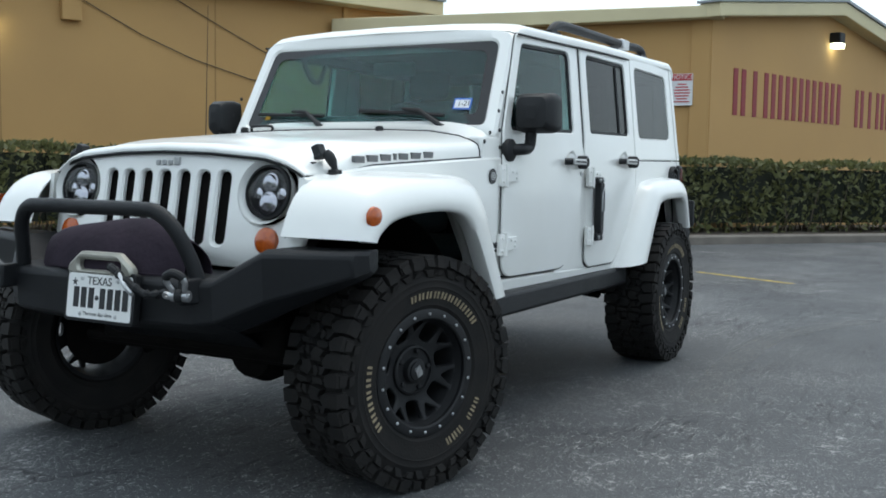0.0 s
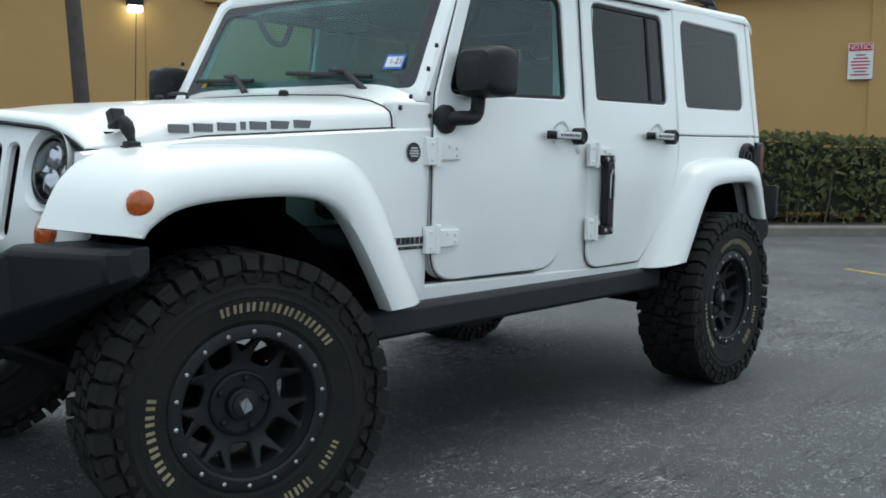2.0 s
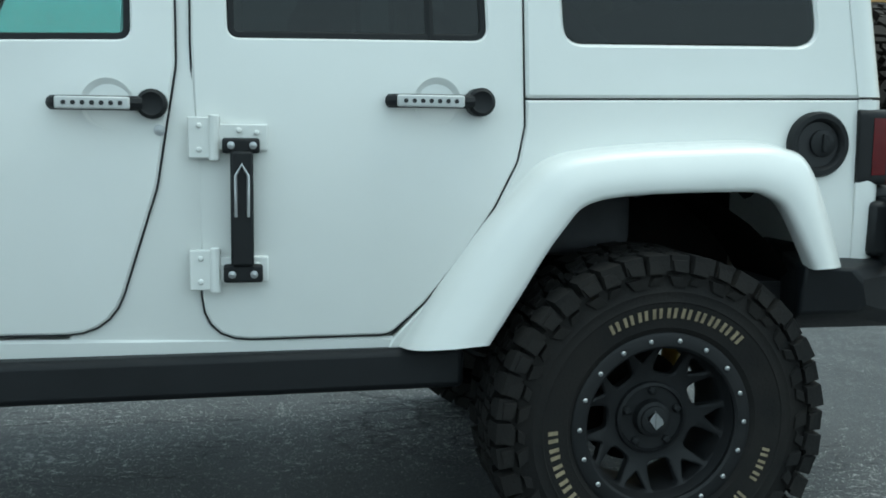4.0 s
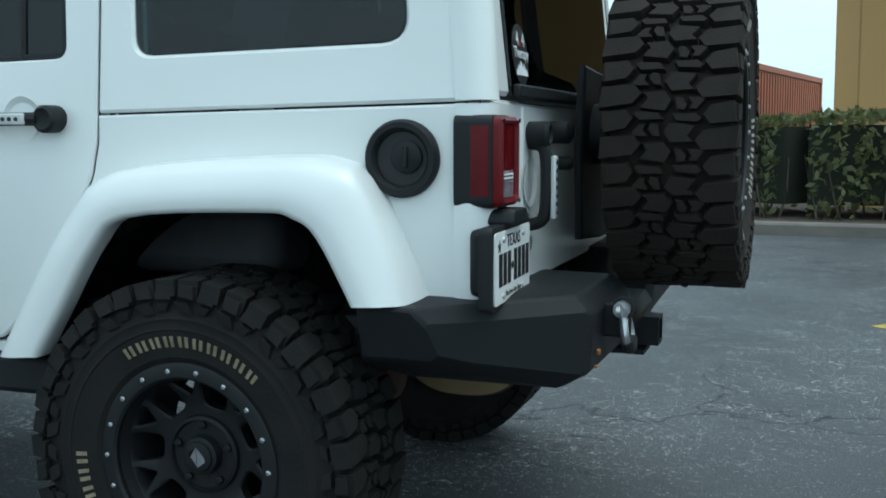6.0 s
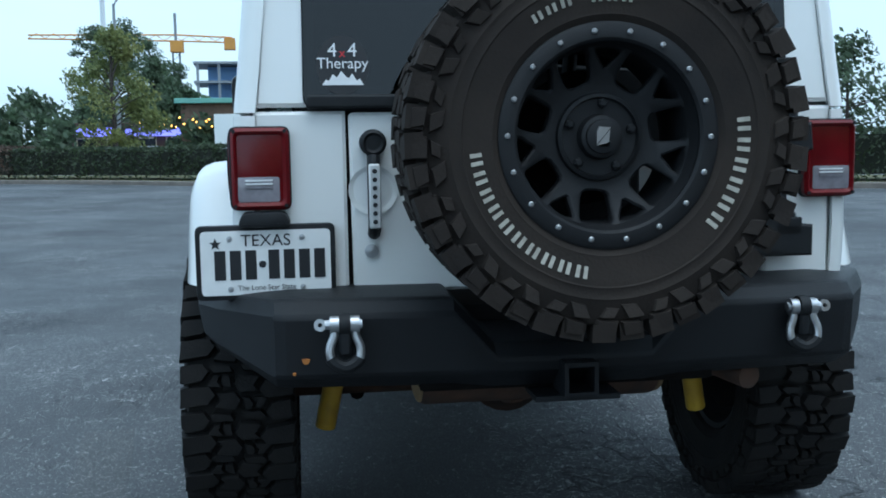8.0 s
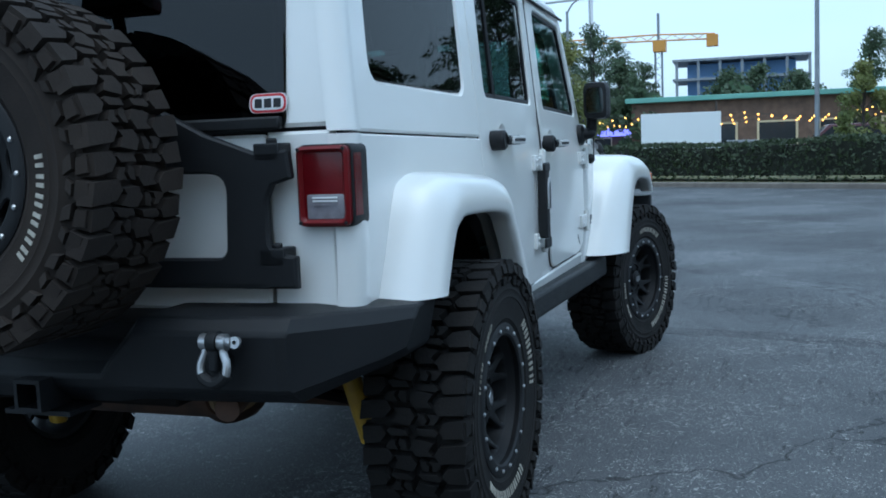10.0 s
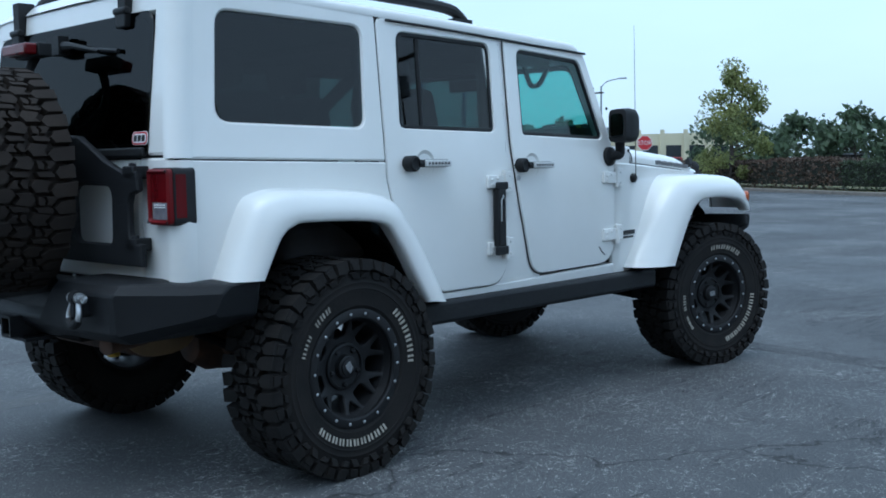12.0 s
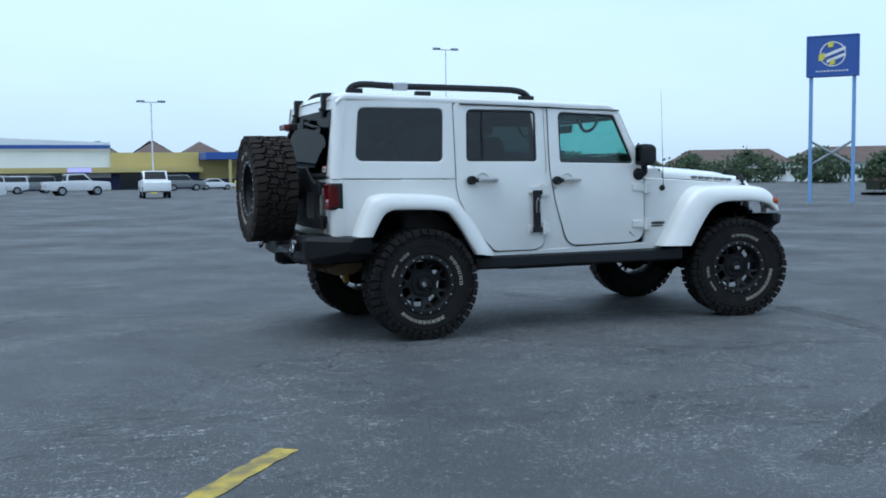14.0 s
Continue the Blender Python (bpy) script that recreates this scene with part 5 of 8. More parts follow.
for k in range(4):
    w = 0.012 if k else 0.016
    part("badge_bar", box((3.306, 0.046 - k * 0.030, 1.146), (3.318, 0.046 - k * 0.030 + w * 1.5, 1.166 + (0.010 if k == 0 else 0))), STEEL, grille, bevel=0.003)
for s in (1, -1):
    m = frame_m((3.291, s * LAMP_Y, LAMP_Z), (0, 1, 0), (-0.175, 0, 1))
    part("lamp_bezel", lathe([(0.117, 0.026), (0.108, 0.006), (0.098, -0.004), (0.094, -0.03)], m, 44), PAINT, grille)
    hl = part("headlamp", lathe([(0.096, -0.005), (0.096, 0.012), (0.088, 0.014), (0.086, -0.02), (0.0, -0.05)], m, 40), SATIN, car, "round LED projector headlamp")
    part("headlamp_glass", lathe([(0.086, 0.010), (0.07, 0.022), (0.04, 0.030), (0.0, 0.033)], m, 36), LAMP_GLASS, hl).visible_shadow = False
    for v, r in ((0.036, 0.028), (-0.038, 0.034)):
        part("projector", lathe([(r + 0.006, -0.03), (r + 0.006, 0.0), (r, 0.002), (r * 0.8, 0.010), (0, 0.016)], m @ Matrix.Translation((0, v, 0)), 24), CHROME, hl)
    for u in (-0.052, 0.052):
        part("side_projector", lathe([(0.020, -0.03), (0.020, -0.004), (0, 0.004)], m @ Matrix.Translation((u, -0.004, 0)), 16), CHROME, hl)
    part("turn_signal", lathe([(0.048, -0.01), (0.046, 0.012), (0.03, 0.020), (0, 0.023)], frame_m((face(s * 0.487, 0.888, 0).x - 0.004, s * 0.487, 0.888), (0, 1, 0), (-0.175, 0, 1)), 28), AMBER, car, "round amber turn signal")


def fsec(y, xi, xo, zt, zm, zb):
    return [(xi, y, zt), (xo - 0.02, y, zt), (xo, y, zt - 0.02), (xo - 0.01, y, zm), (xo - min(0.14, 0.5 * (xo - xi)), y, zb), (xi, y, zb + 0.02)]


fb_secs = []
for y, xi, xo, zt, zm, zb in ((0.925, 3.285, 3.345, 0.884, 0.81, 0.80), (0.895, 3.275, 3.400, 0.880, 0.795, 0.78), (0.600, 3.27, 3.490, 0.876, 0.70, 0.65), (0.485, 3.29, 3.605, 0.784, 0.635, 0.59), (0.42, 3.30, 3.635, 0.778, 0.625, 0.58), (0.0, 3.30, 3.640, 0.778, 0.615, 0.570)):
    fb_secs.append(fsec(y, xi, xo, zt, zm, zb))
mirrored = [[(x, -y, z) for x, y, z in sec] for sec in fb_secs[-2::-1]]
fb = plate_bumper(fb_secs + mirrored, "front_bumper", "black plate steel winch bumper")
hoop = bmesh.new()
add_tube(hoop, curve_pts([(3.595, 0.425, 0.77), (3.615, 0.405, 0.85), (3.645, 0.370, 0.94), (3.662, 0.315, 0.992), (3.668, 0.24, 1.003), (3.668, 0.0, 1.003), (3.668, -0.24, 1.003), (3.662, -0.315, 0.992), (3.645, -0.370, 0.94), (3.615, -0.405, 0.85), (3.595, -0.425, 0.77)], 5), 0.026, 12)
bmesh.ops.recalc_face_normals(hoop, faces=hoop.faces)
part("hoop_bar", hoop, POWDER, fb, "black tube hoop bar")
rows = []
for i in range(13):
    t = i / 12
    y = -0.335 + 0.67 * t
    k = max(0.35, math.sin(math.pi * (0.09 + 0.82 * t)) ** 0.4)
    rows.append([Vector((3.515 + (0.115 + 0.012 * math.sin(4.4 * t + 0.5 * j)) * k * math.cos(a), y + 0.012 * math.sin(2.2 * a + 0.6 * i), 0.785 + (0.175 + 0.012 * math.sin(6 * t + 0.7 * j)) * k * math.sin(a))) for j, a in enumerate([q * math.pi / 9 for q in range(19)])])
part("winch_cover", sheet(rows, 0.004), CLOTH, car, "dark cloth cover over the winch", smooth=60)
fl = part("fairlead", panel(rounded([(-0.155, 0.775, 0.03), (0.155, 0.775, 0.03), (0.155, 0.805, 0.03), (0.09, 0.855, 0.03), (-0.09, 0.855, 0.03), (-0.155, 0.805, 0.03)]), [rounded([(-0.10, 0.793, 0.018), (0.10, 0.793, 0.018), (0.10, 0.828, 0.018), (-0.10, 0.828, 0.018)])], lambda u, v, o: Vector((3.663 + o, u + 0.035, v - 0.005)), 0.03, 0.010), surface("cast_aluminium", (0.42, 0.41, 0.36), (0.32, 0.31, 0.27), 0.4, 20, 0.1, metal=0.5), fb, "cast aluminium fairlead")
number_plate(frame_m((3.668, 0.045, 0.698), (0, 1, 0.0), (-0.12, 0, 1)), fb)
rope = bmesh.new()
add_tube(rope, curve_pts([(3.668, 0.10, 0.805), (3.698, 0.15, 0.80), (3.713, 0.22, 0.77), (3.703, 0.30, 0.73), (3.678, 0.36, 0.735), (3.668, 0.41, 0.72)], 6), [0.013 + 0.004 * math.sin(2.2 * i) for i in range(31)], 8)
bmesh.ops.recalc_face_normals(rope, faces=rope.faces)
part("winch_rope", rope, SATIN, fb, "black synthetic winch rope")
part("rope_link", tube(curve_pts([(3.713, 0.19, 0.79), (3.728, 0.23, 0.755), (3.723, 0.255, 0.73), (3.708, 0.22, 0.745), (3.713, 0.19, 0.79)], 4), 0.008, 8), STEEL, fb)
for s in (1, -1):
    part("shackle_lug", box((3.598, s * 0.435 - 0.014, 0.70), (3.693, s * 0.435 + 0.014, 0.785)), POWDER, fb, bevel=0.008)
shackle(fb, pose(3.690, 0.435, 0.735, 0, -150, 12), 0.80)
for y in (-0.30, 0.30):
    part("fog_recess", lathe([(0.05, 0), (0.05, 0.012), (0.04, 0.014), (0.038, 0.002), (0, 0.0)], frame_m((3.613, y, 0.70), (0, 1, 0), (0, 0, 1)), 24), SATIN, fb)

# chassis -------------------------------------------------------------------------
for s in (1, -1):
    lo, hi = sorted((s * 0.36, s * 0.44))
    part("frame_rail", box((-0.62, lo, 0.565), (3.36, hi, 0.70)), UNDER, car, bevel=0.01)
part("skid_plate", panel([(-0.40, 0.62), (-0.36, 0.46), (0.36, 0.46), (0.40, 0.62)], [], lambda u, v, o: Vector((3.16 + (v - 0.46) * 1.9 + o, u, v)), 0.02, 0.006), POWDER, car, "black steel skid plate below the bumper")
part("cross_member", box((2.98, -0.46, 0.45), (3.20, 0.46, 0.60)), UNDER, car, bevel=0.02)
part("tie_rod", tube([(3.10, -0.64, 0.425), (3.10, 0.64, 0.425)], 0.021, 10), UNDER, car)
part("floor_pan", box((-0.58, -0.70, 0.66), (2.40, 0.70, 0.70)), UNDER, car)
# solid dark filler under the hood, stops light at the grille seam
part("engine_bay_filler", box((2.42, -0.42, 0.66), (3.22, 0.42, 1.08)), UNDER, car)
for x in (0.0, AXLE_F):
    ax = bmesh.new()
    add_tube(ax, [(x, -0.72, HUB_Z), (x, 0.72, HUB_Z)], 0.045, 14)
    off = 0.0 if x < 1 else 0.18
    add_lathe(ax, [(0.0, -0.14), (0.08, -0.13), (0.125, -0.05), (0.13, 0.02), (0.10, 0.10), (0.0, 0.14)], frame_m((x, off, HUB_Z + 0.01), (0, 1, 0), (0, 0, 1)), 20)
    bmesh.ops.recalc_face_normals(ax, faces=ax.faces)
    part("axle", ax, RUST if x < 1 else UNDER, car, "rust-stained live axle")
    for s in (1, -1):
        part("coil_spring", tube([(x + 0.02 + 0.058 * math.cos(a), s * 0.50 + 0.058 * math.sin(a), 0.49 + 0.28 * a / (10 * math.pi)) for a in [k * math.pi / 6 for k in range(61)]], 0.009, 5), UNDER, car)
    part("track_bar", tube([(x - 0.14, 0.50, 0.56), (x - 0.14, -0.55, 0.43)], 0.02, 8), UNDER, car)
for s in (1, -1):
    sh = bmesh.new()
    add_tube(sh, [(-0.17, s * 0.575, 0.32), (-0.21, s * 0.525, 0.56)], 0.030, 12)
    bmesh.ops.recalc_face_normals(sh, faces=sh.faces)
    shk = part("shock_absorber", sh, YELLOW, car, "yellow shock absorber")
    part("shock_shaft", tube([(-0.21, s * 0.525, 0.56), (-0.23, s * 0.50, 0.74)], 0.036, 10), UNDER, shk)
    part("shock_absorber", tube([(2.83, s * 0.56, 0.42), (2.80, s * 0.54, 0.82)], 0.03, 10), UNDER, car)
    part("control_arm", tube([(0.02, s * 0.47, 0.37), (0.85, s * 0.40, 0.52)], 0.024, 8), UNDER, car)
    part("control_arm", tube([(AXLE_F - 0.02, s * 0.50, 0.36), (2.12, s * 0.42, 0.53)], 0.024, 8), UNDER, car)
oval = [Vector((0.165 * abs(math.cos(a)) ** 0.8 * math.copysign(1, math.cos(a)), 0.098 * math.sin(a))) for a in [k * math.pi / 16 for k in range(32)]]
muffler = part("muffler", prism(oval, lambda u, v, o: Vector((-0.455 + u, -0.30 + o, 0.556 + v)), -0.63, 0.012), RUST, car, "oval rust-stained silencer")
for y in (-0.302, 0.322):
    part("muffler_cap", prism([p * 0.95 for p in oval], lambda u, v, o: Vector((-0.455 + u, y + o, 0.556 + v)), -0.014 if y > 0 else 0.014, 0.006), TAN_STEEL, muffler, "tan silencer end cap")
part("tail_pipe", tube([(-0.46, -0.2, 0.58), (-0.60, -0.42, 0.57), (-0.78, -0.47, 0.56)], 0.032, 12), RUST, car)
part("tow_bar_brace", box((-0.82, -0.36, 0.60), (-0.60, 0.36, 0.68)), UNDER, car, bevel=0.01)
# unseen guard boxes, set low to keep light off the ground below
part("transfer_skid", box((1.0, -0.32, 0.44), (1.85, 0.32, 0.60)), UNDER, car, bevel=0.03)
part("fuel_tank_light_block", box((0.50, 0.06, 0.43), (1.62, 0.47, 0.66)), UNDER, car, "black box for the fuel tank guard, added to block light", bevel=0.03)
part("oil_pan_light_block", box((2.05, -0.30, 0.46), (2.72, 0.30, 0.66)), UNDER, car, bevel=0.03)
part("exhaust_pipe", tube(curve_pts([(2.4, -0.36, 0.56), (1.4, -0.40, 0.50), (0.6, -0.38, 0.52), (0.25, -0.34, 0.66), (-0.20, -0.26, 0.66), (-0.42, -0.22, 0.58)], 5), 0.03, 10), RUST, car)
part("drive_shaft", tube([(0.12, 0.0, 0.44), (1.15, 0.0, 0.56)], 0.04, 10), UNDER, car)
part("drive_shaft", tube([(2.80, -0.2, 0.45), (1.70, -0.12, 0.55)], 0.03, 10), UNDER, car)
part("steering_link", tube([(3.12, 0.62, 0.44), (3.12, -0.62, 0.44)], 0.022, 8), UNDER, car)

# cabin --------------------------------------------------------------------------
dash = bmesh.new()
add_box(dash, (1.72, -0.68, 0.98), (2.06, 0.68, 1.30))
part("dashboard", dash, TRIM_IN, car, bevel=0.05)
part("cabin_floor", box((-0.55, -0.70, 0.71), (2.10, 0.70, 0.76)), TRIM_IN, car)
part("headliner", box((-0.52, -0.64, 1.775), (1.70, 0.64, 1.79)), TRIM_IN, car)
for x, y in ((1.10, 0.37), (1.10, -0.37)):
    seat = part("front_seat", box((x - 0.22, y - 0.24, 0.80), (x + 0.28, y + 0.24, 1.02)), SEAT, car, "grey cloth seat", bevel=0.05)
    part("seat_back", box((-0.08, -0.24, 0.0), (0.06, 0.24, 0.60), pose(x - 0.20, y, 0.98, 0, -12, 0)), SEAT, seat, bevel=0.05)
    part("headrest", box((-0.05, -0.13, 0.62), (0.04, 0.13, 0.80), pose(x - 0.20, y, 0.98, 0, -12, 0)), SEAT, seat, bevel=0.04)
seat = part("rear_bench", box((-0.05, -0.60, 0.82), (0.42, 0.60, 1.02)), SEAT, car, "grey cloth rear bench", bevel=0.05)
part("seat_back", box((-0.06, -0.60, 0.0), (0.07, 0.60, 0.55), pose(-0.06, 0, 0.98, 0, -10, 0)), SEAT, seat, bevel=0.05)
for y in (0.36, -0.36):
    part("headrest", box((-0.05, -0.12, 0.57), (0.04, 0.12, 0.72), pose(-0.06, y, 0.98, 0, -10, 0)), SEAT, seat, bevel=0.04)
for s in (1, -1):
    part("roll_bar", tube(curve_pts([(0.36, s * 0.62, 0.9), (0.36, s * 0.61, 1.60), (0.42, s * 0.58, 1.72), (1.0, s * 0.58, 1.74), (1.70, s * 0.58, 1.74)], 4), 0.034, 8), TRIM_IN, car)
    part("roll_bar", tube([(0.36, s * 0.60, 1.62), (-0.40, s * 0.58, 1.0)], 0.03, 8), TRIM_IN, car)
    part("grab_strap", tube(curve_pts([(1.74, s * 0.56, 1.71), (1.68, s * 0.56, 1.63), (1.60, s * 0.56, 1.62), (1.55, s * 0.56, 1.71)], 4), 0.014, 6), TRIM_IN, car)
part("roll_bar", tube([(0.42, -0.58, 1.73), (0.42, 0.58, 1.73)], 0.034, 8), TRIM_IN, car)
wheel_m = frame_m((1.66, 0.37, 1.22), (0, 1, 0), (0.45, 0, 0.9))
part("steering_wheel", tube([wheel_m @ Vector((0.185 * math.cos(a), 0.185 * math.sin(a), 0)) for a in [k * math.pi / 14 for k in range(29)]], 0.015, 8), TRIM_IN, car)
part("inner_mirror", box((1.72, -0.12, 1.62), (1.75, 0.12, 1.69)), TRIM_IN, car, bevel=0.012)

# the body sits nose-up on its springs
LEVEL = ("wheel", "spare_wheel", "rear_flare", "front_flare", "wheel_liner", "liner_wall", "rock_rail", "rail_foot", "front_bumper", "winch_cover", "frame_rail", "skid_plate", "cross_member", "tie_rod", "axle", "coil_spring", "track_bar", "shock_absorber", "control_arm", "muffler", "tail_pipe", "drive_shaft", "steering_link", "transfer_skid", "fuel_tank_light_block", "oil_pan_light_block", "exhaust_pipe")
RAKE = pose(2.35, 0, 0.595) @ pose(0, 0, 0, 0, -0.49, 0) @ pose(-2.35, 0, -0.60)
for ob in car.children:
    if ob.name.split(".")[0] not in LEVEL:
        ob.matrix_basis = RAKE @ ob.matrix_basis

# ground -------------------------------------------------------------------------


def asphalt():
    m = bpy.data.materials.new("worn_asphalt")
    m.use_nodes = True
    n, l = m.node_tree.nodes, m.node_tree.links
    b = n["Principled BSDF"]
    tc = n.new("ShaderNodeTexCoord")

    def noise_at(scale, detail=6, rough=0.6):
        t = n.new("ShaderNodeTexNoise")
        t.inputs["Scale"].default_value, t.inputs["Detail"].default_value, t.inputs["Roughness"].default_value = scale, detail, rough
        l.new(tc.outputs["Object"], t.inputs["Vector"])
        return t

    def ramp(src, p0, c0, p1, c1):
        r = n.new("ShaderNodeValToRGB")
        r.color_ramp.elements[0].position, r.color_ramp.elements[0].color = p0, (*c0, 1)
        r.color_ramp.elements[1].position, r.color_ramp.elements[1].color = p1, (*c1, 1)
        l.new(src, r.inputs[0])
        return r.outputs[0]

    def mix(kind, fac, a, c):
        x = n.new("ShaderNodeMix")
        x.data_type, x.blend_type = "RGBA", kind
        if hasattr(fac, "is_linked"):
            l.new(fac, x.inputs[0])
        else:
            x.inputs[0].default_value = fac
        l.new(a, x.inputs[6])
        l.new(c, x.inputs[7])
        return x.outputs[2]

    base = ramp(noise_at(0.35).outputs["Fac"], 0.32, (0.0445, 0.0466, 0.0496), 0.70, (0.087, 0.0903, 0.0944))
    grit = ramp(noise_at(130, 4, 0.7).outputs["Fac"], 0.36, (0.45, 0.45, 0.45), 0.66, (1.7, 1.7, 1.7))
    col = mix("MULTIPLY", 1.0, base, grit)
    worn = n.new("ShaderNodeMath")
    worn.operation = "MULTIPLY"
    # single bared stones, thick in worn patches and thin elsewhere
    stones = n.new("ShaderNodeTexVoronoi")
    stones.inputs["Scale"].default_value = 98
    shove = n.new("ShaderNodeVectorMath")
    shove.operation = "MULTIPLY_ADD"
    shove.inputs[1].default_value = (0.04, 0.04, 0.04)
    l.new(noise_at(70, 3, 0.7).outputs["Color"], shove.inputs[0])
    l.new(tc.outputs["Object"], shove.inputs[2])
    l.new(shove.outputs[0], stones.inputs["Vector"])
    lone = n.new("ShaderNodeSeparateColor")
    l.new(stones.outputs["Color"], lone.inputs[0])
    wear = ramp(noise_at(0.8, 6, 0.65).outputs["Fac"], 0.44, (0.012, 0.012, 0.012), 0.70, (0.60, 0.60, 0.60))
    # two lanes where traffic has bared the stones
    streak = ramp(noise_at(4.5, 8, 0.78).outputs["Fac"], 0.44, (0.03, 0.03, 0.03), 0.66, (0.70, 0.70, 0.70))
    for centre, reach in (((-0.4, -4.1, 0), 5.4), ((2.2, 1.5, 0), 2.8)):
        gap = n.new("ShaderNodeVectorMath")
        gap.operation = "DISTANCE"
        gap.inputs[1].default_value = centre
        l.new(tc.outputs["Object"], gap.inputs[0])
        near = n.new("ShaderNodeMapRange")
        near.inputs["From Min"].default_value, near.inputs["From Max"].default_value = reach * 0.35, reach
        near.inputs["To Min"].default_value, near.inputs["To Max"].default_value = 1.0, 0.0
        l.new(gap.outputs["Value"], near.inputs["Value"])
        wear = mix("MIX", near.outputs[0], wear, mix("LIGHTEN", 1.0, wear, streak))
    few = n.new("ShaderNodeMath")
    few.operation = "LESS_THAN"
    l.new(lone.outputs[0], few.inputs[0])
    l.new(wear, few.inputs[1])
    blot = ramp(stones.outputs["Distance"], 0.25, (1, 1, 1), 0.42, (0, 0, 0))
    spot = n.new("ShaderNodeMath")
    spot.operation = "MULTIPLY"
    l.new(few.outputs[0], spot.inputs[0])
    l.new(blot, spot.inputs[1])
    lift = n.new("ShaderNodeMath")
    lift.operation = "MULTIPLY_ADD"
    lift.inputs[1].default_value = 0.155
    lane = n.new("ShaderNodeSeparateColor")
    l.new(wear, lane.inputs[0])
    l.new(lane.outputs[0], lift.inputs[0])
    l.new(noise_at(26, 8, 0.8).outputs["Fac"], lift.inputs[2])
    scab = ramp(lift.outputs[0], 0.625, (0, 0, 0), 0.655, (0.9, 0.9, 0.9))
    top = n.new("ShaderNodeMath")
    top.operation = "MAXIMUM"
    l.new(spot.outputs[0], top.inputs[0])
    l.new(scab, top.inputs[1])
    chips = top.outputs[0]
    patch = ramp(noise_at(0.5, 5).outputs["Fac"], 0.36, (0.35, 0.35, 0.35), 0.60, (1, 1, 1))
    l.new(chips, worn.inputs[0])
    l.new(patch, worn.inputs[1])
    pale = n.new("ShaderNodeRGB")
    pale.outputs[0].default_value = (0.43, 0.425, 0.41, 1)
    col = mix("MIX", worn.outputs[0], col, pale.outputs[0])
    # fine cracks along warped cell borders
    warp = n.new("ShaderNodeVectorMath")
    warp.operation = "MULTIPLY_ADD"
    warp.inputs[1].default_value = (0.9, 0.9, 0.9)
    l.new(noise_at(1.6, 4).outputs["Color"], warp.inputs[0])
    l.new(tc.outputs["Object"], warp.inputs[2])
    vor = n.new("ShaderNodeTexVoronoi")
    vor.feature = "DISTANCE_TO_EDGE"
    vor.inputs["Scale"].default_value = 0.42
    l.new(warp.outputs[0], vor.inputs["Vector"])
    line = ramp(vor.outputs["Distance"], 0.0012, (0.85, 0.85, 0.85), 0.0055, (0, 0, 0))
    some = ramp(noise_at(0.22, 3).outputs["Fac"], 0.44, (0, 0, 0), 0.58, (1, 1, 1))
    cells = n.new("ShaderNodeMath")
    cells.operation = "MULTIPLY"
    l.new(line, cells.inputs[0])
    l.new(some, cells.inputs[1])
    # long shrinkage cracks that run side by side
    turned = n.new("ShaderNodeMapping")
    turned.inputs["Rotation"].default_value = (0, 0, radians(49))
    turned.inputs["Scale"].default_value = (0.35, 2.4, 1)
    l.new(tc.outputs["Object"], turned.inputs[0])
    drift = n.new("ShaderNodeTexNoise")
    drift.inputs["Scale"].default_value, drift.inputs["Detail"].default_value, drift.inputs["Roughness"].default_value = 0.8, 7, 0.62
    l.new(turned.outputs[0], drift.inputs["Vector"])
    level = n.new("ShaderNodeMath")
    level.operation = "PINGPONG"
    level.inputs[1].default_value = 0.05
    l.new(drift.outputs["Fac"], level.inputs[0])
    thin = ramp(level.outputs[0], 0.0016, (0.95, 0.95, 0.95), 0.0042, (0, 0, 0))
    where = ramp(noise_at(0.55, 4, 0.7).outputs["Fac"], 0.48, (0, 0, 0), 0.56, (1, 1, 1))
    runs = n.new("ShaderNodeMath")
    runs.operation = "MULTIPLY"
    l.new(thin, runs.inputs[0])
    l.new(where, runs.inputs[1])
    crack = n.new("ShaderNodeMath")
    crack.operation = "MAXIMUM"
    l.new(cells.outputs[0], crack.inputs[0])
    l.new(runs.outputs[0], crack.inputs[1])
    ink = n.new("ShaderNodeRGB")
    ink.outputs[0].default_value = (0.012, 0.012, 0.013, 1)
    col = mix("MIX", crack.outputs[0], col, ink.outputs[0])
    l.new(col, b.inputs["Base Color"])
    b.inputs["Specular IOR Level"].default_value = 0.3
    damp = n.new("ShaderNodeMapRange")
    damp.inputs["From Min"].default_value, damp.inputs["From Max"].default_value = 0.35, 0.65
    damp.inputs["To Min"].default_value, damp.inputs["To Max"].default_value = 0.55, 0.85
    l.new(noise_at(0.3, 5).outputs["Fac"], damp.inputs["Value"])
    l.new(damp.outputs[0], b.inputs["Roughness"])
    add = n.new("ShaderNodeMath")
    add.operation = "MULTIPLY_ADD"
    add.inputs[1].default_value = -1.5
    l.new(crack.outputs[0], add.inputs[0])
    l.new(noise_at(160, 4).outputs["Fac"], add.inputs[2])
    bp = n.new("ShaderNodeBump")
    bp.inputs["Strength"].default_value, bp.inputs["Distance"].default_value = 0.55, 0.006
    l.new(add.outputs[0], bp.inputs["Height"])
    l.new(bp.outputs[0], b.inputs["Normal"])
    return m


ground_bm = bmesh.new()
bmesh.ops.create_grid(ground_bm, x_segments=40, y_segments=40, size=1500)
tagged(part("ground", ground_bm, asphalt(), None, smooth=0), "dark worn asphalt car park with pale chips and cracks", "ground", kind="structure")

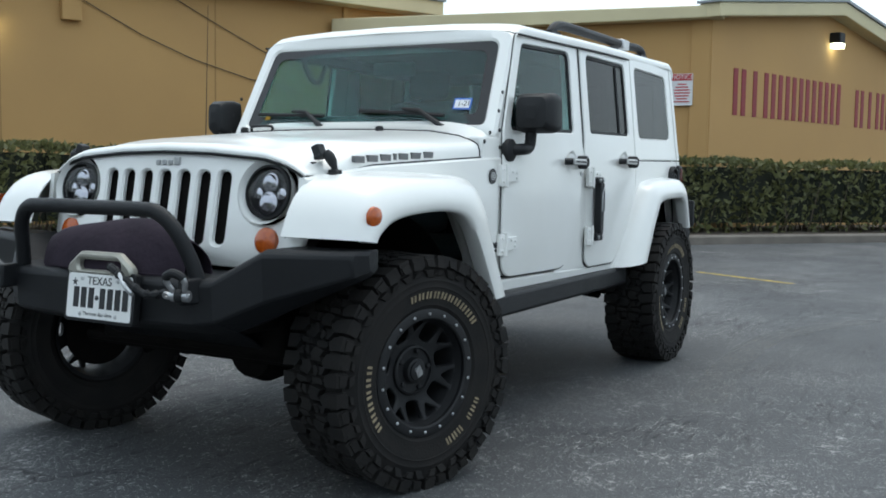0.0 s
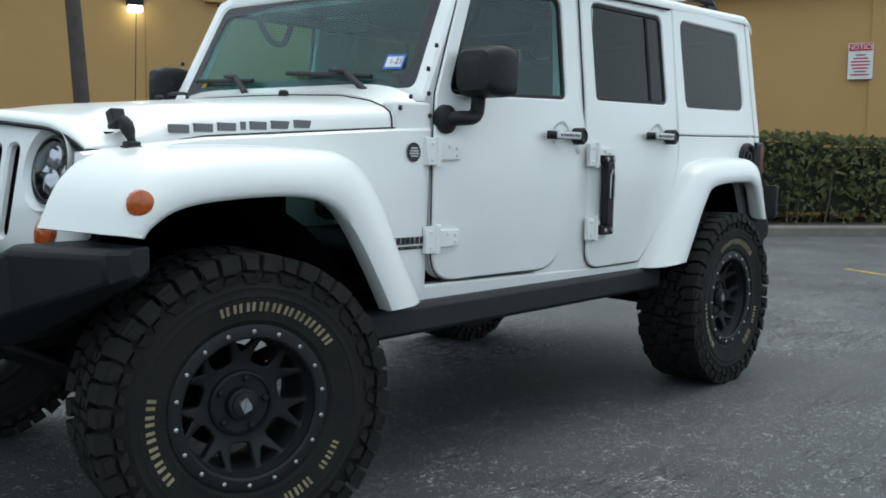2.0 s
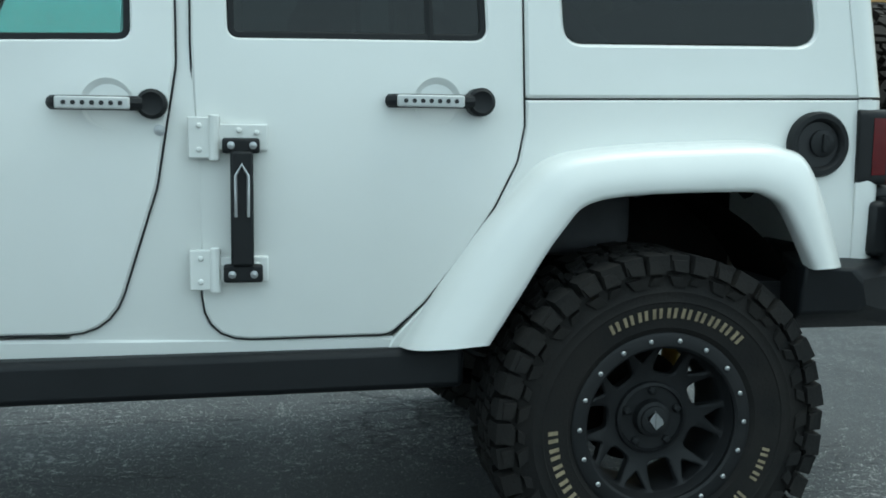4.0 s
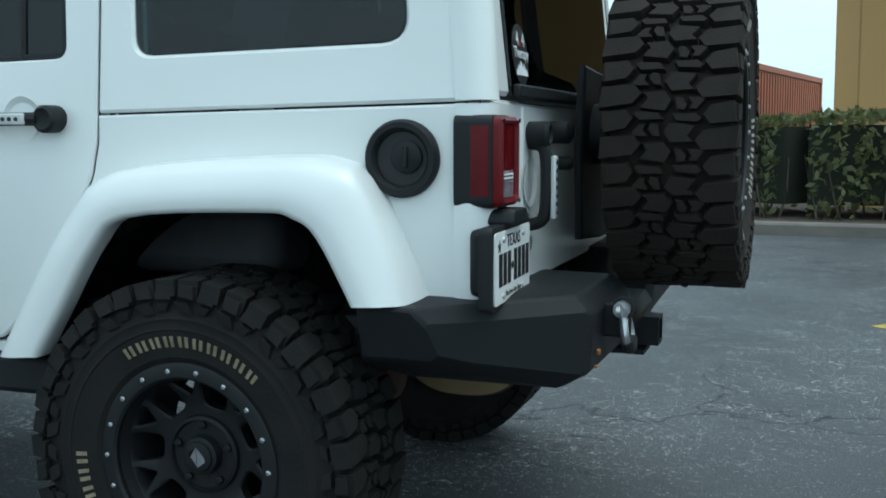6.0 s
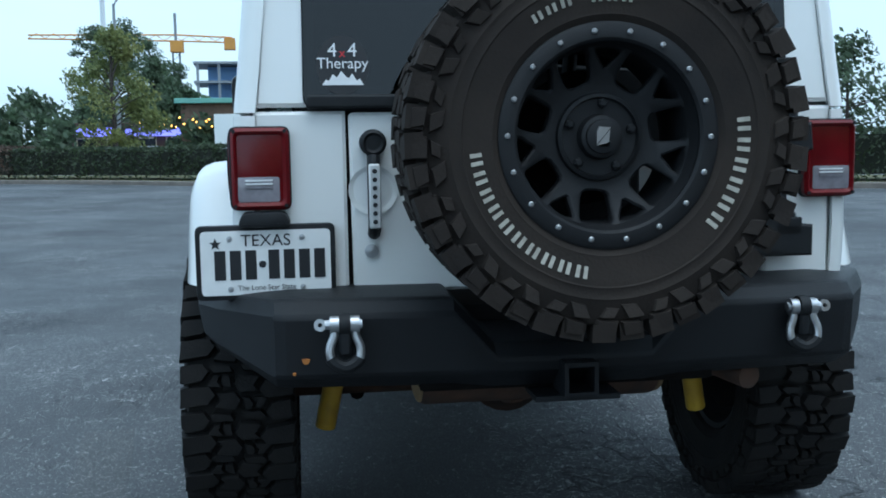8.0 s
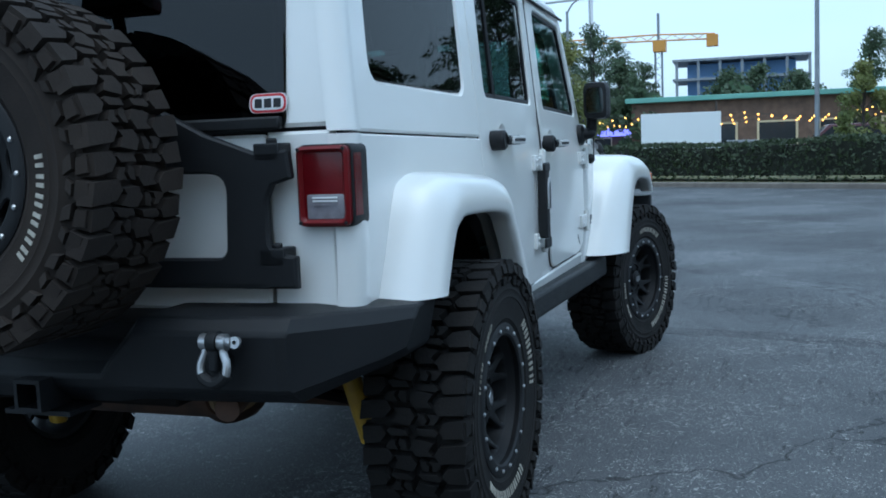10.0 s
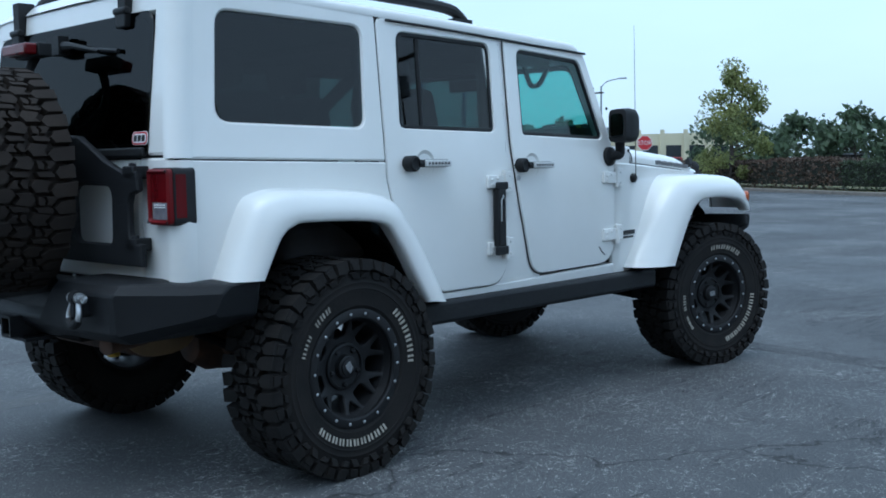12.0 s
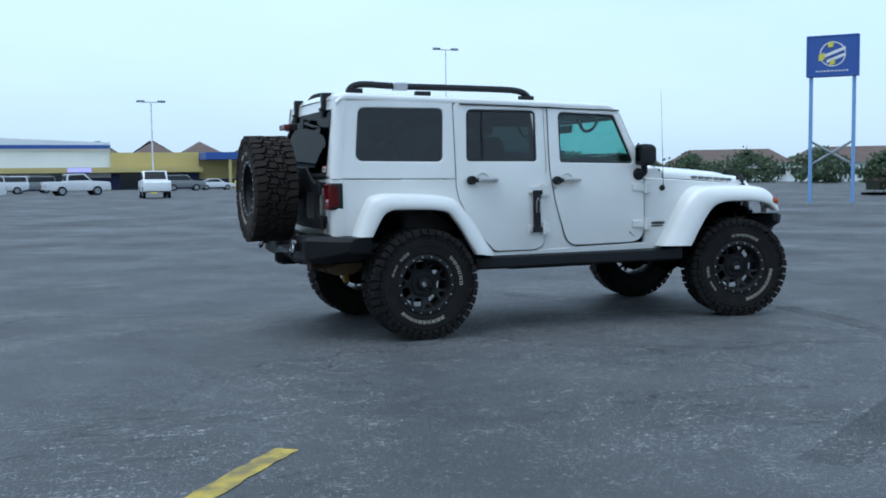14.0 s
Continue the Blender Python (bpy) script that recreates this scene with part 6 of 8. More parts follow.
# site materials --------------------------------------------------------------------
KERB = surface("worn_concrete_kerb", (0.20, 0.175, 0.15), (0.12, 0.105, 0.09), 0.9, 3, 0.6, bump_scale=40)
SOIL = surface("mulch_soil", (0.075, 0.055, 0.04), (0.04, 0.03, 0.022), 0.95, 6, 0.8, bump_scale=30)
LAWN = surface("dry_grass_verge", (0.13, 0.12, 0.045), (0.07, 0.075, 0.03), 0.95, 4, 0.8, bump_scale=40)
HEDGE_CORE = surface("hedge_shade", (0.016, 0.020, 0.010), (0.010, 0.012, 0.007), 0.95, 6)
HEDGE_LEAF = leafy("hedge_leaf", (0.15, 0.15, 0.055), (0.07, 0.08, 0.03), 0.35)
HEDGE_LEAF_B = leafy("dark_hedge_leaf", (0.055, 0.075, 0.032), (0.028, 0.042, 0.02), 0.3)
TWIG = surface("bare_twig", (0.14, 0.11, 0.075), (0.07, 0.055, 0.04), 0.9, 9)
BARK = surface("bark", (0.075, 0.06, 0.05), (0.035, 0.028, 0.024), 0.95, 6, 0.8, bump_scale=25)
LEAF_A = leafy("yellow_green_leaf", (0.26, 0.26, 0.085), (0.14, 0.18, 0.065))
LEAF_B = leafy("dark_green_leaf", (0.115, 0.155, 0.085), (0.065, 0.095, 0.055))
STUCCO = surface("ochre_painted_wall", (0.50, 0.30, 0.115), (0.44, 0.26, 0.10), 0.85, 0.5, 0.35, bump_scale=25)
FASCIA = surface("cream_fascia", (0.66, 0.58, 0.36), (0.58, 0.50, 0.31), 0.7, 1.2, 0.1)
MAROON = surface("maroon_sign_paint", (0.26, 0.022, 0.03), (0.21, 0.018, 0.025), 0.6, 3)
GREY_METAL = surface("galvanised_pole", (0.30, 0.32, 0.34), (0.22, 0.24, 0.26), 0.5, 4, 0.1, metal=0.4)
WOOD_POLE = surface("weathered_pole", (0.085, 0.07, 0.06), (0.05, 0.042, 0.036), 0.9, 5, 0.5)
SIGN_BLUE = surface("sign_blue", (0.035, 0.09, 0.34), (0.03, 0.08, 0.30), 0.5, 2)
POLE_BLUE = surface("pole_blue", (0.20, 0.34, 0.60), (0.17, 0.30, 0.54), 0.5, 2)
SIGN_YELLOW = surface("sign_yellow", (0.70, 0.62, 0.06), None, 0.5, 5)
STORE_WHITE = surface("store_white", (0.78, 0.80, 0.80), (0.70, 0.73, 0.74), 0.7, 0.4)
STORE_YELLOW = surface("store_yellow", (0.55, 0.45, 0.17), (0.48, 0.39, 0.15), 0.7, 0.4)
STORE_NAVY = surface("store_navy", (0.02, 0.03, 0.11), (0.015, 0.02, 0.08), 0.6, 0.5)
CREAM_WALL = surface("cream_wall", (0.60, 0.55, 0.38), (0.52, 0.48, 0.33), 0.8, 0.4)
BROWN_ROOF = surface("brown_roof", (0.14, 0.10, 0.085), (0.10, 0.07, 0.06), 0.9, 0.8)
BRICK_DULL = surface("dull_brown_wall", (0.13, 0.085, 0.06), (0.10, 0.065, 0.05), 0.9, 0.6)
BOARDED = surface("weathered_board_wall", (0.20, 0.135, 0.095), (0.11, 0.075, 0.055), 0.85, 2.5)
CRANE_ORANGE = surface("crane_orange", (0.62, 0.30, 0.05), (0.50, 0.24, 0.05), 0.6, 0.5)
TEAL = surface("teal_roof", (0.22, 0.46, 0.38), (0.16, 0.36, 0.30), 0.7, 0.6)
PANE = surface("dark_pane", (0.03, 0.035, 0.04), None, 0.12, 3)
LINE = surface("worn_yellow_line", (0.46, 0.34, 0.05), (0.20, 0.16, 0.06), 0.8, 9, 0.3, spread=0.25)
BULB = glow("warm_bulb", (1.0, 0.45, 0.07), 4.5)
LAMP_ON = glow("lit_wall_lamp", (0.95, 1.0, 0.75), 7.0)
VIOLET = glow("violet_shop_light", (0.28, 0.26, 0.95), 1.1)


def along(pts, step):
    """Places every step metres along pts, with the way ahead."""
    pts = [Vector((*p, 0)) for p in pts]
    out, left = [], 0.0
    for a, b in zip(pts, pts[1:]):
        d, n = (b - a), (b - a).length
        d.normalize()
        while left < n:
            out.append((a + d * left, d))
            left += step
        left -= n
    return out


def offset_line(pts, d):
    """pts moved to the right of their way by d."""
    out = []
    for i, p in enumerate(pts):
        a, b = Vector(pts[max(i - 1, 0)]), Vector(pts[min(i + 1, len(pts) - 1)])
        t = (b - a).normalized()
        out.append((p[0] + t.y * d, p[1] - t.x * d))
    return out


# kerbs and planted strips: the car park lies to the left of each line's way
KERB_BACK = [(-22, 9.5), (-12.6, 0.6), (-10.2, -1.5), (-8.4, -3.0), (-7.0, -6.1), (-5.4, -8.3), (-3.8, -8.95), (-2.2, -9.0), (-0.7, -9.15), (0.7, -10.3), (2.1, -11.9), (3.9, -13.0), (6.3, -14.5), (10.0, -16.1), (14.2, -16.9)]
KERB_AHEAD = [(14.2, -16.9), (17.0, -15.4), (19.5, -11.0), (21.6, -6.6), (23.7, -3.4), (26.6, 0.3), (29.4, 3.6), (33.4, 7.6), (37.0, 12.4), (42, 19), (47, 25), (56, 31), (66, 37)]
ISLAND = [(38.5, 33.5), (44, 33.0), (50, 34.5)]


def kerb(pts, name):
    rows = []
    ins, outs = pts, offset_line(pts, 0.16)
    for a, b in zip(ins, outs):
        c = (a[0] + (b[0] - a[0]) * 0.12, a[1] + (b[1] - a[1]) * 0.12)
        rows.append([Vector((*a, 0.0)), Vector((*a, 0.115)), Vector((*c, 0.14)), Vector((*b, 0.145)), Vector((*b, 0.0))])
    tagged(part(name, sheet(rows), KERB, None, smooth=0), "worn concrete kerb stained with soil", "kerb", kind="structure")


def bed(pts, width, name, mat, label):
    a, b = offset_line(pts, 0.15), offset_line(pts, width)
    rows = [[Vector((*p, 0.12)), Vector(((p[0] + q[0]) / 2, (p[1] + q[1]) / 2, 0.16)), Vector((*q, 0.12))] for p, q in zip(a, b)]
    tagged(part(name, sheet(rows), mat, None, smooth=0), label, "ground", kind="structure")


kerb(KERB_BACK, "kerb_1")
kerb(KERB_AHEAD, "kerb_2")
bed(KERB_BACK, 3.2, "planting_bed_1", SOIL, "bare mulch bed behind the kerb")
bed(KERB_AHEAD, 6.0, "planting_bed_2", LAWN, "dry grass verge behind the kerb")


def hedge(name, pts, off, wide, tall, density, leaf, mat, seed, label, gaps=(), twigs=True):
    """A clipped hedge along pts: near-black core for the shade inside, bare stems low down and a skin of single leaves.
    """
    rnd = random.Random(seed)
    line = along(offset_line(pts, off), 0.5)
    root = thing(name, label, "hedge")
    core, skin, stems = bmesh.new(), [], bmesh.new()
    faces = []
    for i, (p, d) in enumerate(line):
        if any(a <= i * 0.5 <= b for a, b in gaps):
            continue
        side = Vector((d.y, -d.x, 0))
        h = tall * (1 + 0.035 * math.sin(i * 0.37 + seed) + 0.02 * math.sin(i * 1.3))
        w = wide * (1 + 0.06 * math.sin(i * 0.53 + 2 * seed))
        m = Matrix((d, side, Vector((0, 0, 1)))).transposed().to_4x4()
        m.translation = p
        # near-black box stands in for the shade between the leaves
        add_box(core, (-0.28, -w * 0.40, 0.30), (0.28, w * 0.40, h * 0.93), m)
        if twigs:
            for _ in range(5):
                a = p + d * rnd.uniform(-0.25, 0.25) + side * rnd.uniform(-w * 0.45, w * 0.1)
                b = a + Vector((rnd.uniform(-0.25, 0.25), rnd.uniform(-0.25, 0.25), rnd.uniform(0.5, 1.1)))
                add_tube(stems, [a, (a + b) / 2 + side * rnd.uniform(-0.08, 0.08), b], [0.016, 0.011, 0.005], 4, False)
        n = int(0.5 * (w * 0.9 + 2.0 * h) * density)
        for _ in range(n):
            u = rnd.random() * (w + 2 * h)
            if u < h:
                q = Vector((0, -w / 2, u))
                if u < h * 0.42 and rnd.random() > 0.25 + u / h * 1.5:
                    continue
            elif u < h + w:
                q = Vector((0, u - h - w / 2, h))
            else:
                if rnd.random() < 0.6:
                    continue
                q = Vector((0, w / 2, u - h - w))
            q.x = rnd.uniform(-0.27, 0.27)
            bulge = 0.10 * math.sin(3.1 * (i * 0.5 + q.x) + 4 * q.z + seed) + rnd.gauss(0, 0.05)
            c = p + d * q.x + side * (q.y * (1 + bulge * 0.6)) + Vector((0, 0, max(0.05, q.z * (1 + bulge * 0.10) + rnd.gauss(0, 0.025) + 0.02)))
            a = Vector((rnd.gauss(0, 1), rnd.gauss(0, 1), rnd.gauss(0, 0.8))).normalized()
            b = a.orthogonal().normalized()
            b = (Matrix.Rotation(rnd.uniform(0, 6.3), 3, a) @ b)
            k = leaf * rnd.uniform(0.6, 1.3)
            s0 = len(skin)
            e = a.cross(b)
            skin += [c - b * k, c + e * k * 0.5, c + b * k, c - e * k * 0.5]
            faces.append((s0, s0 + 1, s0 + 2, s0 + 3))
    part("hedge_shade_core", core, HEDGE_CORE, root, smooth=0)
    if twigs:
        part("twiggery", stems, TWIG, root, "bare brown stems", smooth=0)
    else:
        stems.free()
    me = bpy.data.meshes.new("leaves")
    me.from_pydata(skin, [], faces)
    me.materials.append(mat)
    ob = new("leaves", me)
    ob.parent = root
    ob["kind"] = "stuff"
    return root


hedge("hedge", KERB_BACK[:12], 1.25, 1.1, 1.34, 300, 0.062, HEDGE_LEAF, 1, "clipped olive-green hedge with bare stems along the kerb")
hedge("hedge", KERB_BACK[11:], 1.30, 1.2, 1.48, 200, 0.060, HEDGE_LEAF_B, 2, "dense dark green clipped hedge behind the kerb", gaps=((6.6, 7.7),), twigs=False)
hedge("hedge", KERB_AHEAD[0:4], 1.6, 1.4, 1.3, 150, 0.07, HEDGE_LEAF_B, 3, "dark green hedge broken into rounded clumps", gaps=((3.4, 4.4), (9.0, 10.2)), twigs=False)
hedge("hedge", KERB_AHEAD[3:9], 1.6, 1.6, 1.22, 150, 0.07, HEDGE_LEAF_B, 4, "long dark green clipped hedge behind the kerb", twigs=False)
hedge("hedge", KERB_AHEAD[8:], 1.6, 1.6, 1.35, 110, 0.08, surface("russet_hedge_leaf", (0.085, 0.05, 0.03), (0.045, 0.03, 0.02), 0.7, 0.8, island=0.4), 5, "russet brown clipped hedge beside the sign", twigs=False)

# painted lines
LINES = [([(-2.75, -4.75), (-1.72, -3.55)], 0.12), ([(-5.58, -0.40), (-4.95, 0.78)], 0.09), ([(0.92, -4.60), (0.05, -5.46)], 0.11), ([(12.96, -4.76), (16.5, -6.68)], 0.11)]
for k, (pts, w) in enumerate(LINES):
    a, b = Vector((*pts[0], 0)), Vector((*pts[1], 0))
    d = (b - a).normalized()
    q = Vector((-d.y, d.x, 0)) * w / 2
    rows, n = [], 24
    rnd = random.Random(k)
    for i in range(n + 1):
        c = a + (b - a) * i / n
        rows.append([c + q * rnd.uniform(0.8, 1.1) + Vector((0, 0, 0.004)), c - q * rnd.uniform(0.8, 1.1) + Vector((0, 0, 0.004))])
    tagged(part("parking_line_%d" % (k + 1), sheet(rows), LINE, None, smooth=0), "worn yellow parking line on the asphalt", "line", kind="structure")

# ochre buildings ----------------------------------------------------------------------


def wall_map(a, b):
    """place(u, v, out) on the upright plane from a to b, facing left of its way."""
    a, b = Vector((*a, 0)), Vector((*b, 0))
    d = (b - a).normalized()
    n = Vector((-d.y, d.x, 0))
    return (lambda u, v, o: a + d * u + Vector((0, 0, v)) + n * o), (b - a).length, d, n


GROW = 0.95


tyre_shop = thing("shop_building", "ochre painted block shop with cream gabled fascia and maroon sign letters", "building")
CORNER, LEFT_END, RIGHT = (-12.241, -2.066), (-11.529, -9.428), (-17.385, -0.607)
zz = lambda z: 1.040 + (z - 1.367) * GROW
pm, length, d_side, n_side = wall_map(CORNER, LEFT_END)
PM_FROM_CORNER = n_side.x >= 0
if not PM_FROM_CORNER:
    pm, length, d_side, n_side = wall_map(LEFT_END, CORNER)
part("side_wall", prism([(0, 0), (length, 0), (length, zz(4.42)), (0, zz(4.42))], pm, 0.25), STUCCO, tyre_shop, smooth=0)
part("side_fascia", prism([(-0.2, zz(4.36)), (length + 0.25, zz(4.36)), (length + 0.25, zz(4.70)), (-0.2, zz(4.58))], lambda u, v, o: pm(u, v, o + 0.30), 0.40), FASCIA, tyre_shop, smooth=0, bevel=0.02)
rv = Vector(RIGHT) - Vector(CORNER)
rv = Vector(CORNER) + rv.normalized() * 13.0
fm, flen, d_f, n_f = wall_map(CORNER, rv)
if n_f.y < 0:
    base_fm = fm
    fm = lambda u, v, o: base_fm(u, v, -o)
G = GROW
gable = [(0, 0), (12.9, 0), (12.9, zz(3.7)), (5.08 * G, zz(5.05)), (0, zz(4.40))]
part("front_wall", prism(gable, fm, 0.25), STUCCO, tyre_shop, smooth=0)
part("rake_fascia", prism([(-0.3, zz(4.36)), (5.0 * G, zz(4.98)), (13.0, zz(3.62)), (13.0, zz(3.98)), (5.0 * G, zz(5.27)), (-0.3, zz(4.62))], lambda u, v, o: fm(u, v, o + 0.32), 0.42), FASCIA, tyre_shop, smooth=0, bevel=0.02)
part("roof_edge", prism([(-0.35, zz(4.62)), (5.0 * G, zz(5.27)), (13.0, zz(3.98)), (13.0, zz(4.03)), (5.0 * G, zz(5.33)), (-0.35, zz(4.67))], lambda u, v, o: fm(u, v, o + 0.36), 0.48), GREY_METAL, tyre_shop, smooth=0)
part("wall_pier", prism([(0.02, 0), (0.36, 0), (0.36, zz(4.38)), (0.02, zz(4.38))], lambda u, v, o: pm(u, v, o + 0.05), 0.05), STUCCO, tyre_shop, smooth=0, bevel=0.01)


def letter_bars(owner, mp, u0, widths, pitch, z0, z1, mat):
    """Plain bars in paint, a pair for each letter of the sign."""
    for k, kind in enumerate(widths):
        u, w, h = u0 + k * pitch, pitch * 0.78, z1 - z0
        t = w * 0.30
        if kind == "n":
            loops = [[(u + w * 0.33, z0), (u + w * 0.66, z0), (u + w * 0.66, z1), (u + w * 0.33, z1)]]
        else:
            loops = [[(u, z0), (u + t * 1.15, z0), (u + t * 1.15, z1), (u, z1)], [(u + w - t * 1.15, z0), (u + w, z0), (u + w, z1), (u + w - t * 1.15, z1)]]
        bm = bmesh.new()
        for loop in loops:
            a = [bm.verts.new(mp(p[0], p[1], 0.012)) for p in loop]
            b = [bm.verts.new(mp(p[0], p[1], 0.0)) for p in loop]
            bm.faces.new(a)
            for i in range(4):
                j = (i + 1) % 4
                bm.faces.new((a[i], b[i], b[j], a[j]))
        bmesh.ops.recalc_face_normals(bm, faces=bm.faces)
        part("letter_bar", bm, mat, owner, smooth=0)


letter_bars(tyre_shop, fm, 0.84 * G, "wnwwwwww", 0.618 * G, zz(2.62), zz(3.53), MAROON)
letter_bars(tyre_shop, fm, 6.47 * G, "wnww", 0.60 * G, zz(2.60), zz(3.47), MAROON)
nm = lambda u, v, o: pm((3.38 - u) * G if PM_FROM_CORNER else length + (u - 3.38) * G, zz(v), o)
notice = tagged(part("notice_sign", prism([(2.66, 2.76), (3.06, 2.76), (3.06, 3.36), (2.66, 3.36)], lambda u, v, o: nm(u, v, o + 0.075), 0.02), WHITE_INK, None, smooth=0), "white and red warning notice on the ochre wall", "sign")
part("notice_head", prism([(2.67, 3.23), (3.05, 3.23), (3.05, 3.35), (2.67, 3.35)], lambda u, v, o: nm(u, v, o + 0.080), 0.004), RED_INK, notice, smooth=0)
tm = frame_m(nm(2.86, 3.29, 0.085), -d_side if (nm(3, 3, 0) - nm(2, 3, 0)).dot(d_side) < 0 else d_side, (0, 0, 1))
text("notice_word", "NOTICE", 0.11, tm, WHITE_INK, notice, 0.001)
for k, w in enumerate((0.16, 0.24, 0.30, 0.30, 0.26, 0.20, 0.30)):
    v = 3.16 - k * 0.055
    part("notice_line", prism([(2.86 - w / 2, v - 0.012), (2.86 + w / 2, v - 0.012), (2.86 + w / 2, v + 0.012), (2.86 - w / 2, v + 0.012)], lambda u, v, o: nm(u, v, o + 0.079), 0.003), RED_INK, notice, smooth=0)


def wall_lamp(m):
    """A hooded floodlight on its bracket, lit."""
    lamp = part("wall_lamp", box((-0.13, 0.0, -0.02), (0.13, 0.24, 0.20), m), SATIN, None, bevel=0.02)
    tagged(lamp, "dark hooded wall floodlight, lit, on an ochre wall", "lamp", "wall lamps")
    part("lamp_lens", box((-0.11, 0.03, -0.12), (0.11, 0.235, -0.022), m), LAMP_ON, lamp, "glowing pale lens", bevel=0.01)
    return lamp


def upright(mp, u, v):
    """A pose on a wall: x along it, y out of it, z up."""
    o = mp(u, v, 0)
    y = (mp(u, v, 1) - o).normalized()
    x = y.cross(Vector((0, 0, 1)))
    m = Matrix((x, y, Vector((0, 0, 1)))).transposed().to_4x4()
    m.translation = o
    return m


wall_lamp(upright(fm, 5.10 * G, zz(4.42)))

long_shop = thing("long_building", "long ochre painted block building with a cream eave", "building")
bm_, blen, d_b, n_b = wall_map((-13.3, -8.9), (-1.60, -14.02))
if n_b.y < 0:
    raw_b = bm_
    bm_ = lambda u, v, o: raw_b(u, v, -o)


def wall_piece(name, u0, u1, v0, v1, out, depth, mat, bevel=0.0):
    return part(name, prism([(u0, v0), (u1, v0), (u1, v1), (u0, v1)], lambda u, v, o: bm_(u, v, o + out), depth), mat, long_shop, smooth=0, bevel=bevel)


part("front_wall", prism([(0, 0), (blen, 0), (blen, 4.55), (0, 4.55)], bm_, 0.25), STUCCO, long_shop, smooth=0)
for u_end in (0, blen - 0.25):
    part("end_wall", prism([(0.25, 0), (9, 0), (9, 4.55), (0.25, 4.55)], lambda u, v, o: bm_(u_end, v, -u) + (bm_(0, 0, 0) - bm_(1, 0, 0)) * o, 0.25), STUCCO, long_shop, smooth=0)
wall_piece("eave_fascia", -0.45, blen + 0.25, 4.50, 4.80, 0.45, 0.6, FASCIA, 0.02)
wall_piece("roof_edge", -0.48, blen + 0.27, 4.80, 4.86, 0.5, 0.6, GREY_METAL)
wall_piece("roof_deck", 0, blen, 4.66, 4.78, 0.0, 9.0, GREY_METAL)
wall_piece("down_pipe", 1.77, 1.88, 0.0, 4.50, 0.09, 0.09, STUCCO, 0.02)
wall_piece("junction_box", 7.28, 7.63, 3.66, 4.06, 0.14, 0.14, STUCCO, 0.02)
JOINT = surface("ochre_joint", (0.36, 0.21, 0.08), None, 0.9, 4)
for u in (4.71, 8.64, 12.4):
    wall_piece("wall_joint", u - 0.012, u + 0.012, 0.0, 4.50, 0.006, 0.006, JOINT)
for pts in (((7.45, 4.20), (7.24, 4.05), (6.17, 3.53), (5.19, 3.17), (4.01, 2.87), (2.9, 2.70)), ((6.1, 4.50), (5.49, 4.24), (4.61, 3.83), (3.64, 3.40), (2.5, 3.05))):
    part("slack_cable", tube([bm_(u, v, 0.03) for u, v in pts], 0.009, 5), WOOD_POLE, long_shop)
wall_lamp(upright(bm_, 8.83, 3.52))
pole = bmesh.new()
add_tube(pole, [(-3.75, -11.4, 0), (-3.55, -11.45, 3.0), (-3.30, -11.5, 6.4), (-3.25, -11.5, 7.2)], [0.13, 0.115, 0.10, 0.09], 12)
tagged(part("utility_pole", pole, WOOD_POLE), "weathered leaning wooden pole in the planting bed", "pole")

# far surroundings ---------------------------------------------------------------


def afar(x, y, bearing, dist):
    """The place dist metres off in the given bearing (degrees, 0 along the car)."""
    return (x + dist * math.cos(radians(bearing)), y + dist * math.sin(radians(bearing)))


def leaf_mesh(name, clumps, per, leaf, mat, owner, seed, flat=0.8):
    """Single leaves scattered round clump centres (x, y, z, radius)."""
    rnd = random.Random(seed)
    vs, fs = [], []
    for cx, cy, cz, r in clumps:
        for _ in range(per):
            q = Vector((rnd.gauss(0, 1), rnd.gauss(0, 1), rnd.gauss(0, 1)))
            q = q.normalized() * r * rnd.random() ** 0.45
            c = Vector((cx + q.x, cy + q.y, cz + q.z * flat))
            a = Vector((rnd.gauss(0, 1), rnd.gauss(0, 1), rnd.gauss(0, 1))).normalized()
            b = a.orthogonal().normalized()
            e = a.cross(b)
            k = leaf * rnd.uniform(0.6, 1.3)
            n = len(vs)
            vs += [c - b * k, c + e * k * 0.55, c + b * k, c - e * k * 0.55]
            fs.append((n, n + 1, n + 2, n + 3))
    me = bpy.data.meshes.new(name)
    me.from_pydata(vs, [], fs)
    me.materials.append(mat)
    ob = new(name, me)
    ob.parent = owner
    ob["kind"] = "stuff"
    return ob


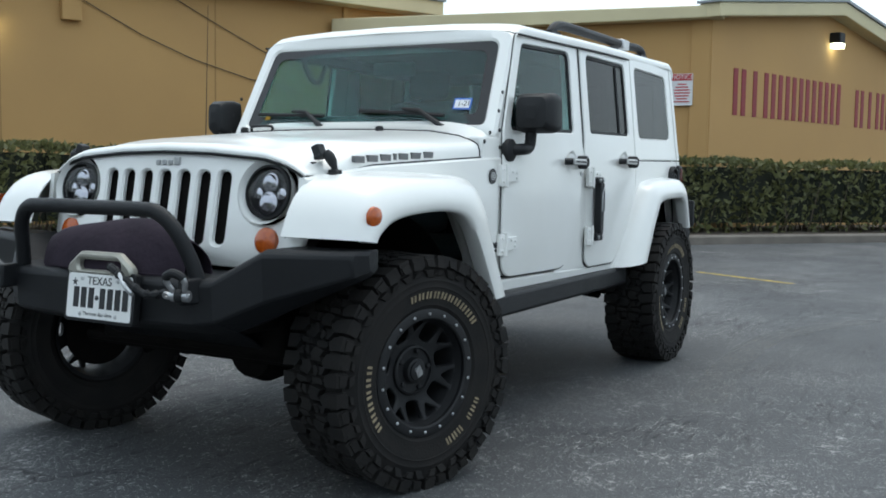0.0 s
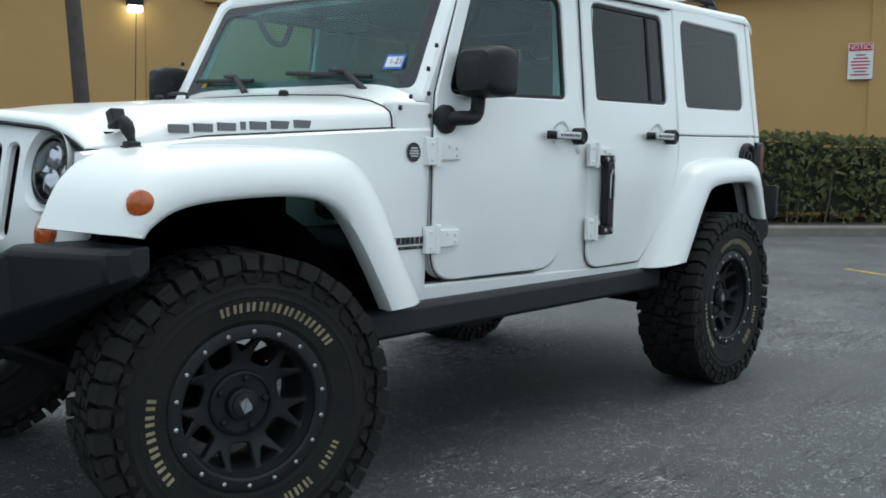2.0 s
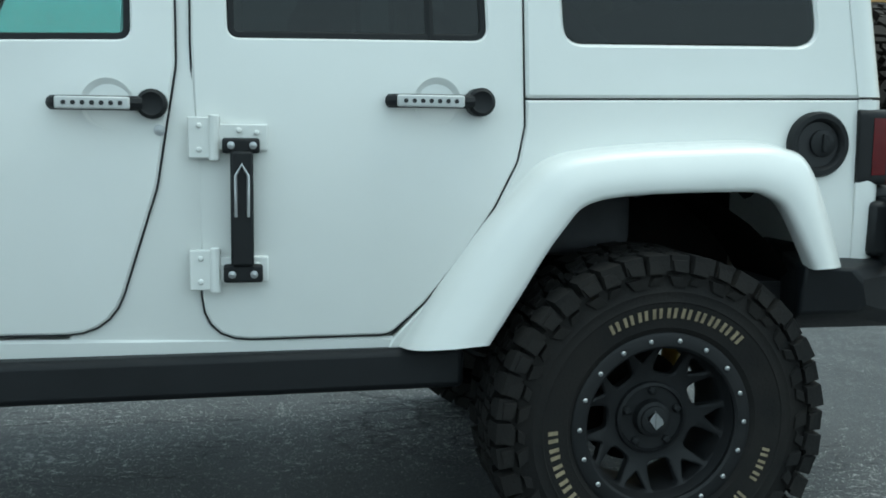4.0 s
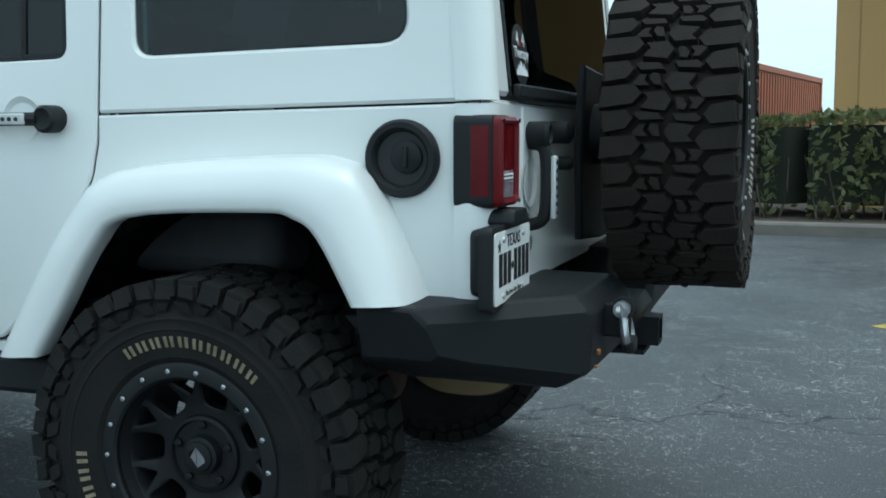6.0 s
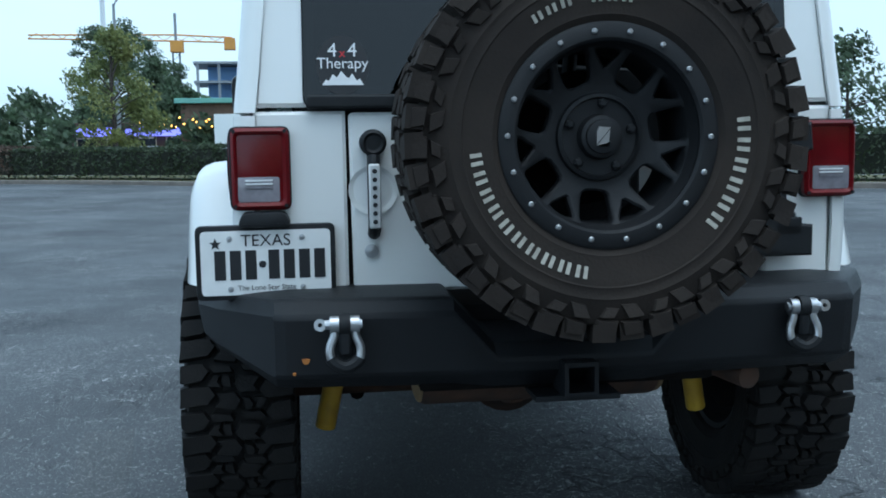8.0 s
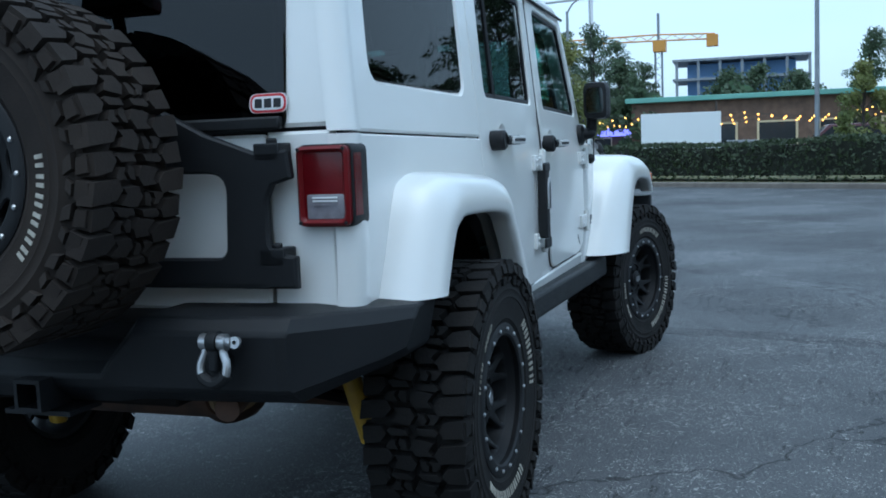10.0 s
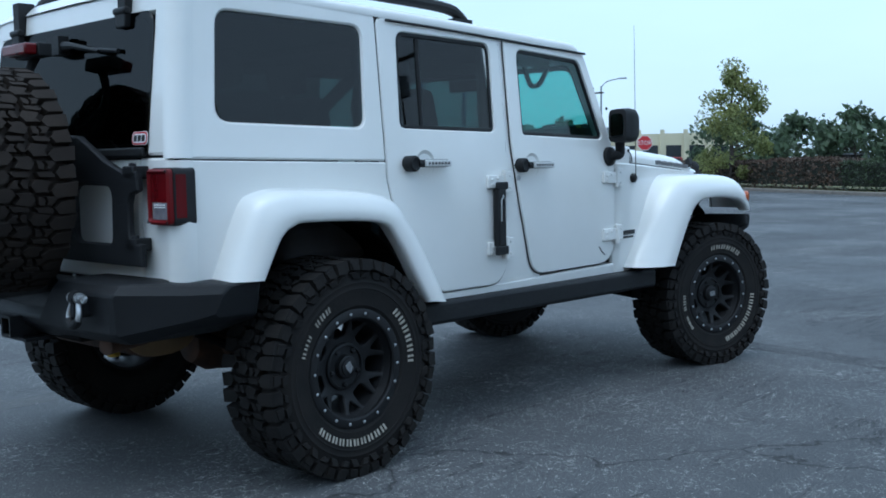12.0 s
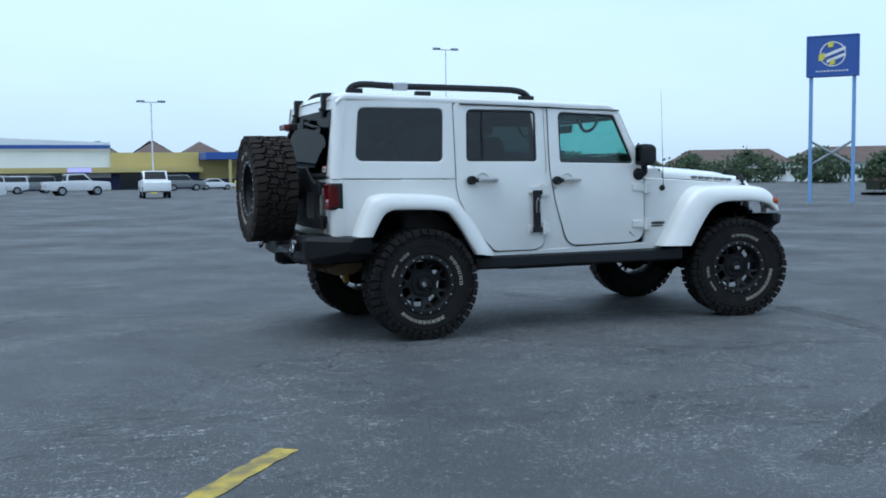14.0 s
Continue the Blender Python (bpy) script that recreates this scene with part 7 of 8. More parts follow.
def broadleaf(x, y, tall, wide, mat, seed, label, per=90, leaf=0.10, clear=0.18):
    """A young broad-leaved tree: tapered trunk, limbs and a ragged crown."""
    rnd = random.Random(seed)
    root = thing("tree", label, "tree", "trees round the car park")
    bm = bmesh.new()
    add_tube(bm, [(x, y, 0), (x + 0.05, y, tall * 0.3), (x, y + 0.06, tall * 0.65), (x, y, tall * 0.92)], [tall * 0.022, tall * 0.018, tall * 0.010, tall * 0.003], 8)
    clumps = []
    for i in range(30):
        f = clear + (1 - clear) * (i + rnd.random()) / 30
        a = rnd.uniform(0, 6.283)
        spread = wide * 0.5 * (math.sin(math.pi * min(1, 0.18 + 0.86 * (f - clear) / (1 - clear))) ** 0.8) * rnd.uniform(0.45, 1.0)
        p = Vector((x + spread * math.cos(a), y + spread * math.sin(a), tall * f + rnd.uniform(-0.1, 0.2)))
        add_tube(bm, [(x, y, tall * f * 0.82), (Vector((x, y, tall * f * 0.86)) * 0.5 + p * 0.5), p], [tall * 0.006, tall * 0.004, tall * 0.0015], 5, False)
        clumps.append((p.x, p.y, p.z, wide * rnd.uniform(0.10, 0.19)))
    clumps.append((x, y, tall * 0.97, wide * 0.08))
    part("trunk", bm, BARK, root, smooth=60)
    leaf_mesh("crown", clumps, per, leaf, mat, root, seed)
    return root


def pine(x, y, tall, seed, label, bare=0.45, wide=0.26, girth=0.014):
    """A tall pine: bare trunk and flat irregular tufts on short limbs."""
    rnd = random.Random(seed)
    root = thing("pine_tree", label, "tree", "pines behind the street")
    bm = bmesh.new()
    lean = rnd.uniform(-0.02, 0.02) * tall
    add_tube(bm, [(x, y, 0), (x + lean * 0.4, y, tall * 0.5), (x + lean, y, tall * 0.98)], [tall * girth, tall * girth * 0.75, tall * 0.003], 8)
    clumps = []
    for i in range(38):
        f = bare + (0.98 - bare) * (i + rnd.random()) / 38
        a = rnd.uniform(0, 6.283)
        r = tall * wide * (1.05 - f) ** 0.5 * rnd.uniform(0.35, 1.0)
        p = Vector((x + lean * f + r * math.cos(a), y + r * math.sin(a), tall * f + rnd.uniform(-0.02, 0.05) * tall))
        add_tube(bm, [(x + lean * f, y, tall * f * 0.97), p], [tall * 0.005, tall * 0.0015], 5, False)
        clumps.append((p.x, p.y, p.z, tall * rnd.uniform(0.05, 0.10)))
    part("trunk", bm, BARK, root, smooth=60)
    leaf_mesh("crown", clumps, 170, tall * 0.010, LEAF_B, root, seed, 0.6)
    return root


broadleaf(43.2, 19.3, 5.7, 4.3, LEAF_A, 1, "young yellow-green tree behind the clipped hedge", 260, 0.085, 0.12)
broadleaf(41.0, 8.5, 6.1, 4.2, LEAF_A, 2, "young yellow-green tree beside the white board", 260, 0.085, 0.12)
broadleaf(27.5, -10.5, 4.2, 2.8, LEAF_A, 3, "small green tree in the verge", 90, 0.09)
for k, (bear, dist, tall, wide) in enumerate(((20, 68, 4.2, 7), (17.5, 72, 4.6, 8), (23, 74, 4.2, 7), (26, 80, 5, 7), (14.5, 66, 4.0, 7), (10, 60, 4.2, 6), (5, 62, 4.4, 6), (35.5, 95, 5.2, 5), (37.5, 96, 4.6, 5))):
    px, py = afar(-2.75, -3.2, bear, dist)
    broadleaf(px, py, tall, wide, LEAF_B, 20 + k, "dark green street tree with a low crown", 70, 0.24, 0.06)
for k, (bear, dist, tall) in enumerate(((12.0, 82, 10.8), (13.6, 88, 11.0), (10.6, 90, 10.4), (9.2, 95, 9.0))):
    px, py = afar(-2.75, -3.2, bear, dist)
    pine(px, py, tall, 40 + k, "dark pine in a group behind the street", 0.30, 0.24)
for k, (bear, dist, tall, bare, wide, girth) in enumerate(((-9.7, 52, 15, 0.30, 0.26, 0.008), (-10.95, 50, 15, 0.27, 0.34, 0.014), (-13.6, 56, 13, 0.30, 0.26, 0.010), (-15.4, 62, 12, 0.24, 0.26, 0.012), (-17.2, 60, 13, 0.30, 0.26, 0.012), (-20, 66, 13, 0.36, 0.22, 0.014), (-23, 70, 13, 0.36, 0.22, 0.014),
                                                        (-6.7, 68, 7.6, 0.42, 0.26, 0.012), (-8.6, 72, 6.8, 0.40, 0.28, 0.012), (-12.1, 66, 6.6, 0.35, 0.30, 0.012), (-14.6, 70, 7.4, 0.30, 0.30, 0.012), (-4.2, 60, 7.2, 0.25, 0.20, 0.012), (-17.6, 74, 8.0, 0.25, 0.30, 0.012))):
    px, py = afar(-3.2, -0.7, bear, dist)
    pine(px, py, tall, 60 + k, "tall pine with a bare trunk behind the restaurant", bare, wide, girth)
for k, (bear, dist, tall, wide) in enumerate(((-4.6, 38, 3.6, 2.0), (-6.2, 44, 2.0, 2.6), (-8.0, 46, 1.9, 2.4), (-7.2, 50, 2.2, 2.6), (-11.6, 46, 1.8, 2.8), (-15.0, 46, 1.9, 3.0))):
    px, py = afar(-3.2, -0.7, bear, dist)
    broadleaf(px, py, tall, wide, LEAF_A, 140 + k, "low yellow-green shrub before the restaurant", 90, 0.10, 0.04)
for k, (x0, y0, bear, dist, tall, wide) in enumerate(((-2.4, 2.2, -63.5, 34, 3.7, 3.6), (-2.4, 2.2, -66.5, 40, 3.6, 3.0), (-2.4, 2.2, -70, 44, 3.5, 5), (-3.0, 1.3, -49, 46, 4.6, 6), (-3.0, 1.3, -44, 60, 4.5, 7), (-3.0, 1.3, -36, 60, 6.0, 7), (-3.0, 1.3, -30, 62, 6.5, 8))):
    px, py = afar(x0, y0, bear, dist)
    broadleaf(px, py, tall, wide, LEAF_B, 80 + k, "dark green tree behind the boundary hedge", 90, 0.18, 0.1)


def block_house(name, label, x, y, turn, size, wall_mat, roof_mat, bays, sill, head, category="building", flat=True):
    """A low building: walls, roof edge and one pane in a frame for each bay of its front (-y of its own)."""
    root = thing(name, label, category)
    m = pose(x, y, 0, 0, 0, turn)
    L, D, H = size
    part("wall", box((-L / 2, 0, 0), (L / 2, D, H), m), wall_mat, root, smooth=0)
    if flat:
        part("roof_edge", box((-L / 2 - 0.3, -0.4, H), (L / 2 + 0.3, D + 0.3, H + 0.28), m), roof_mat, root, smooth=0, bevel=0.03)
    else:
        bm = bmesh.new()
        v = [bm.verts.new(m @ Vector(p)) for p in ((-L / 2 - .4, -.5, H), (L / 2 + .4, -.5, H), (L / 2 + .4, D + .5, H), (-L / 2 - .4, D + .5, H), (-L / 2 + D * .4, D / 2, H + D * .28), (L / 2 - D * .4, D / 2, H + D * .28))]
        for f in ((0, 1, 5, 4), (1, 2, 5), (2, 3, 4, 5), (3, 0, 4), (3, 2, 1, 0)):
            bm.faces.new([v[i] for i in f])
        bmesh.ops.recalc_face_normals(bm, faces=bm.faces)
        part("roof", bm, roof_mat, root, smooth=0)
    step = L / bays
    for k in range(bays):
        u = -L / 2 + (k + 0.5) * step
        fr = part("window_frame", box((u - step * 0.34, -0.06, sill), (u + step * 0.34, 0.02, head), m), FASCIA, root, smooth=0)
        part("window_pane", box((u - step * 0.30, -0.075, sill + 0.1), (u + step * 0.30, -0.062, head - 0.1), m), PANE, fr, smooth=0)
    return root


# restaurant across the verge, with strings of bulbs
rx, ry = 56.0, -2.0
block_house("restaurant", "brown restaurant with a teal roof edge and warm string lights", rx, ry, -88, (19, 9, 3.75), BOARDED, TEAL, 6, 0.9, 2.5)
rm = pose(rx, ry, 0, 0, 0, -88)
block_house("patio_wing", "low dull brown wing beside the restaurant patio", 61.5, -20.5, -88, (17, 6, 2.7), BRICK_DULL, BROWN_ROOF, 5, 0.8, 2.0)
rnd = random.Random(11)
for row in range(3):
    y0 = -1.0 - row * 2.6
    wire = [rm @ Vector((-11 + 26 * k / 40, y0, 2.75 - 0.32 * abs(math.sin((k + 3 * row) * math.pi / (7 + row))) + 0.05 * row)) for k in range(41)]
    sl = thing("string_lights", "drooping string of warm glowing bulbs", "lights", "string lights at the restaurant")
    part("wire", tube(wire, 0.012, 4), WOOD_POLE, sl)
    bulbs = bmesh.new()
    for p in wire:
        bmesh.ops.create_icosphere(bulbs, subdivisions=1, radius=0.05, matrix=Matrix.Translation(p - Vector((0, 0, 0.06))))
    part("bulbs", bulbs, BULB, sl, "warm glowing bulbs")["kind"] = "stuff"
for u in (-11, -4.5, 2, 8.5, 15):
    p = rm @ Vector((u, -7.4, 0))
    tagged(part("lamp_post", tube([p, p + Vector((0, 0, 3.4))], 0.05, 6), WOOD_POLE), "slim dark post for the string lights", "post", "posts for string lights")

# round-headed red sign, leaning pole, street poles
sx, sy = afar(-3.177, -0.633, -9.0, 48)


def disc_sign(x, y, z, r, face_to, label, sides=8):
    root = thing("stop_sign", label, "sign")
    part("post", tube([(x, y, 0), (x, y, z + r)], 0.03, 8), GREY_METAL, root)
    d = Vector((face_to[0] - x, face_to[1] - y, 0)).normalized()
    m = frame_m((x + d.x * 0.05, y + d.y * 0.05, z), Vector((-d.y, d.x, 0)), (0, 0, 1))
    loop = lambda k: [Vector((k * math.cos((i + 0.5) * 2 * math.pi / sides), k * math.sin((i + 0.5) * 2 * math.pi / sides))) for i in range(sides)]
    part("sign_border", prism(loop(r), lambda u, v, o: m @ Vector((u, v, o)), 0.01), WHITE_INK, root, smooth=0)
    part("sign_plate", prism(loop(r * 0.93), lambda u, v, o: m @ Vector((u, v, o + 0.004)), 0.003), RED_INK, root, smooth=0)
    text("sign_word", "STOP", r * 0.72, m @ Matrix.Translation((0, 0, 0.008)), WHITE_INK, root, 0.002)
    return root


noentry = thing("entry_sign", "white square sign with a red disc over a white lower board", "sign")
part("post", tube([(sx, sy, 0), (sx, sy, 3.15)], 0.04, 8), GREY_METAL, noentry)
ed = Vector((-3.2 - sx, -0.6 - sy, 0)).normalized()
em = frame_m((sx + ed.x * 0.06, sy + ed.y * 0.06, 2.47), Vector((-ed.y, ed.x, 0)), (0, 0, 1))
part("sign_plate", box((-0.38, -0.38, -0.01), (0.38, 0.38, 0.004), em), WHITE_INK, noentry, bevel=0.004)
part("red_disc", lathe([(0.34, 0.004), (0.34, 0.010), (0.0, 0.010)], em, 32), RED_INK, noentry, smooth=0)
part("white_bar", box((-0.25, -0.055, 0.0105), (0.25, 0.055, 0.016), em), WHITE_INK, noentry)
part("lower_board", box((-0.31, -1.05, -0.01), (0.31, -0.45, 0.004), em), STORE_WHITE, noentry)
part("street_sign", box((-0.30, 0.44, -0.01), (0.30, 0.62, 0.004), em), TEAL, noentry)
disc_sign(*afar(-4.2, -5.5, 31.8, 84), 3.0, 0.62, (-4, -5.5), "red stop sign on a grey post at the exit")
for x0, y0, bear, dist, tall, top in ((-3.2, -0.7, -10.1, 42, 4.0, 0.22), (-3.2, -0.7, -14.0, 44, 4.2, 0.1)):
    px, py = afar(x0, y0, bear, dist)
    tagged(part("white_pole", tube([(px, py, 0), (px + 0.05, py - top, tall)], [0.10, 0.09], 10), STORE_WHITE), "pale thick pole at the edge of the verge", "pole", "pale poles")
for x0, y0, bear, dist, tall in ((-3.2, -0.7, -2.3, 38, 9.5), (-3.2, -0.7, -16.0, 40, 9.0), (-3.0, 1.3, -42.3, 34, 9.5), (-4.2, -5.5, 34.6, 86, 7.6)):
    px, py = afar(x0, y0, bear, dist)
    up = thing("utility_pole", "weathered wooden utility pole beside the street", "pole", "utility poles")
    part("pole", tube([(px, py, 0), (px + 0.05, py, tall)], [0.16 if dist != 38 else 0.09, 0.11 if dist != 38 else 0.07], 10), WOOD_POLE if dist != 38 else GREY_METAL, up)
    part("cross_arm", box((px - 0.06, py - 1.1, tall - 0.55), (px + 0.06, py + 1.1, tall - 0.43)), WOOD_POLE, up)
    if dist < 38:
        part("transformer", lathe([(0.0, 0), (0.20, 0.02), (0.20, 0.75), (0.0, 0.80)], pose(px + 0.35, py, tall - 1.7), 14), GREY_METAL, up)


def street_lamp(x, y, tall, arm_to, label):
    root = thing("street_lamp", label, "lamp", "street lamps")
    d = Vector((arm_to[0], arm_to[1], 0)).normalized()
    b = Vector((x, y, 0))
    part("pole", tube([b, b + Vector((0, 0, tall * 0.93))], [0.11, 0.07], 10), GREY_METAL, root)
    part("arm", tube(curve_pts([b + Vector((0, 0, tall * 0.92)), b + d * 0.5 + Vector((0, 0, tall * 0.975)), b + d * 1.5 + Vector((0, 0, tall))], 5), 0.045, 8), GREY_METAL, root)
    part("lamp_head", box((-0.32, -0.12, -0.05), (0.32, 0.12, 0.06), frame_m(b + d * 1.8 + Vector((0, 0, tall)), d, Vector((-d.y, d.x, 0)))), GREY_METAL, root, bevel=0.03)


def lot_light(x, y, tall):
    root = thing("lot_light", "grey car park light with two square heads", "lamp", "car park lights")
    part("base", lathe([(0.0, 0.75), (0.26, 0.75), (0.28, 0.0)], pose(x, y, 0), 12), SIGN_YELLOW, root, "yellow painted concrete base")
    part("pole", tube([(x, y, 0.7), (x, y, tall)], [0.08, 0.06], 8), STORE_WHITE, root)
    part("cross_arm", box((x - 1.0, y - 0.04, tall - 0.06), (x + 1.0, y + 0.04, tall)), GREY_METAL, root)
    for s in (-1, 1):
        part("lamp_head", box((x + s * 0.95 - 0.36, y - 0.2, tall - 0.05), (x + s * 0.95 + 0.36, y + 0.2, tall + 0.14)), GREY_METAL, root, bevel=0.03)


street_lamp(50.7, 10.0, 9.2, (-0.5, -1), "grey curved-arm street lamp beside the verge")
street_lamp(*afar(-4.2, -5.5, 34.1, 88), 8.4, (0.4, -1), "thin street lamp with a long arm")
lot_light(*afar(-2.7, -8.5, 83.6, 100), 8.6)
lot_light(*afar(-2.7, -8.5, 67.5, 100), 13.6)

# white board on legs at the verge
wb = thing("notice_board", "large blank white board standing on two legs behind the hedge", "board")
m = pose(35.6, 2.5, 0, 0, 0, 14)
part("board", box((-0.05, -1.45, 0.85), (0.05, 1.45, 2.45), m), STORE_WHITE, wb, bevel=0.01)
for v in (-1.3, 1.3):
    part("leg", box((0.06, v - 0.06, 0), (0.14, v + 0.06, 2.3), m), GREY_METAL, wb)

# violet-lit shop front
vs_x, vs_y = afar(-2.75, -3.2, 12.6, 66)
violet = block_house("violet_shop", "low shop with a violet-lit front", vs_x, vs_y, -78, (7, 6, 2.6), BRICK_DULL, BROWN_ROOF, 4, 0.8, 2.0)
part("light_panel", box((-3.2, -0.30, 2.05), (3.2, -0.10, 2.75), pose(vs_x, vs_y, 0, 0, 0, -78)), VIOLET, violet, "glowing violet fascia", smooth=0)


# pylon sign ------------------------------------------------------------------
sign = thing("pylon_sign", "tall blue store sign with round emblem on pale blue posts", "sign")
SX, SY = 26.05, 22.5
SIGN_LIFT = 0.05
sd = Vector((-4.0 - SX, -6.0 - SY, 0)).normalized()
sm = frame_m((SX, SY, 0), Vector((-sd.y, sd.x, 0)), (0, 0, 1))
sp = lambda u, v, o: sm @ Vector((u * 0.76, max(v + SIGN_LIFT, 0) * 0.86 if v < 5.69 else 5.69 * 0.86 + (v - 5.69) * 0.76, o))
part("board", prism(rounded([(-1.22, 5.72, 0.05), (1.22, 5.72, 0.05), (1.22, 7.72, 0.05), (-1.22, 7.72, 0.05)]), lambda u, v, o: sp(u, v, o + 0.16), 0.32), SIGN_BLUE, sign, smooth=0)
part("board_rim", panel(rounded([(-1.25, 5.69, 0.05), (1.25, 5.69, 0.05), (1.25, 7.75, 0.05), (-1.25, 7.75, 0.05)]), [rounded([(-1.17, 5.77, 0.05), (1.17, 5.77, 0.05), (1.17, 7.67, 0.05), (-1.17, 7.67, 0.05)])], lambda u, v, o: sp(u, v, o + 0.18), 0.36, 0.01, 9), SIGN_BLUE, sign, smooth=0)
ring_o = [Vector((0.62 * math.cos(a), 6.80 + 0.62 * math.sin(a))) for a in [k * math.pi / 18 for k in range(36)]]
ring_i = [Vector((0.57 * math.cos(a), 6.80 + 0.57 * math.sin(a))) for a in [k * math.pi / 18 for k in range(36)]]
part("emblem_ring", panel(ring_o, [ring_i], lambda u, v, o: sp(u, v, o + 0.175), 0.01, 0.0, 9), WHITE_INK, sign, smooth=0)
slash = lambda u0, v0, u1, v1, h: [(u0, v0), (u1, v1), (u1, v1 + h), (u0, v0 + h)]
for shape, mt in ((slash(-0.42, 6.62, 0.60, 7.00, 0.16), WHITE_INK), (slash(-0.28, 6.36, 0.56, 6.68, 0.15), WHITE_INK), (slash(-0.66, 6.46, -0.38, 6.56, 0.32), SIGN_YELLOW), (slash(-0.14, 6.22, 0.12, 6.32, 0.28), SIGN_YELLOW), ([(-0.20, 7.12), (0.02, 7.16), (0.04, 7.46), (-0.08, 7.32), (-0.12, 7.48), (-0.18, 7.32), (-0.26, 7.42)], SIGN_YELLOW)):
    part("emblem_shape", prism(shape, lambda u, v, o: sp(u, v, o + 0.185), 0.008), mt, sign, smooth=0)
for k in range(9):
    part("lettering_bar", prism([(-0.78 + k * 0.175, 5.93), (-0.66 + k * 0.175, 5.93), (-0.66 + k * 0.175, 5.99), (-0.78 + k * 0.175, 5.99)], lambda u, v, o: sp(u, v, o + 0.175), 0.008), WHITE_INK, sign, smooth=0)
for s in (-1, 1):
    part("post", prism([(s * 1.02 - 0.09, 0), (s * 1.02 + 0.09, 0), (s * 1.02 + 0.09, 5.72), (s * 1.02 - 0.09, 5.72)], lambda u, v, o: sp(u, v, o + 0.09), 0.18), POLE_BLUE, sign, bevel=0.01)
    part("brace", tube([sp(-s * 0.95, 1.75, 0), sp(s * 0.95, 2.75, 0)], 0.05, 8), GREY_METAL, sign)

# cream arcaded building
cx, cy = afar(-4.2, -5.5, 33.5, 140)
arc = thing("arcade_building", "long cream building with tall bays and a stepped parapet", "building")
am = frame_m((cx, cy, 0), Vector((-math.sin(radians(33.5 + 4)), math.cos(radians(33.5 + 4)), 0)), (0, 0, 1))
ap = lambda u, v, o: am @ Vector((u, v, -o if (am.to_3x3() @ Vector((0, 0, 1))).dot(Vector((cx, cy, 0))) > 0 else o))
part("wall", prism([(-16, 0), (22, 0), (22, 5.0), (-16, 5.6)], ap, 8.0), CREAM_WALL, arc, smooth=0)
for k in range(12):
    u = -14.5 + k * 3.05
    part("bay_window", prism([(u - 1.0, 0.6), (u + 1.0, 0.6), (u + 1.0, 3.9), (u - 1.0, 3.9)], lambda a, b, o: ap(a, b, o + 0.02), 0.05), PANE, arc, smooth=0)
    part("pier", prism([(u + 1.25, 0), (u + 1.8, 0), (u + 1.8, 6.0 - 0.015 * k), (u + 1.25, 6.0 - 0.015 * k)], lambda a, b, o: ap(a, b, o + 0.35), 0.4), CREAM_WALL, arc, smooth=0)
for k in range(4):
    part("roof_unit", prism([(-2 + k * 6.2, 5.2), (0.2 + k * 6.2, 5.2), (0.2 + k * 6.2, 6.5), (-2 + k * 6.2, 6.5)], lambda a, b, o: ap(a, b, o - 3.0), 2.0), GREY_METAL, arc, smooth=0)

# the store across the car park
store = thing("store_building", "wide store with white, yellow and blue canopied sections", "building")
Y0 = 141.0
part("white_wall", box((-44, Y0, 0), (8.4, Y0 + 20, 6.3)), STORE_WHITE, store, smooth=0)
pg = bmesh.new()
pv = [pg.verts.new(p) for p in ((-44, Y0 - 0.4, 5.5), (8.4, Y0 - 0.4, 5.5), (8.4, Y0 - 0.4, 6.6), (-6, Y0 - 0.4, 7.2), (-14, Y0 - 0.4, 9.2), (-44, Y0 - 0.4, 11.5))]
pf = pg.faces.new(pv)
bmesh.ops.recalc_face_normals(pg, faces=pg.faces)
ex = bmesh.ops.extrude_face_region(pg, geom=[pf])
bmesh.ops.translate(pg, vec=(0, 0.35, 0), verts=[g for g in ex["geom"] if isinstance(g, bmesh.types.BMVert)])
bmesh.ops.recalc_face_normals(pg, faces=pg.faces)
part("parapet", pg, STORE_WHITE, store, "white stepped parapet", smooth=0)
part("blue_band", box((-44, Y0 - 0.55, 5.75), (8.4, Y0 - 0.41, 6.25)), SIGN_BLUE, store, smooth=0)
part("blue_trim", tube([(-44, Y0 - 0.5, 11.5), (-14, Y0 - 0.5, 9.2), (-6, Y0 - 0.5, 7.2)], 0.14, 6), SIGN_BLUE, store)
part("emblem", lathe([(0.0, 0.0), (3.0, 0.0), (3.0, 0.2), (0.0, 0.2)], frame_m((-19.5, Y0 - 0.45, 6.6), (-1, 0, 0), (0, 0, 1)), 32), SIGN_BLUE, store, "round blue emblem", smooth=0)
part("emblem_ring", lathe([(2.6, 0.2), (2.6, 0.26), (2.4, 0.26), (2.4, 0.2)], frame_m((-19.5, Y0 - 0.45, 6.6), (-1, 0, 0), (0, 0, 1)), 32), WHITE_INK, store, smooth=0)
part("emblem_slash", prism(slash(-21.8, 6.0, -17.2, 7.4, 0.9), lambda u, v, o: Vector((u, Y0 - 0.72 - o, v)), 0.05), WHITE_INK, store, smooth=0)
part("lower_wall", box((-44, Y0 - 0.2, 0), (8.4, Y0 - 0.01, 1.7)), STORE_NAVY, store, smooth=0)
part("yellow_canopy", box((-44, Y0 - 3.5, 2.4), (20.5, Y0 - 0.1, 3.1)), STORE_YELLOW, store, smooth=0)
part("yellow_wall", box((8.4, Y0, 0), (20.5, Y0 + 18, 5.0)), STORE_YELLOW, store, smooth=0)
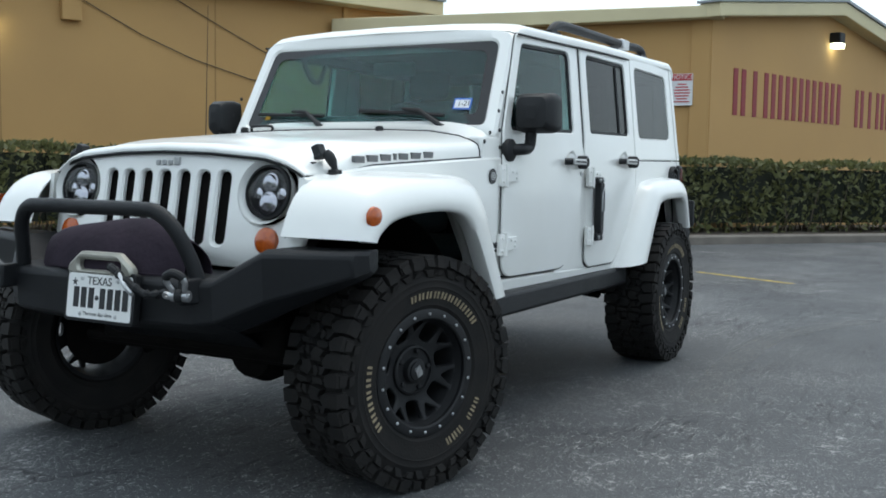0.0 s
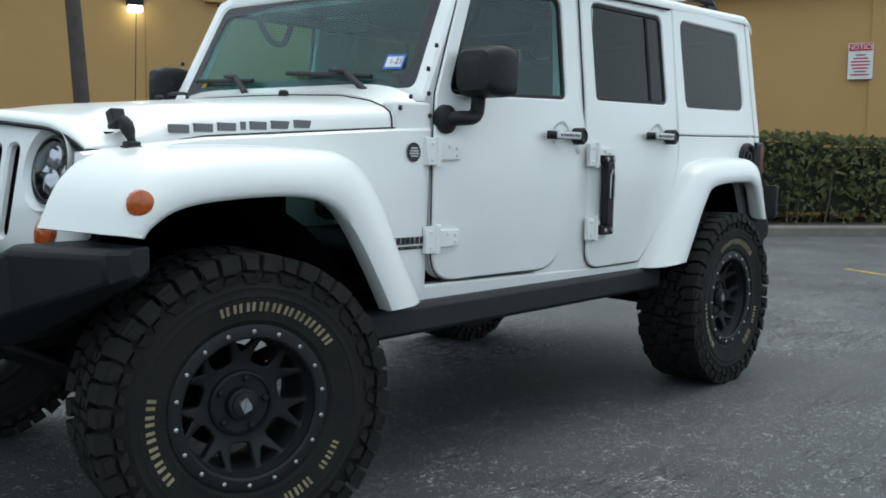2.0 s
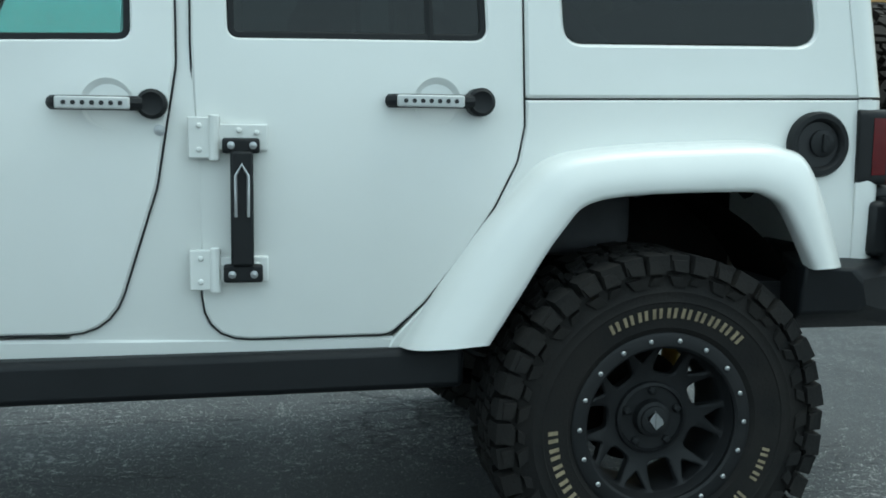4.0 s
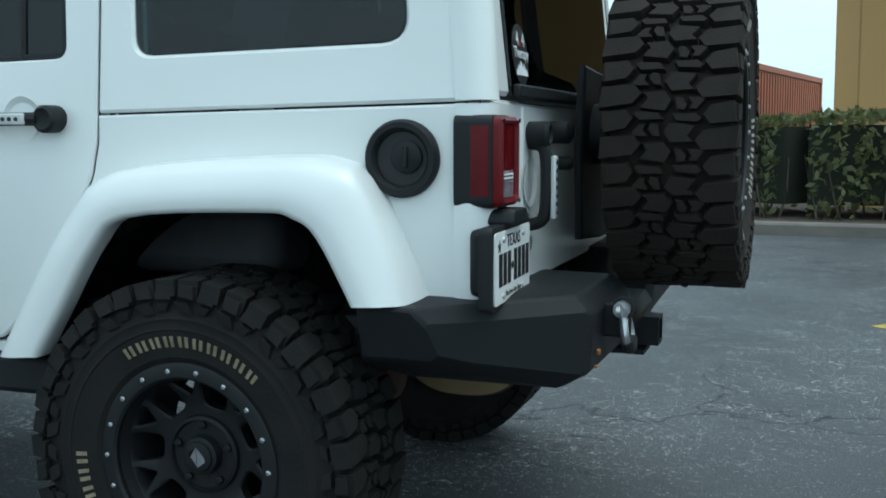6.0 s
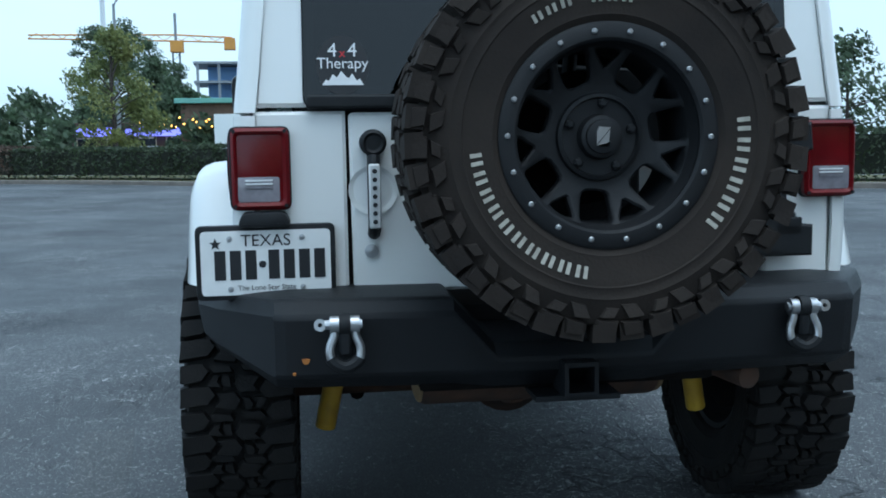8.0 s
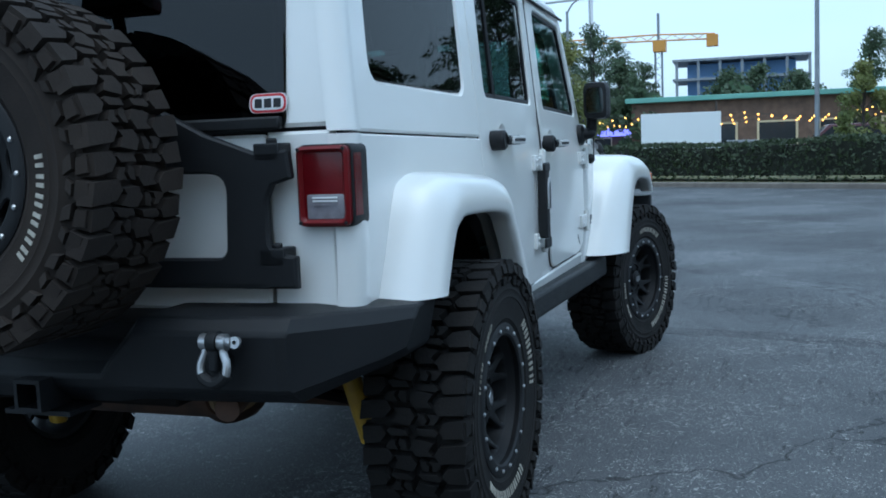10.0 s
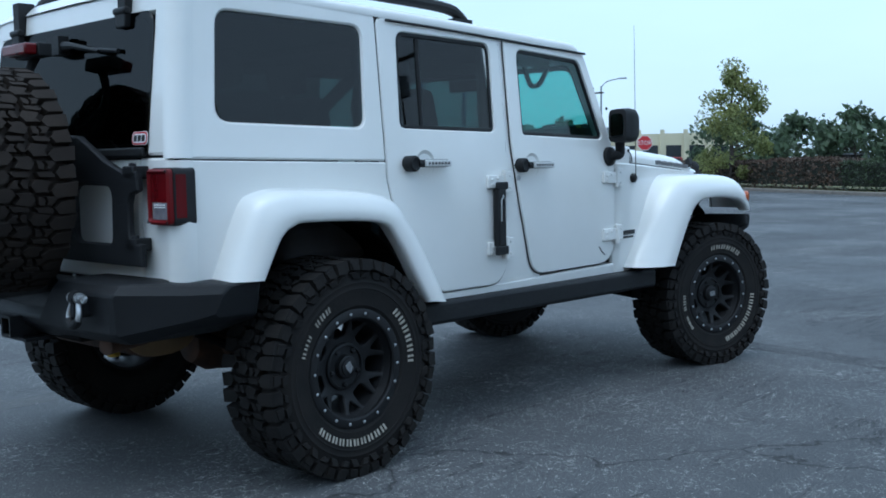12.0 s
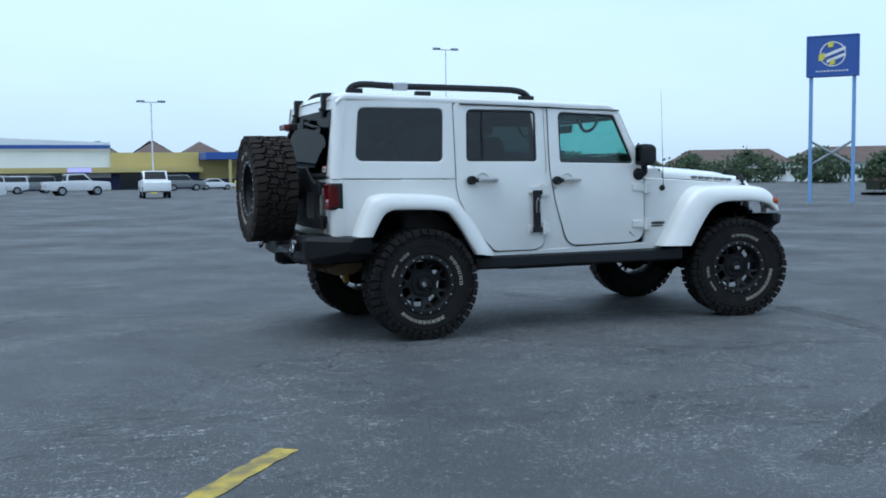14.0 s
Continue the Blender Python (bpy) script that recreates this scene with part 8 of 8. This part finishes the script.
part("yellow_upper", box((8.4, Y0 - 0.5, 3.1), (20.5, Y0 - 0.02, 5.2)), STORE_YELLOW, store, smooth=0)
part("navy_wall", box((8.42, Y0 - 0.2, 0), (20.5, Y0 - 0.01, 2.3)), STORE_NAVY, store, smooth=0)
part("blue_canopy", box((20.6, Y0 - 6, 4.1), (70, Y0, 5.1)), SIGN_BLUE, store, smooth=0)
part("shaded_wall", box((20.6, Y0 + 0.1, 0), (70, Y0 + 14, 4.1)), STORE_YELLOW, store, smooth=0)
part("dock_wall", box((20.6, Y0 - 0.05, 0), (70, Y0 + 0.08, 1.4)), STORE_NAVY, store, smooth=0)
for x in range(24, 70, 8):
    part("canopy_post", box((x - 0.2, Y0 - 5.8, 0), (x + 0.2, Y0 - 5.4, 4.1)), STORE_YELLOW, store, smooth=0)
for x in (-30, -22, -14, -6, 2, 11, 16):
    part("shop_door", box((x - 1.4, Y0 - 0.28, 0.1), (x + 1.4, Y0 - 0.21, 2.2)), PANE, store, smooth=0)
part("small_sign", box((2.6, Y0 - 3.65, 2.5), (5.6, Y0 - 3.52, 3.0)), VIOLET, store, "small lit violet sign", smooth=0)
for k in range(14):
    x = -26 + k * 4.2
    tagged(part("bollard", lathe([(0.0, 1.15), (0.10, 1.12), (0.12, 1.0), (0.12, 0.0)], pose(x, Y0 - 7.0, 0), 10), SIGN_YELLOW), "yellow steel bollard before the store", "bollard", "bollards before the store")
for k, (x, y, L) in enumerate(((10, 186, 8), (19.5, 184, 8), (29, 188, 9), (39, 186, 8), (49, 185, 9), (60, 186, 9))):
    block_house("house", "far house with a brown hipped roof", x, y, 0, (L, 11, 5.6), CREAM_WALL, BROWN_ROOF, 4, 3.2, 4.6, "house", False)
wx, wy = afar(-3.0, 1.3, -45.0, 165)
white_block = block_house("office_block", "pale multi-storey block far behind the trees", wx, wy, 45, (15, 12, 9.5), CREAM_WALL, STORE_WHITE, 6, 6.6, 8.2)
for row in range(2):
    for k in range(6):
        u = -7.5 + (k + 0.5) * 15 / 6
        part("window_pane", box((u - 0.9, -0.07, 0.9 + row * 2.8), (u + 0.9, 0.02, 2.6 + row * 2.8), pose(wx, wy, 0, 0, 0, 45)), PANE, white_block, smooth=0)
fx, fy = afar(-2.35, 2.19, -76.5, 36)
block_house("low_building", "long low beige building behind the dense hedge", fx, fy, 14, (9, 6, 2.2), FASCIA, STUCCO, 8, 0.8, 1.7)

for k, (bear, dist, tall, wide) in enumerate(((41, 120, 5, 9), (44, 130, 5, 9), (47.5, 125, 5.5, 9), (51, 140, 6, 10), (54, 150, 5.6, 10), (57, 150, 6, 11), (60.5, 155, 6.4, 11), (64, 160, 6, 11), (68.5, 165, 6.5, 12), (73, 170, 6, 12), (78, 175, 9, 11), (95, 190, 8, 11))):
    px, py = afar(-2.7, -8.5, bear, dist)
    broadleaf(px, py, tall * 0.62, wide * 0.9, LEAF_B, 110 + k, "far dark green tree on the skyline", 60, 0.3, 0.05)
for k, (bear, dist, L) in enumerate(((46, 150, 16), (52, 155, 18), (58.5, 170, 18), (62, 172, 14))):
    px, py = afar(-2.7, -8.5, bear, dist)
    block_house("house", "far low house with a grey-brown roof", px, py, bear - 90, (L, 8, 2.6), STORE_WHITE, BROWN_ROOF, 5, 0.9, 2.0, "house", False)

# tower crane on the skyline
cr = thing("tower_crane", "pale tower crane far on the skyline", "crane")
bx, by = afar(-2.75, -3.2, 11.5, 210)
part("mast", tube([(bx, by, 0), (bx, by, 33)], 0.5, 4), STORE_WHITE, cr)
part("jib", tube([(bx + 2, by + 24, 31.5), (bx, by, 32.0), (bx - 1, by - 14, 31.8)], 0.35, 4), STORE_WHITE, cr)
part("tie", tube([(bx + 1, by + 16, 31.8), (bx, by, 36), (bx - 1, by - 10, 31.9)], 0.10, 4), STORE_WHITE, cr)
part("cat_head", tube([(bx, by, 32), (bx, by, 36.2)], 0.3, 4), STORE_WHITE, cr)


yc = thing("tower_crane", "yellow tower crane over an unfinished block", "crane")
bx, by = afar(-2.9, -1.8, 7.5, 190)
for dx in (-0.6, 0.6):
    for dy in (-0.6, 0.6):
        part("mast_chord", tube([(bx + dx, by + dy, 0), (bx + dx, by + dy, 20)], 0.11, 4), GREY_METAL, yc)
zig = [(bx - 0.6, by + (0.6 if k % 2 else -0.6), k * 1.0) for k in range(21)]
part("mast_lacing", tube(zig, 0.07, 4), GREY_METAL, yc)
part("cab", box((bx - 1.2, by - 1.3, 18.6), (bx + 1.2, by + 0.9, 20.6)), CRANE_ORANGE, yc)
for dz in (0, 1.1):
    part("jib_chord", tube([(bx + 3, by + 26, 21.4 + dz * 0.6), (bx, by, 20.6 + dz), (bx - 1, by - 10, 20.2 + dz * 0.8)], 0.14, 4), CRANE_ORANGE, yc)
part("jib_lacing", tube([(bx + (0.115 * v if v > 0 else 0.1 * v), by + v, 20.7 + 0.03 * v + (0.9 if k % 2 else 0.0)) for k, v in enumerate([q * 1.5 - 10 for q in range(25)])], 0.07, 4), CRANE_ORANGE, yc)
part("counterweight", box((bx - 2.0, by - 10.5, 18.9), (bx, by - 8.6, 20.9)), CRANE_ORANGE, yc)
part("cat_head", tube([(bx, by, 20), (bx, by, 25.5)], 0.25, 4), GREY_METAL, yc)
ux, uy = afar(-2.9, -1.8, 3.2, 160)
raw = thing("unfinished_building", "unfinished grey concrete block with open floors", "building")
um = pose(ux, uy, 0, 0, 0, -87)
for k, (bear, dist, tall, wide) in enumerate(((3.9, 96, 7.6, 7), (2.2, 100, 8.2, 8), (0.4, 98, 7.4, 7), (9.6, 84, 8.0, 7))):
    px, py = afar(-2.9, -1.8, bear, dist)
    broadleaf(px, py, tall, wide, LEAF_B, 110 + k, "green tree before the unfinished block", 120, 0.20, 0.1)
for level in range(5):
    z = 2.6 + level * 2.9
    part("floor_slab", box((-10, 0, z), (10, 12, z + 0.35), um), GREY_METAL, raw, smooth=0)
    for k in range(7):
        part("column", box((-9.6 + k * 3.2, 0.3, z - 2.6), (-9.2 + k * 3.2, 0.7, z), um), GREY_METAL, raw, smooth=0)
part("core_wall", box((-8, 4, 0), (8, 11, 14.0), um), POLE_BLUE, raw, smooth=0)

# parked vehicles ----------------------------------------------------------------
CAR_PAINTS = {"white": surface("far_white_paint", (0.70, 0.71, 0.72), None, 0.35, 2, coat=0.4), "grey": surface("far_grey_paint", (0.18, 0.19, 0.20), None, 0.35, 2, coat=0.4),
              "red": surface("far_red_paint", (0.30, 0.02, 0.02), None, 0.35, 2, coat=0.4), "maroon": surface("far_maroon_paint", (0.085, 0.016, 0.022), None, 0.35, 2, coat=0.4), "dark": surface("far_dark_paint", (0.02, 0.022, 0.028), None, 0.35, 2, coat=0.4)}
SILHOUETTE = {
    "pickup": ([(-2.8, 0.55), (-2.82, 1.22), (-0.95, 1.24), (-0.75, 1.26), (1.15, 1.26), (2.45, 1.20), (2.72, 1.10), (2.78, 0.5), (2.1, 0.44), (-2.2, 0.44)], [(-1.05, 1.24), (-0.95, 1.88), (0.50, 1.92), (1.20, 1.25)]),
    "suv": ([(-2.35, 0.5), (-2.42, 1.05), (-2.35, 1.20), (1.05, 1.18), (2.25, 1.12), (2.42, 0.98), (2.45, 0.48), (1.9, 0.40), (-2.0, 0.40)], [(-2.34, 1.19), (-2.18, 1.84), (0.35, 1.86), (1.08, 1.17)]),
    "sedan": ([(-2.3, 0.48), (-2.35, 0.88), (-2.1, 0.95), (1.0, 0.92), (2.15, 0.80), (2.33, 0.66), (2.32, 0.40), (1.9, 0.32), (-2.0, 0.32)], [(-1.75, 0.94), (-0.95, 1.38), (0.25, 1.40), (1.05, 0.92)]),
}


def parked_vehicle(kind, paint, x, y, turn, label):
    root = thing("parked_" + kind, label, "car", "parked vehicles")
    m = pose(x, y, 0, 0, 0, turn)
    low, cab = SILHOUETTE[kind]
    mat = CAR_PAINTS[paint]
    place = lambda w: (lambda u, v, o: m @ Vector((u, w / 2 + o, v)))
    part("body", prism(low, place(1.84), 1.84, 0.06), mat, root, smooth=40)
    part("cabin", prism(cab, place(1.66), 1.66, 0.05), mat, root, smooth=40)
    c0, c1 = Vector(cab[0]), Vector(cab[3])
    glass_loop = [Vector(cab[0]).lerp(Vector(cab[1]), 0.12) + Vector((0.10, 0)), Vector(cab[1]) + Vector((0.10, -0.10)), Vector(cab[2]) + Vector((-0.08, -0.10)), Vector(cab[3]).lerp(Vector(cab[2]), 0.12) + Vector((-0.14, 0))]
    part("glazing", prism(glass_loop, place(1.67), 1.67), PANE, root, "dark side glass", smooth=0)
    for q, (a, b) in (("windscreen", (cab[3], cab[2])), ("rear_window", (cab[0], cab[1]))):
        a, b = Vector(a), Vector(b)
        n = Vector((b.y - a.y, a.x - b.x)).normalized() * (0.012 if q == "windscreen" else -0.012)
        pa, pb = a.lerp(b, 0.10), a.lerp(b, 0.90)
        bm = bmesh.new()
        bm.faces.new([bm.verts.new(m @ Vector((p.x + n.x, yy, p.y + n.y))) for p, yy in ((pa, -0.74), (pa, 0.74), (pb, 0.68), (pb, -0.68))])
        bmesh.ops.solidify(bm, geom=bm.faces[:], thickness=0.008)
        part(q, bm, PANE, root, smooth=0)
    r = {"pickup": 0.41, "suv": 0.39}.get(kind, 0.33)
    for wx_ in (low[-1][0] + 0.75, low[-2][0] - 0.55):
        for s in (1, -1):
            wheel = part("wheel", lathe([(0.0, -0.10), (r, -0.10), (r, 0.10), (r * 0.66, 0.11), (0.0, 0.07)], m @ frame_m((wx_, s * 0.84, r), (1, 0, 0), (0, 0, -s)), 18), RUBBER, root)
            part("rim", lathe([(r * 0.62, 0.112), (r * 0.3, 0.10), (0.0, 0.10)], m @ frame_m((wx_, s * 0.84, r), (1, 0, 0), (0, 0, -s)), 14), GREY_METAL, wheel)
    nose, tail = low[5][0], low[0][0]
    for s in (1, -1):
        part("headlight", box((nose - 0.10, s * 0.66 - 0.16, low[5][1] - 0.16), (nose + 0.03, s * 0.66 + 0.16, low[5][1] - 0.02), m), CLEAR_LENS, root)
        part("tail_light", box((tail - 0.03, s * 0.78 - 0.08, 0.72), (tail + 0.05, s * 0.78 + 0.08, 1.0), m), RED, root)
    return root


fleet = [("pickup", "white", afar(-2.9, -8.1, 93.5, 62), 200, "white pickup truck parked across the car park"), ("suv", "white", afar(-2.9, -8.1, 92.2, 105), 190, "white sport utility car parked near the store"),
         ("suv", "white", afar(-2.9, -8.1, 91.0, 112), 185, "white sport utility car parked near the store"), ("suv", "grey", afar(-2.9, -8.1, 89.6, 118), 190, "grey sport utility car parked near the store"),
         ("pickup", "white", afar(-2.9, -8.1, 87.4, 95), 12, "white pickup truck parked near the store"), ("pickup", "white", afar(-2.9, -8.1, 83.4, 75), 268, "white pickup truck facing the car"),
         ("suv", "grey", afar(-2.9, -8.1, 81.9, 122), 0, "grey car parked under the canopy"), ("sedan", "white", afar(-2.9, -8.1, 80.2, 128), 0, "white car parked under the canopy"),
         ("sedan", "red", afar(-2.9, -8.1, 76.9, 108), 20, "red car parked before the blue canopy"), ("sedan", "dark", afar(-4.56, -7.65, 70.5, 60), 20, "dark saloon car parked across the lot"),
         ("sedan", "red", afar(-4.1, -6.2, 71.2, 66), 20, "red saloon car parked across the lot"), ("pickup", "red", afar(-4.2, -5.5, 30.4, 90), 118, "red pickup truck on the street"),
         ("suv", "white", afar(-4.2, -5.5, 27.8, 92), 118, "white car on the street"), ("sedan", "white", afar(-4.2, -5.5, 32.9, 92), 118, "white car on the street"), ("sedan", "dark", afar(-4.2, -5.5, 36.6, 90), 118, "dark car on the street"),
         ("suv", "maroon", afar(-2.9, -1.8, -1.6, 42), 95, "dark red car parked behind the hedge"), ("sedan", "grey", afar(-2.9, -1.8, 3.6, 43), 95, "grey saloon car parked behind the hedge"), ("sedan", "grey", afar(-2.75, -3.2, 13.0, 55), 105, "grey saloon car parked behind the hedge"), ("sedan", "white", afar(-2.75, -3.2, 18.5, 58), 105, "white car parked behind the hedge"), ("suv", "grey", afar(-4.2, -5.5, 22.5, 72), 112, "grey car parked behind the hedge")]
for kind, paint, (x, y), turn, label in fleet:
    parked_vehicle(kind, paint, x, y, turn, label)

# shipping container beside the long building
CONTAINER = surface("orange_container_steel", (0.42, 0.12, 0.035), (0.30, 0.085, 0.03), 0.6, 1.2, 0.2)
box_car = thing("shipping_container", "rusty orange corrugated shipping container beside the ochre building", "container")
cm = pose(0.60, -15.3, 0, 0, 0, -100)
part("shell", box((0.06, 0.05, 0.15), (12.13, 2.39, 2.56), cm), CONTAINER, box_car, smooth=0)
ribs = bmesh.new()
for k in range(42):
    add_box(ribs, (0.22 + k * 0.28, 0.02, 0.32), (0.36 + k * 0.28, 0.052, 2.44), cm)
for k in range(8):
    add_box(ribs, (0.03, 0.22 + k * 0.26, 0.32), (0.062, 0.35 + k * 0.26, 2.44), cm)
part("corrugation", ribs, CONTAINER, box_car, smooth=0)
for u in (0.0, 12.03):
    for v in (0.0, 2.28):
        part("corner_post", box((u, v, 0.0), (u + 0.16, v + 0.16, 2.62), cm), CONTAINER, box_car, smooth=0, bevel=0.01)
for v in (0.0, 2.32):
    part("top_rail", box((0.16, v, 2.48), (12.03, v + 0.12, 2.61), cm), CONTAINER, box_car, smooth=0)
    part("bottom_rail", box((0.16, v, 0.10), (12.03, v + 0.12, 0.30), cm), CONTAINER, box_car, smooth=0)
for k in range(6):
    part("lettering_bar", box((0.70, -0.002, 2.22 - k * 0.17), (0.82, 0.018, 2.33 - k * 0.17), cm), WHITE_INK, box_car, smooth=0)
    part("lettering_bar", box((0.022, 0.62, 2.10 - k * 0.17), (0.032, 0.70, 2.21 - k * 0.17), cm), WHITE_INK, box_car, smooth=0)

# planted island by the sign
kerb(ISLAND, "kerb_3")
bed(ISLAND, 2.4, "planting_bed_3", SOIL, "bare soil island inside a kerb")
hedge("hedge", ISLAND, 1.2, 1.2, 0.8, 90, 0.07, bpy.data.materials["russet_hedge_leaf"], 8, "low russet hedge on the planted island", twigs=False)

# old tyre marks on the asphalt
def stain(name, colour, strength):
    m = surface(name, colour, None, 0.85, 3)
    n, l = m.node_tree.nodes, m.node_tree.links
    tc, patchy, clear, mix = n.new("ShaderNodeTexCoord"), n.new("ShaderNodeTexNoise"), n.new("ShaderNodeBsdfTransparent"), n.new("ShaderNodeMixShader")
    patchy.inputs["Scale"].default_value, patchy.inputs["Detail"].default_value = 45, 8
    l.new(tc.outputs["Object"], patchy.inputs["Vector"])
    span = n.new("ShaderNodeMapRange")
    span.inputs["From Min"].default_value, span.inputs["From Max"].default_value, span.inputs["To Max"].default_value = 0.20, 0.75, strength
    l.new(patchy.outputs["Fac"], span.inputs["Value"])
    l.new(span.outputs[0], mix.inputs[0])
    l.new(clear.outputs[0], mix.inputs[1])
    l.new(n["Principled BSDF"].outputs[0], mix.inputs[2])
    l.new(mix.outputs[0], n["Material Output"].inputs[0])
    return m


PALE_MARK, DARK_MARK = stain("pale_scuff", (0.20, 0.20, 0.195), 0.36), stain("dark_scuff", (0.028, 0.029, 0.032), 0.30)
for pts, wide, mat, label in (([(1.08, 1.44), (0.26, 1.34), (-0.7, 1.29), (-1.35, 1.35), (-1.98, 1.56), (-2.56, 1.83)], 0.20, PALE_MARK, "pale curved tyre scuff on the asphalt"), ([(3.60, -0.70), (3.52, -1.40), (3.30, -2.20), (2.90, -2.85), (2.13, -3.62), (1.14, -4.28), (0.30, -4.75)], 0.24, DARK_MARK, "dark curved skid mark on the asphalt")):
    line = curve_pts([(x, y, 0.004) for x, y in pts], 8)
    rows = []
    for k, p in enumerate(line):
        d = (line[min(k + 1, len(line) - 1)] - line[max(k - 1, 0)]).normalized()
        q = Vector((-d.y, d.x, 0)) * wide / 2
        rows.append([p + q, p - q])
    tagged(part("tyre_mark_1" if mat is PALE_MARK else "tyre_mark_2", sheet(rows), mat, None, smooth=0), label, "mark", kind="structure")
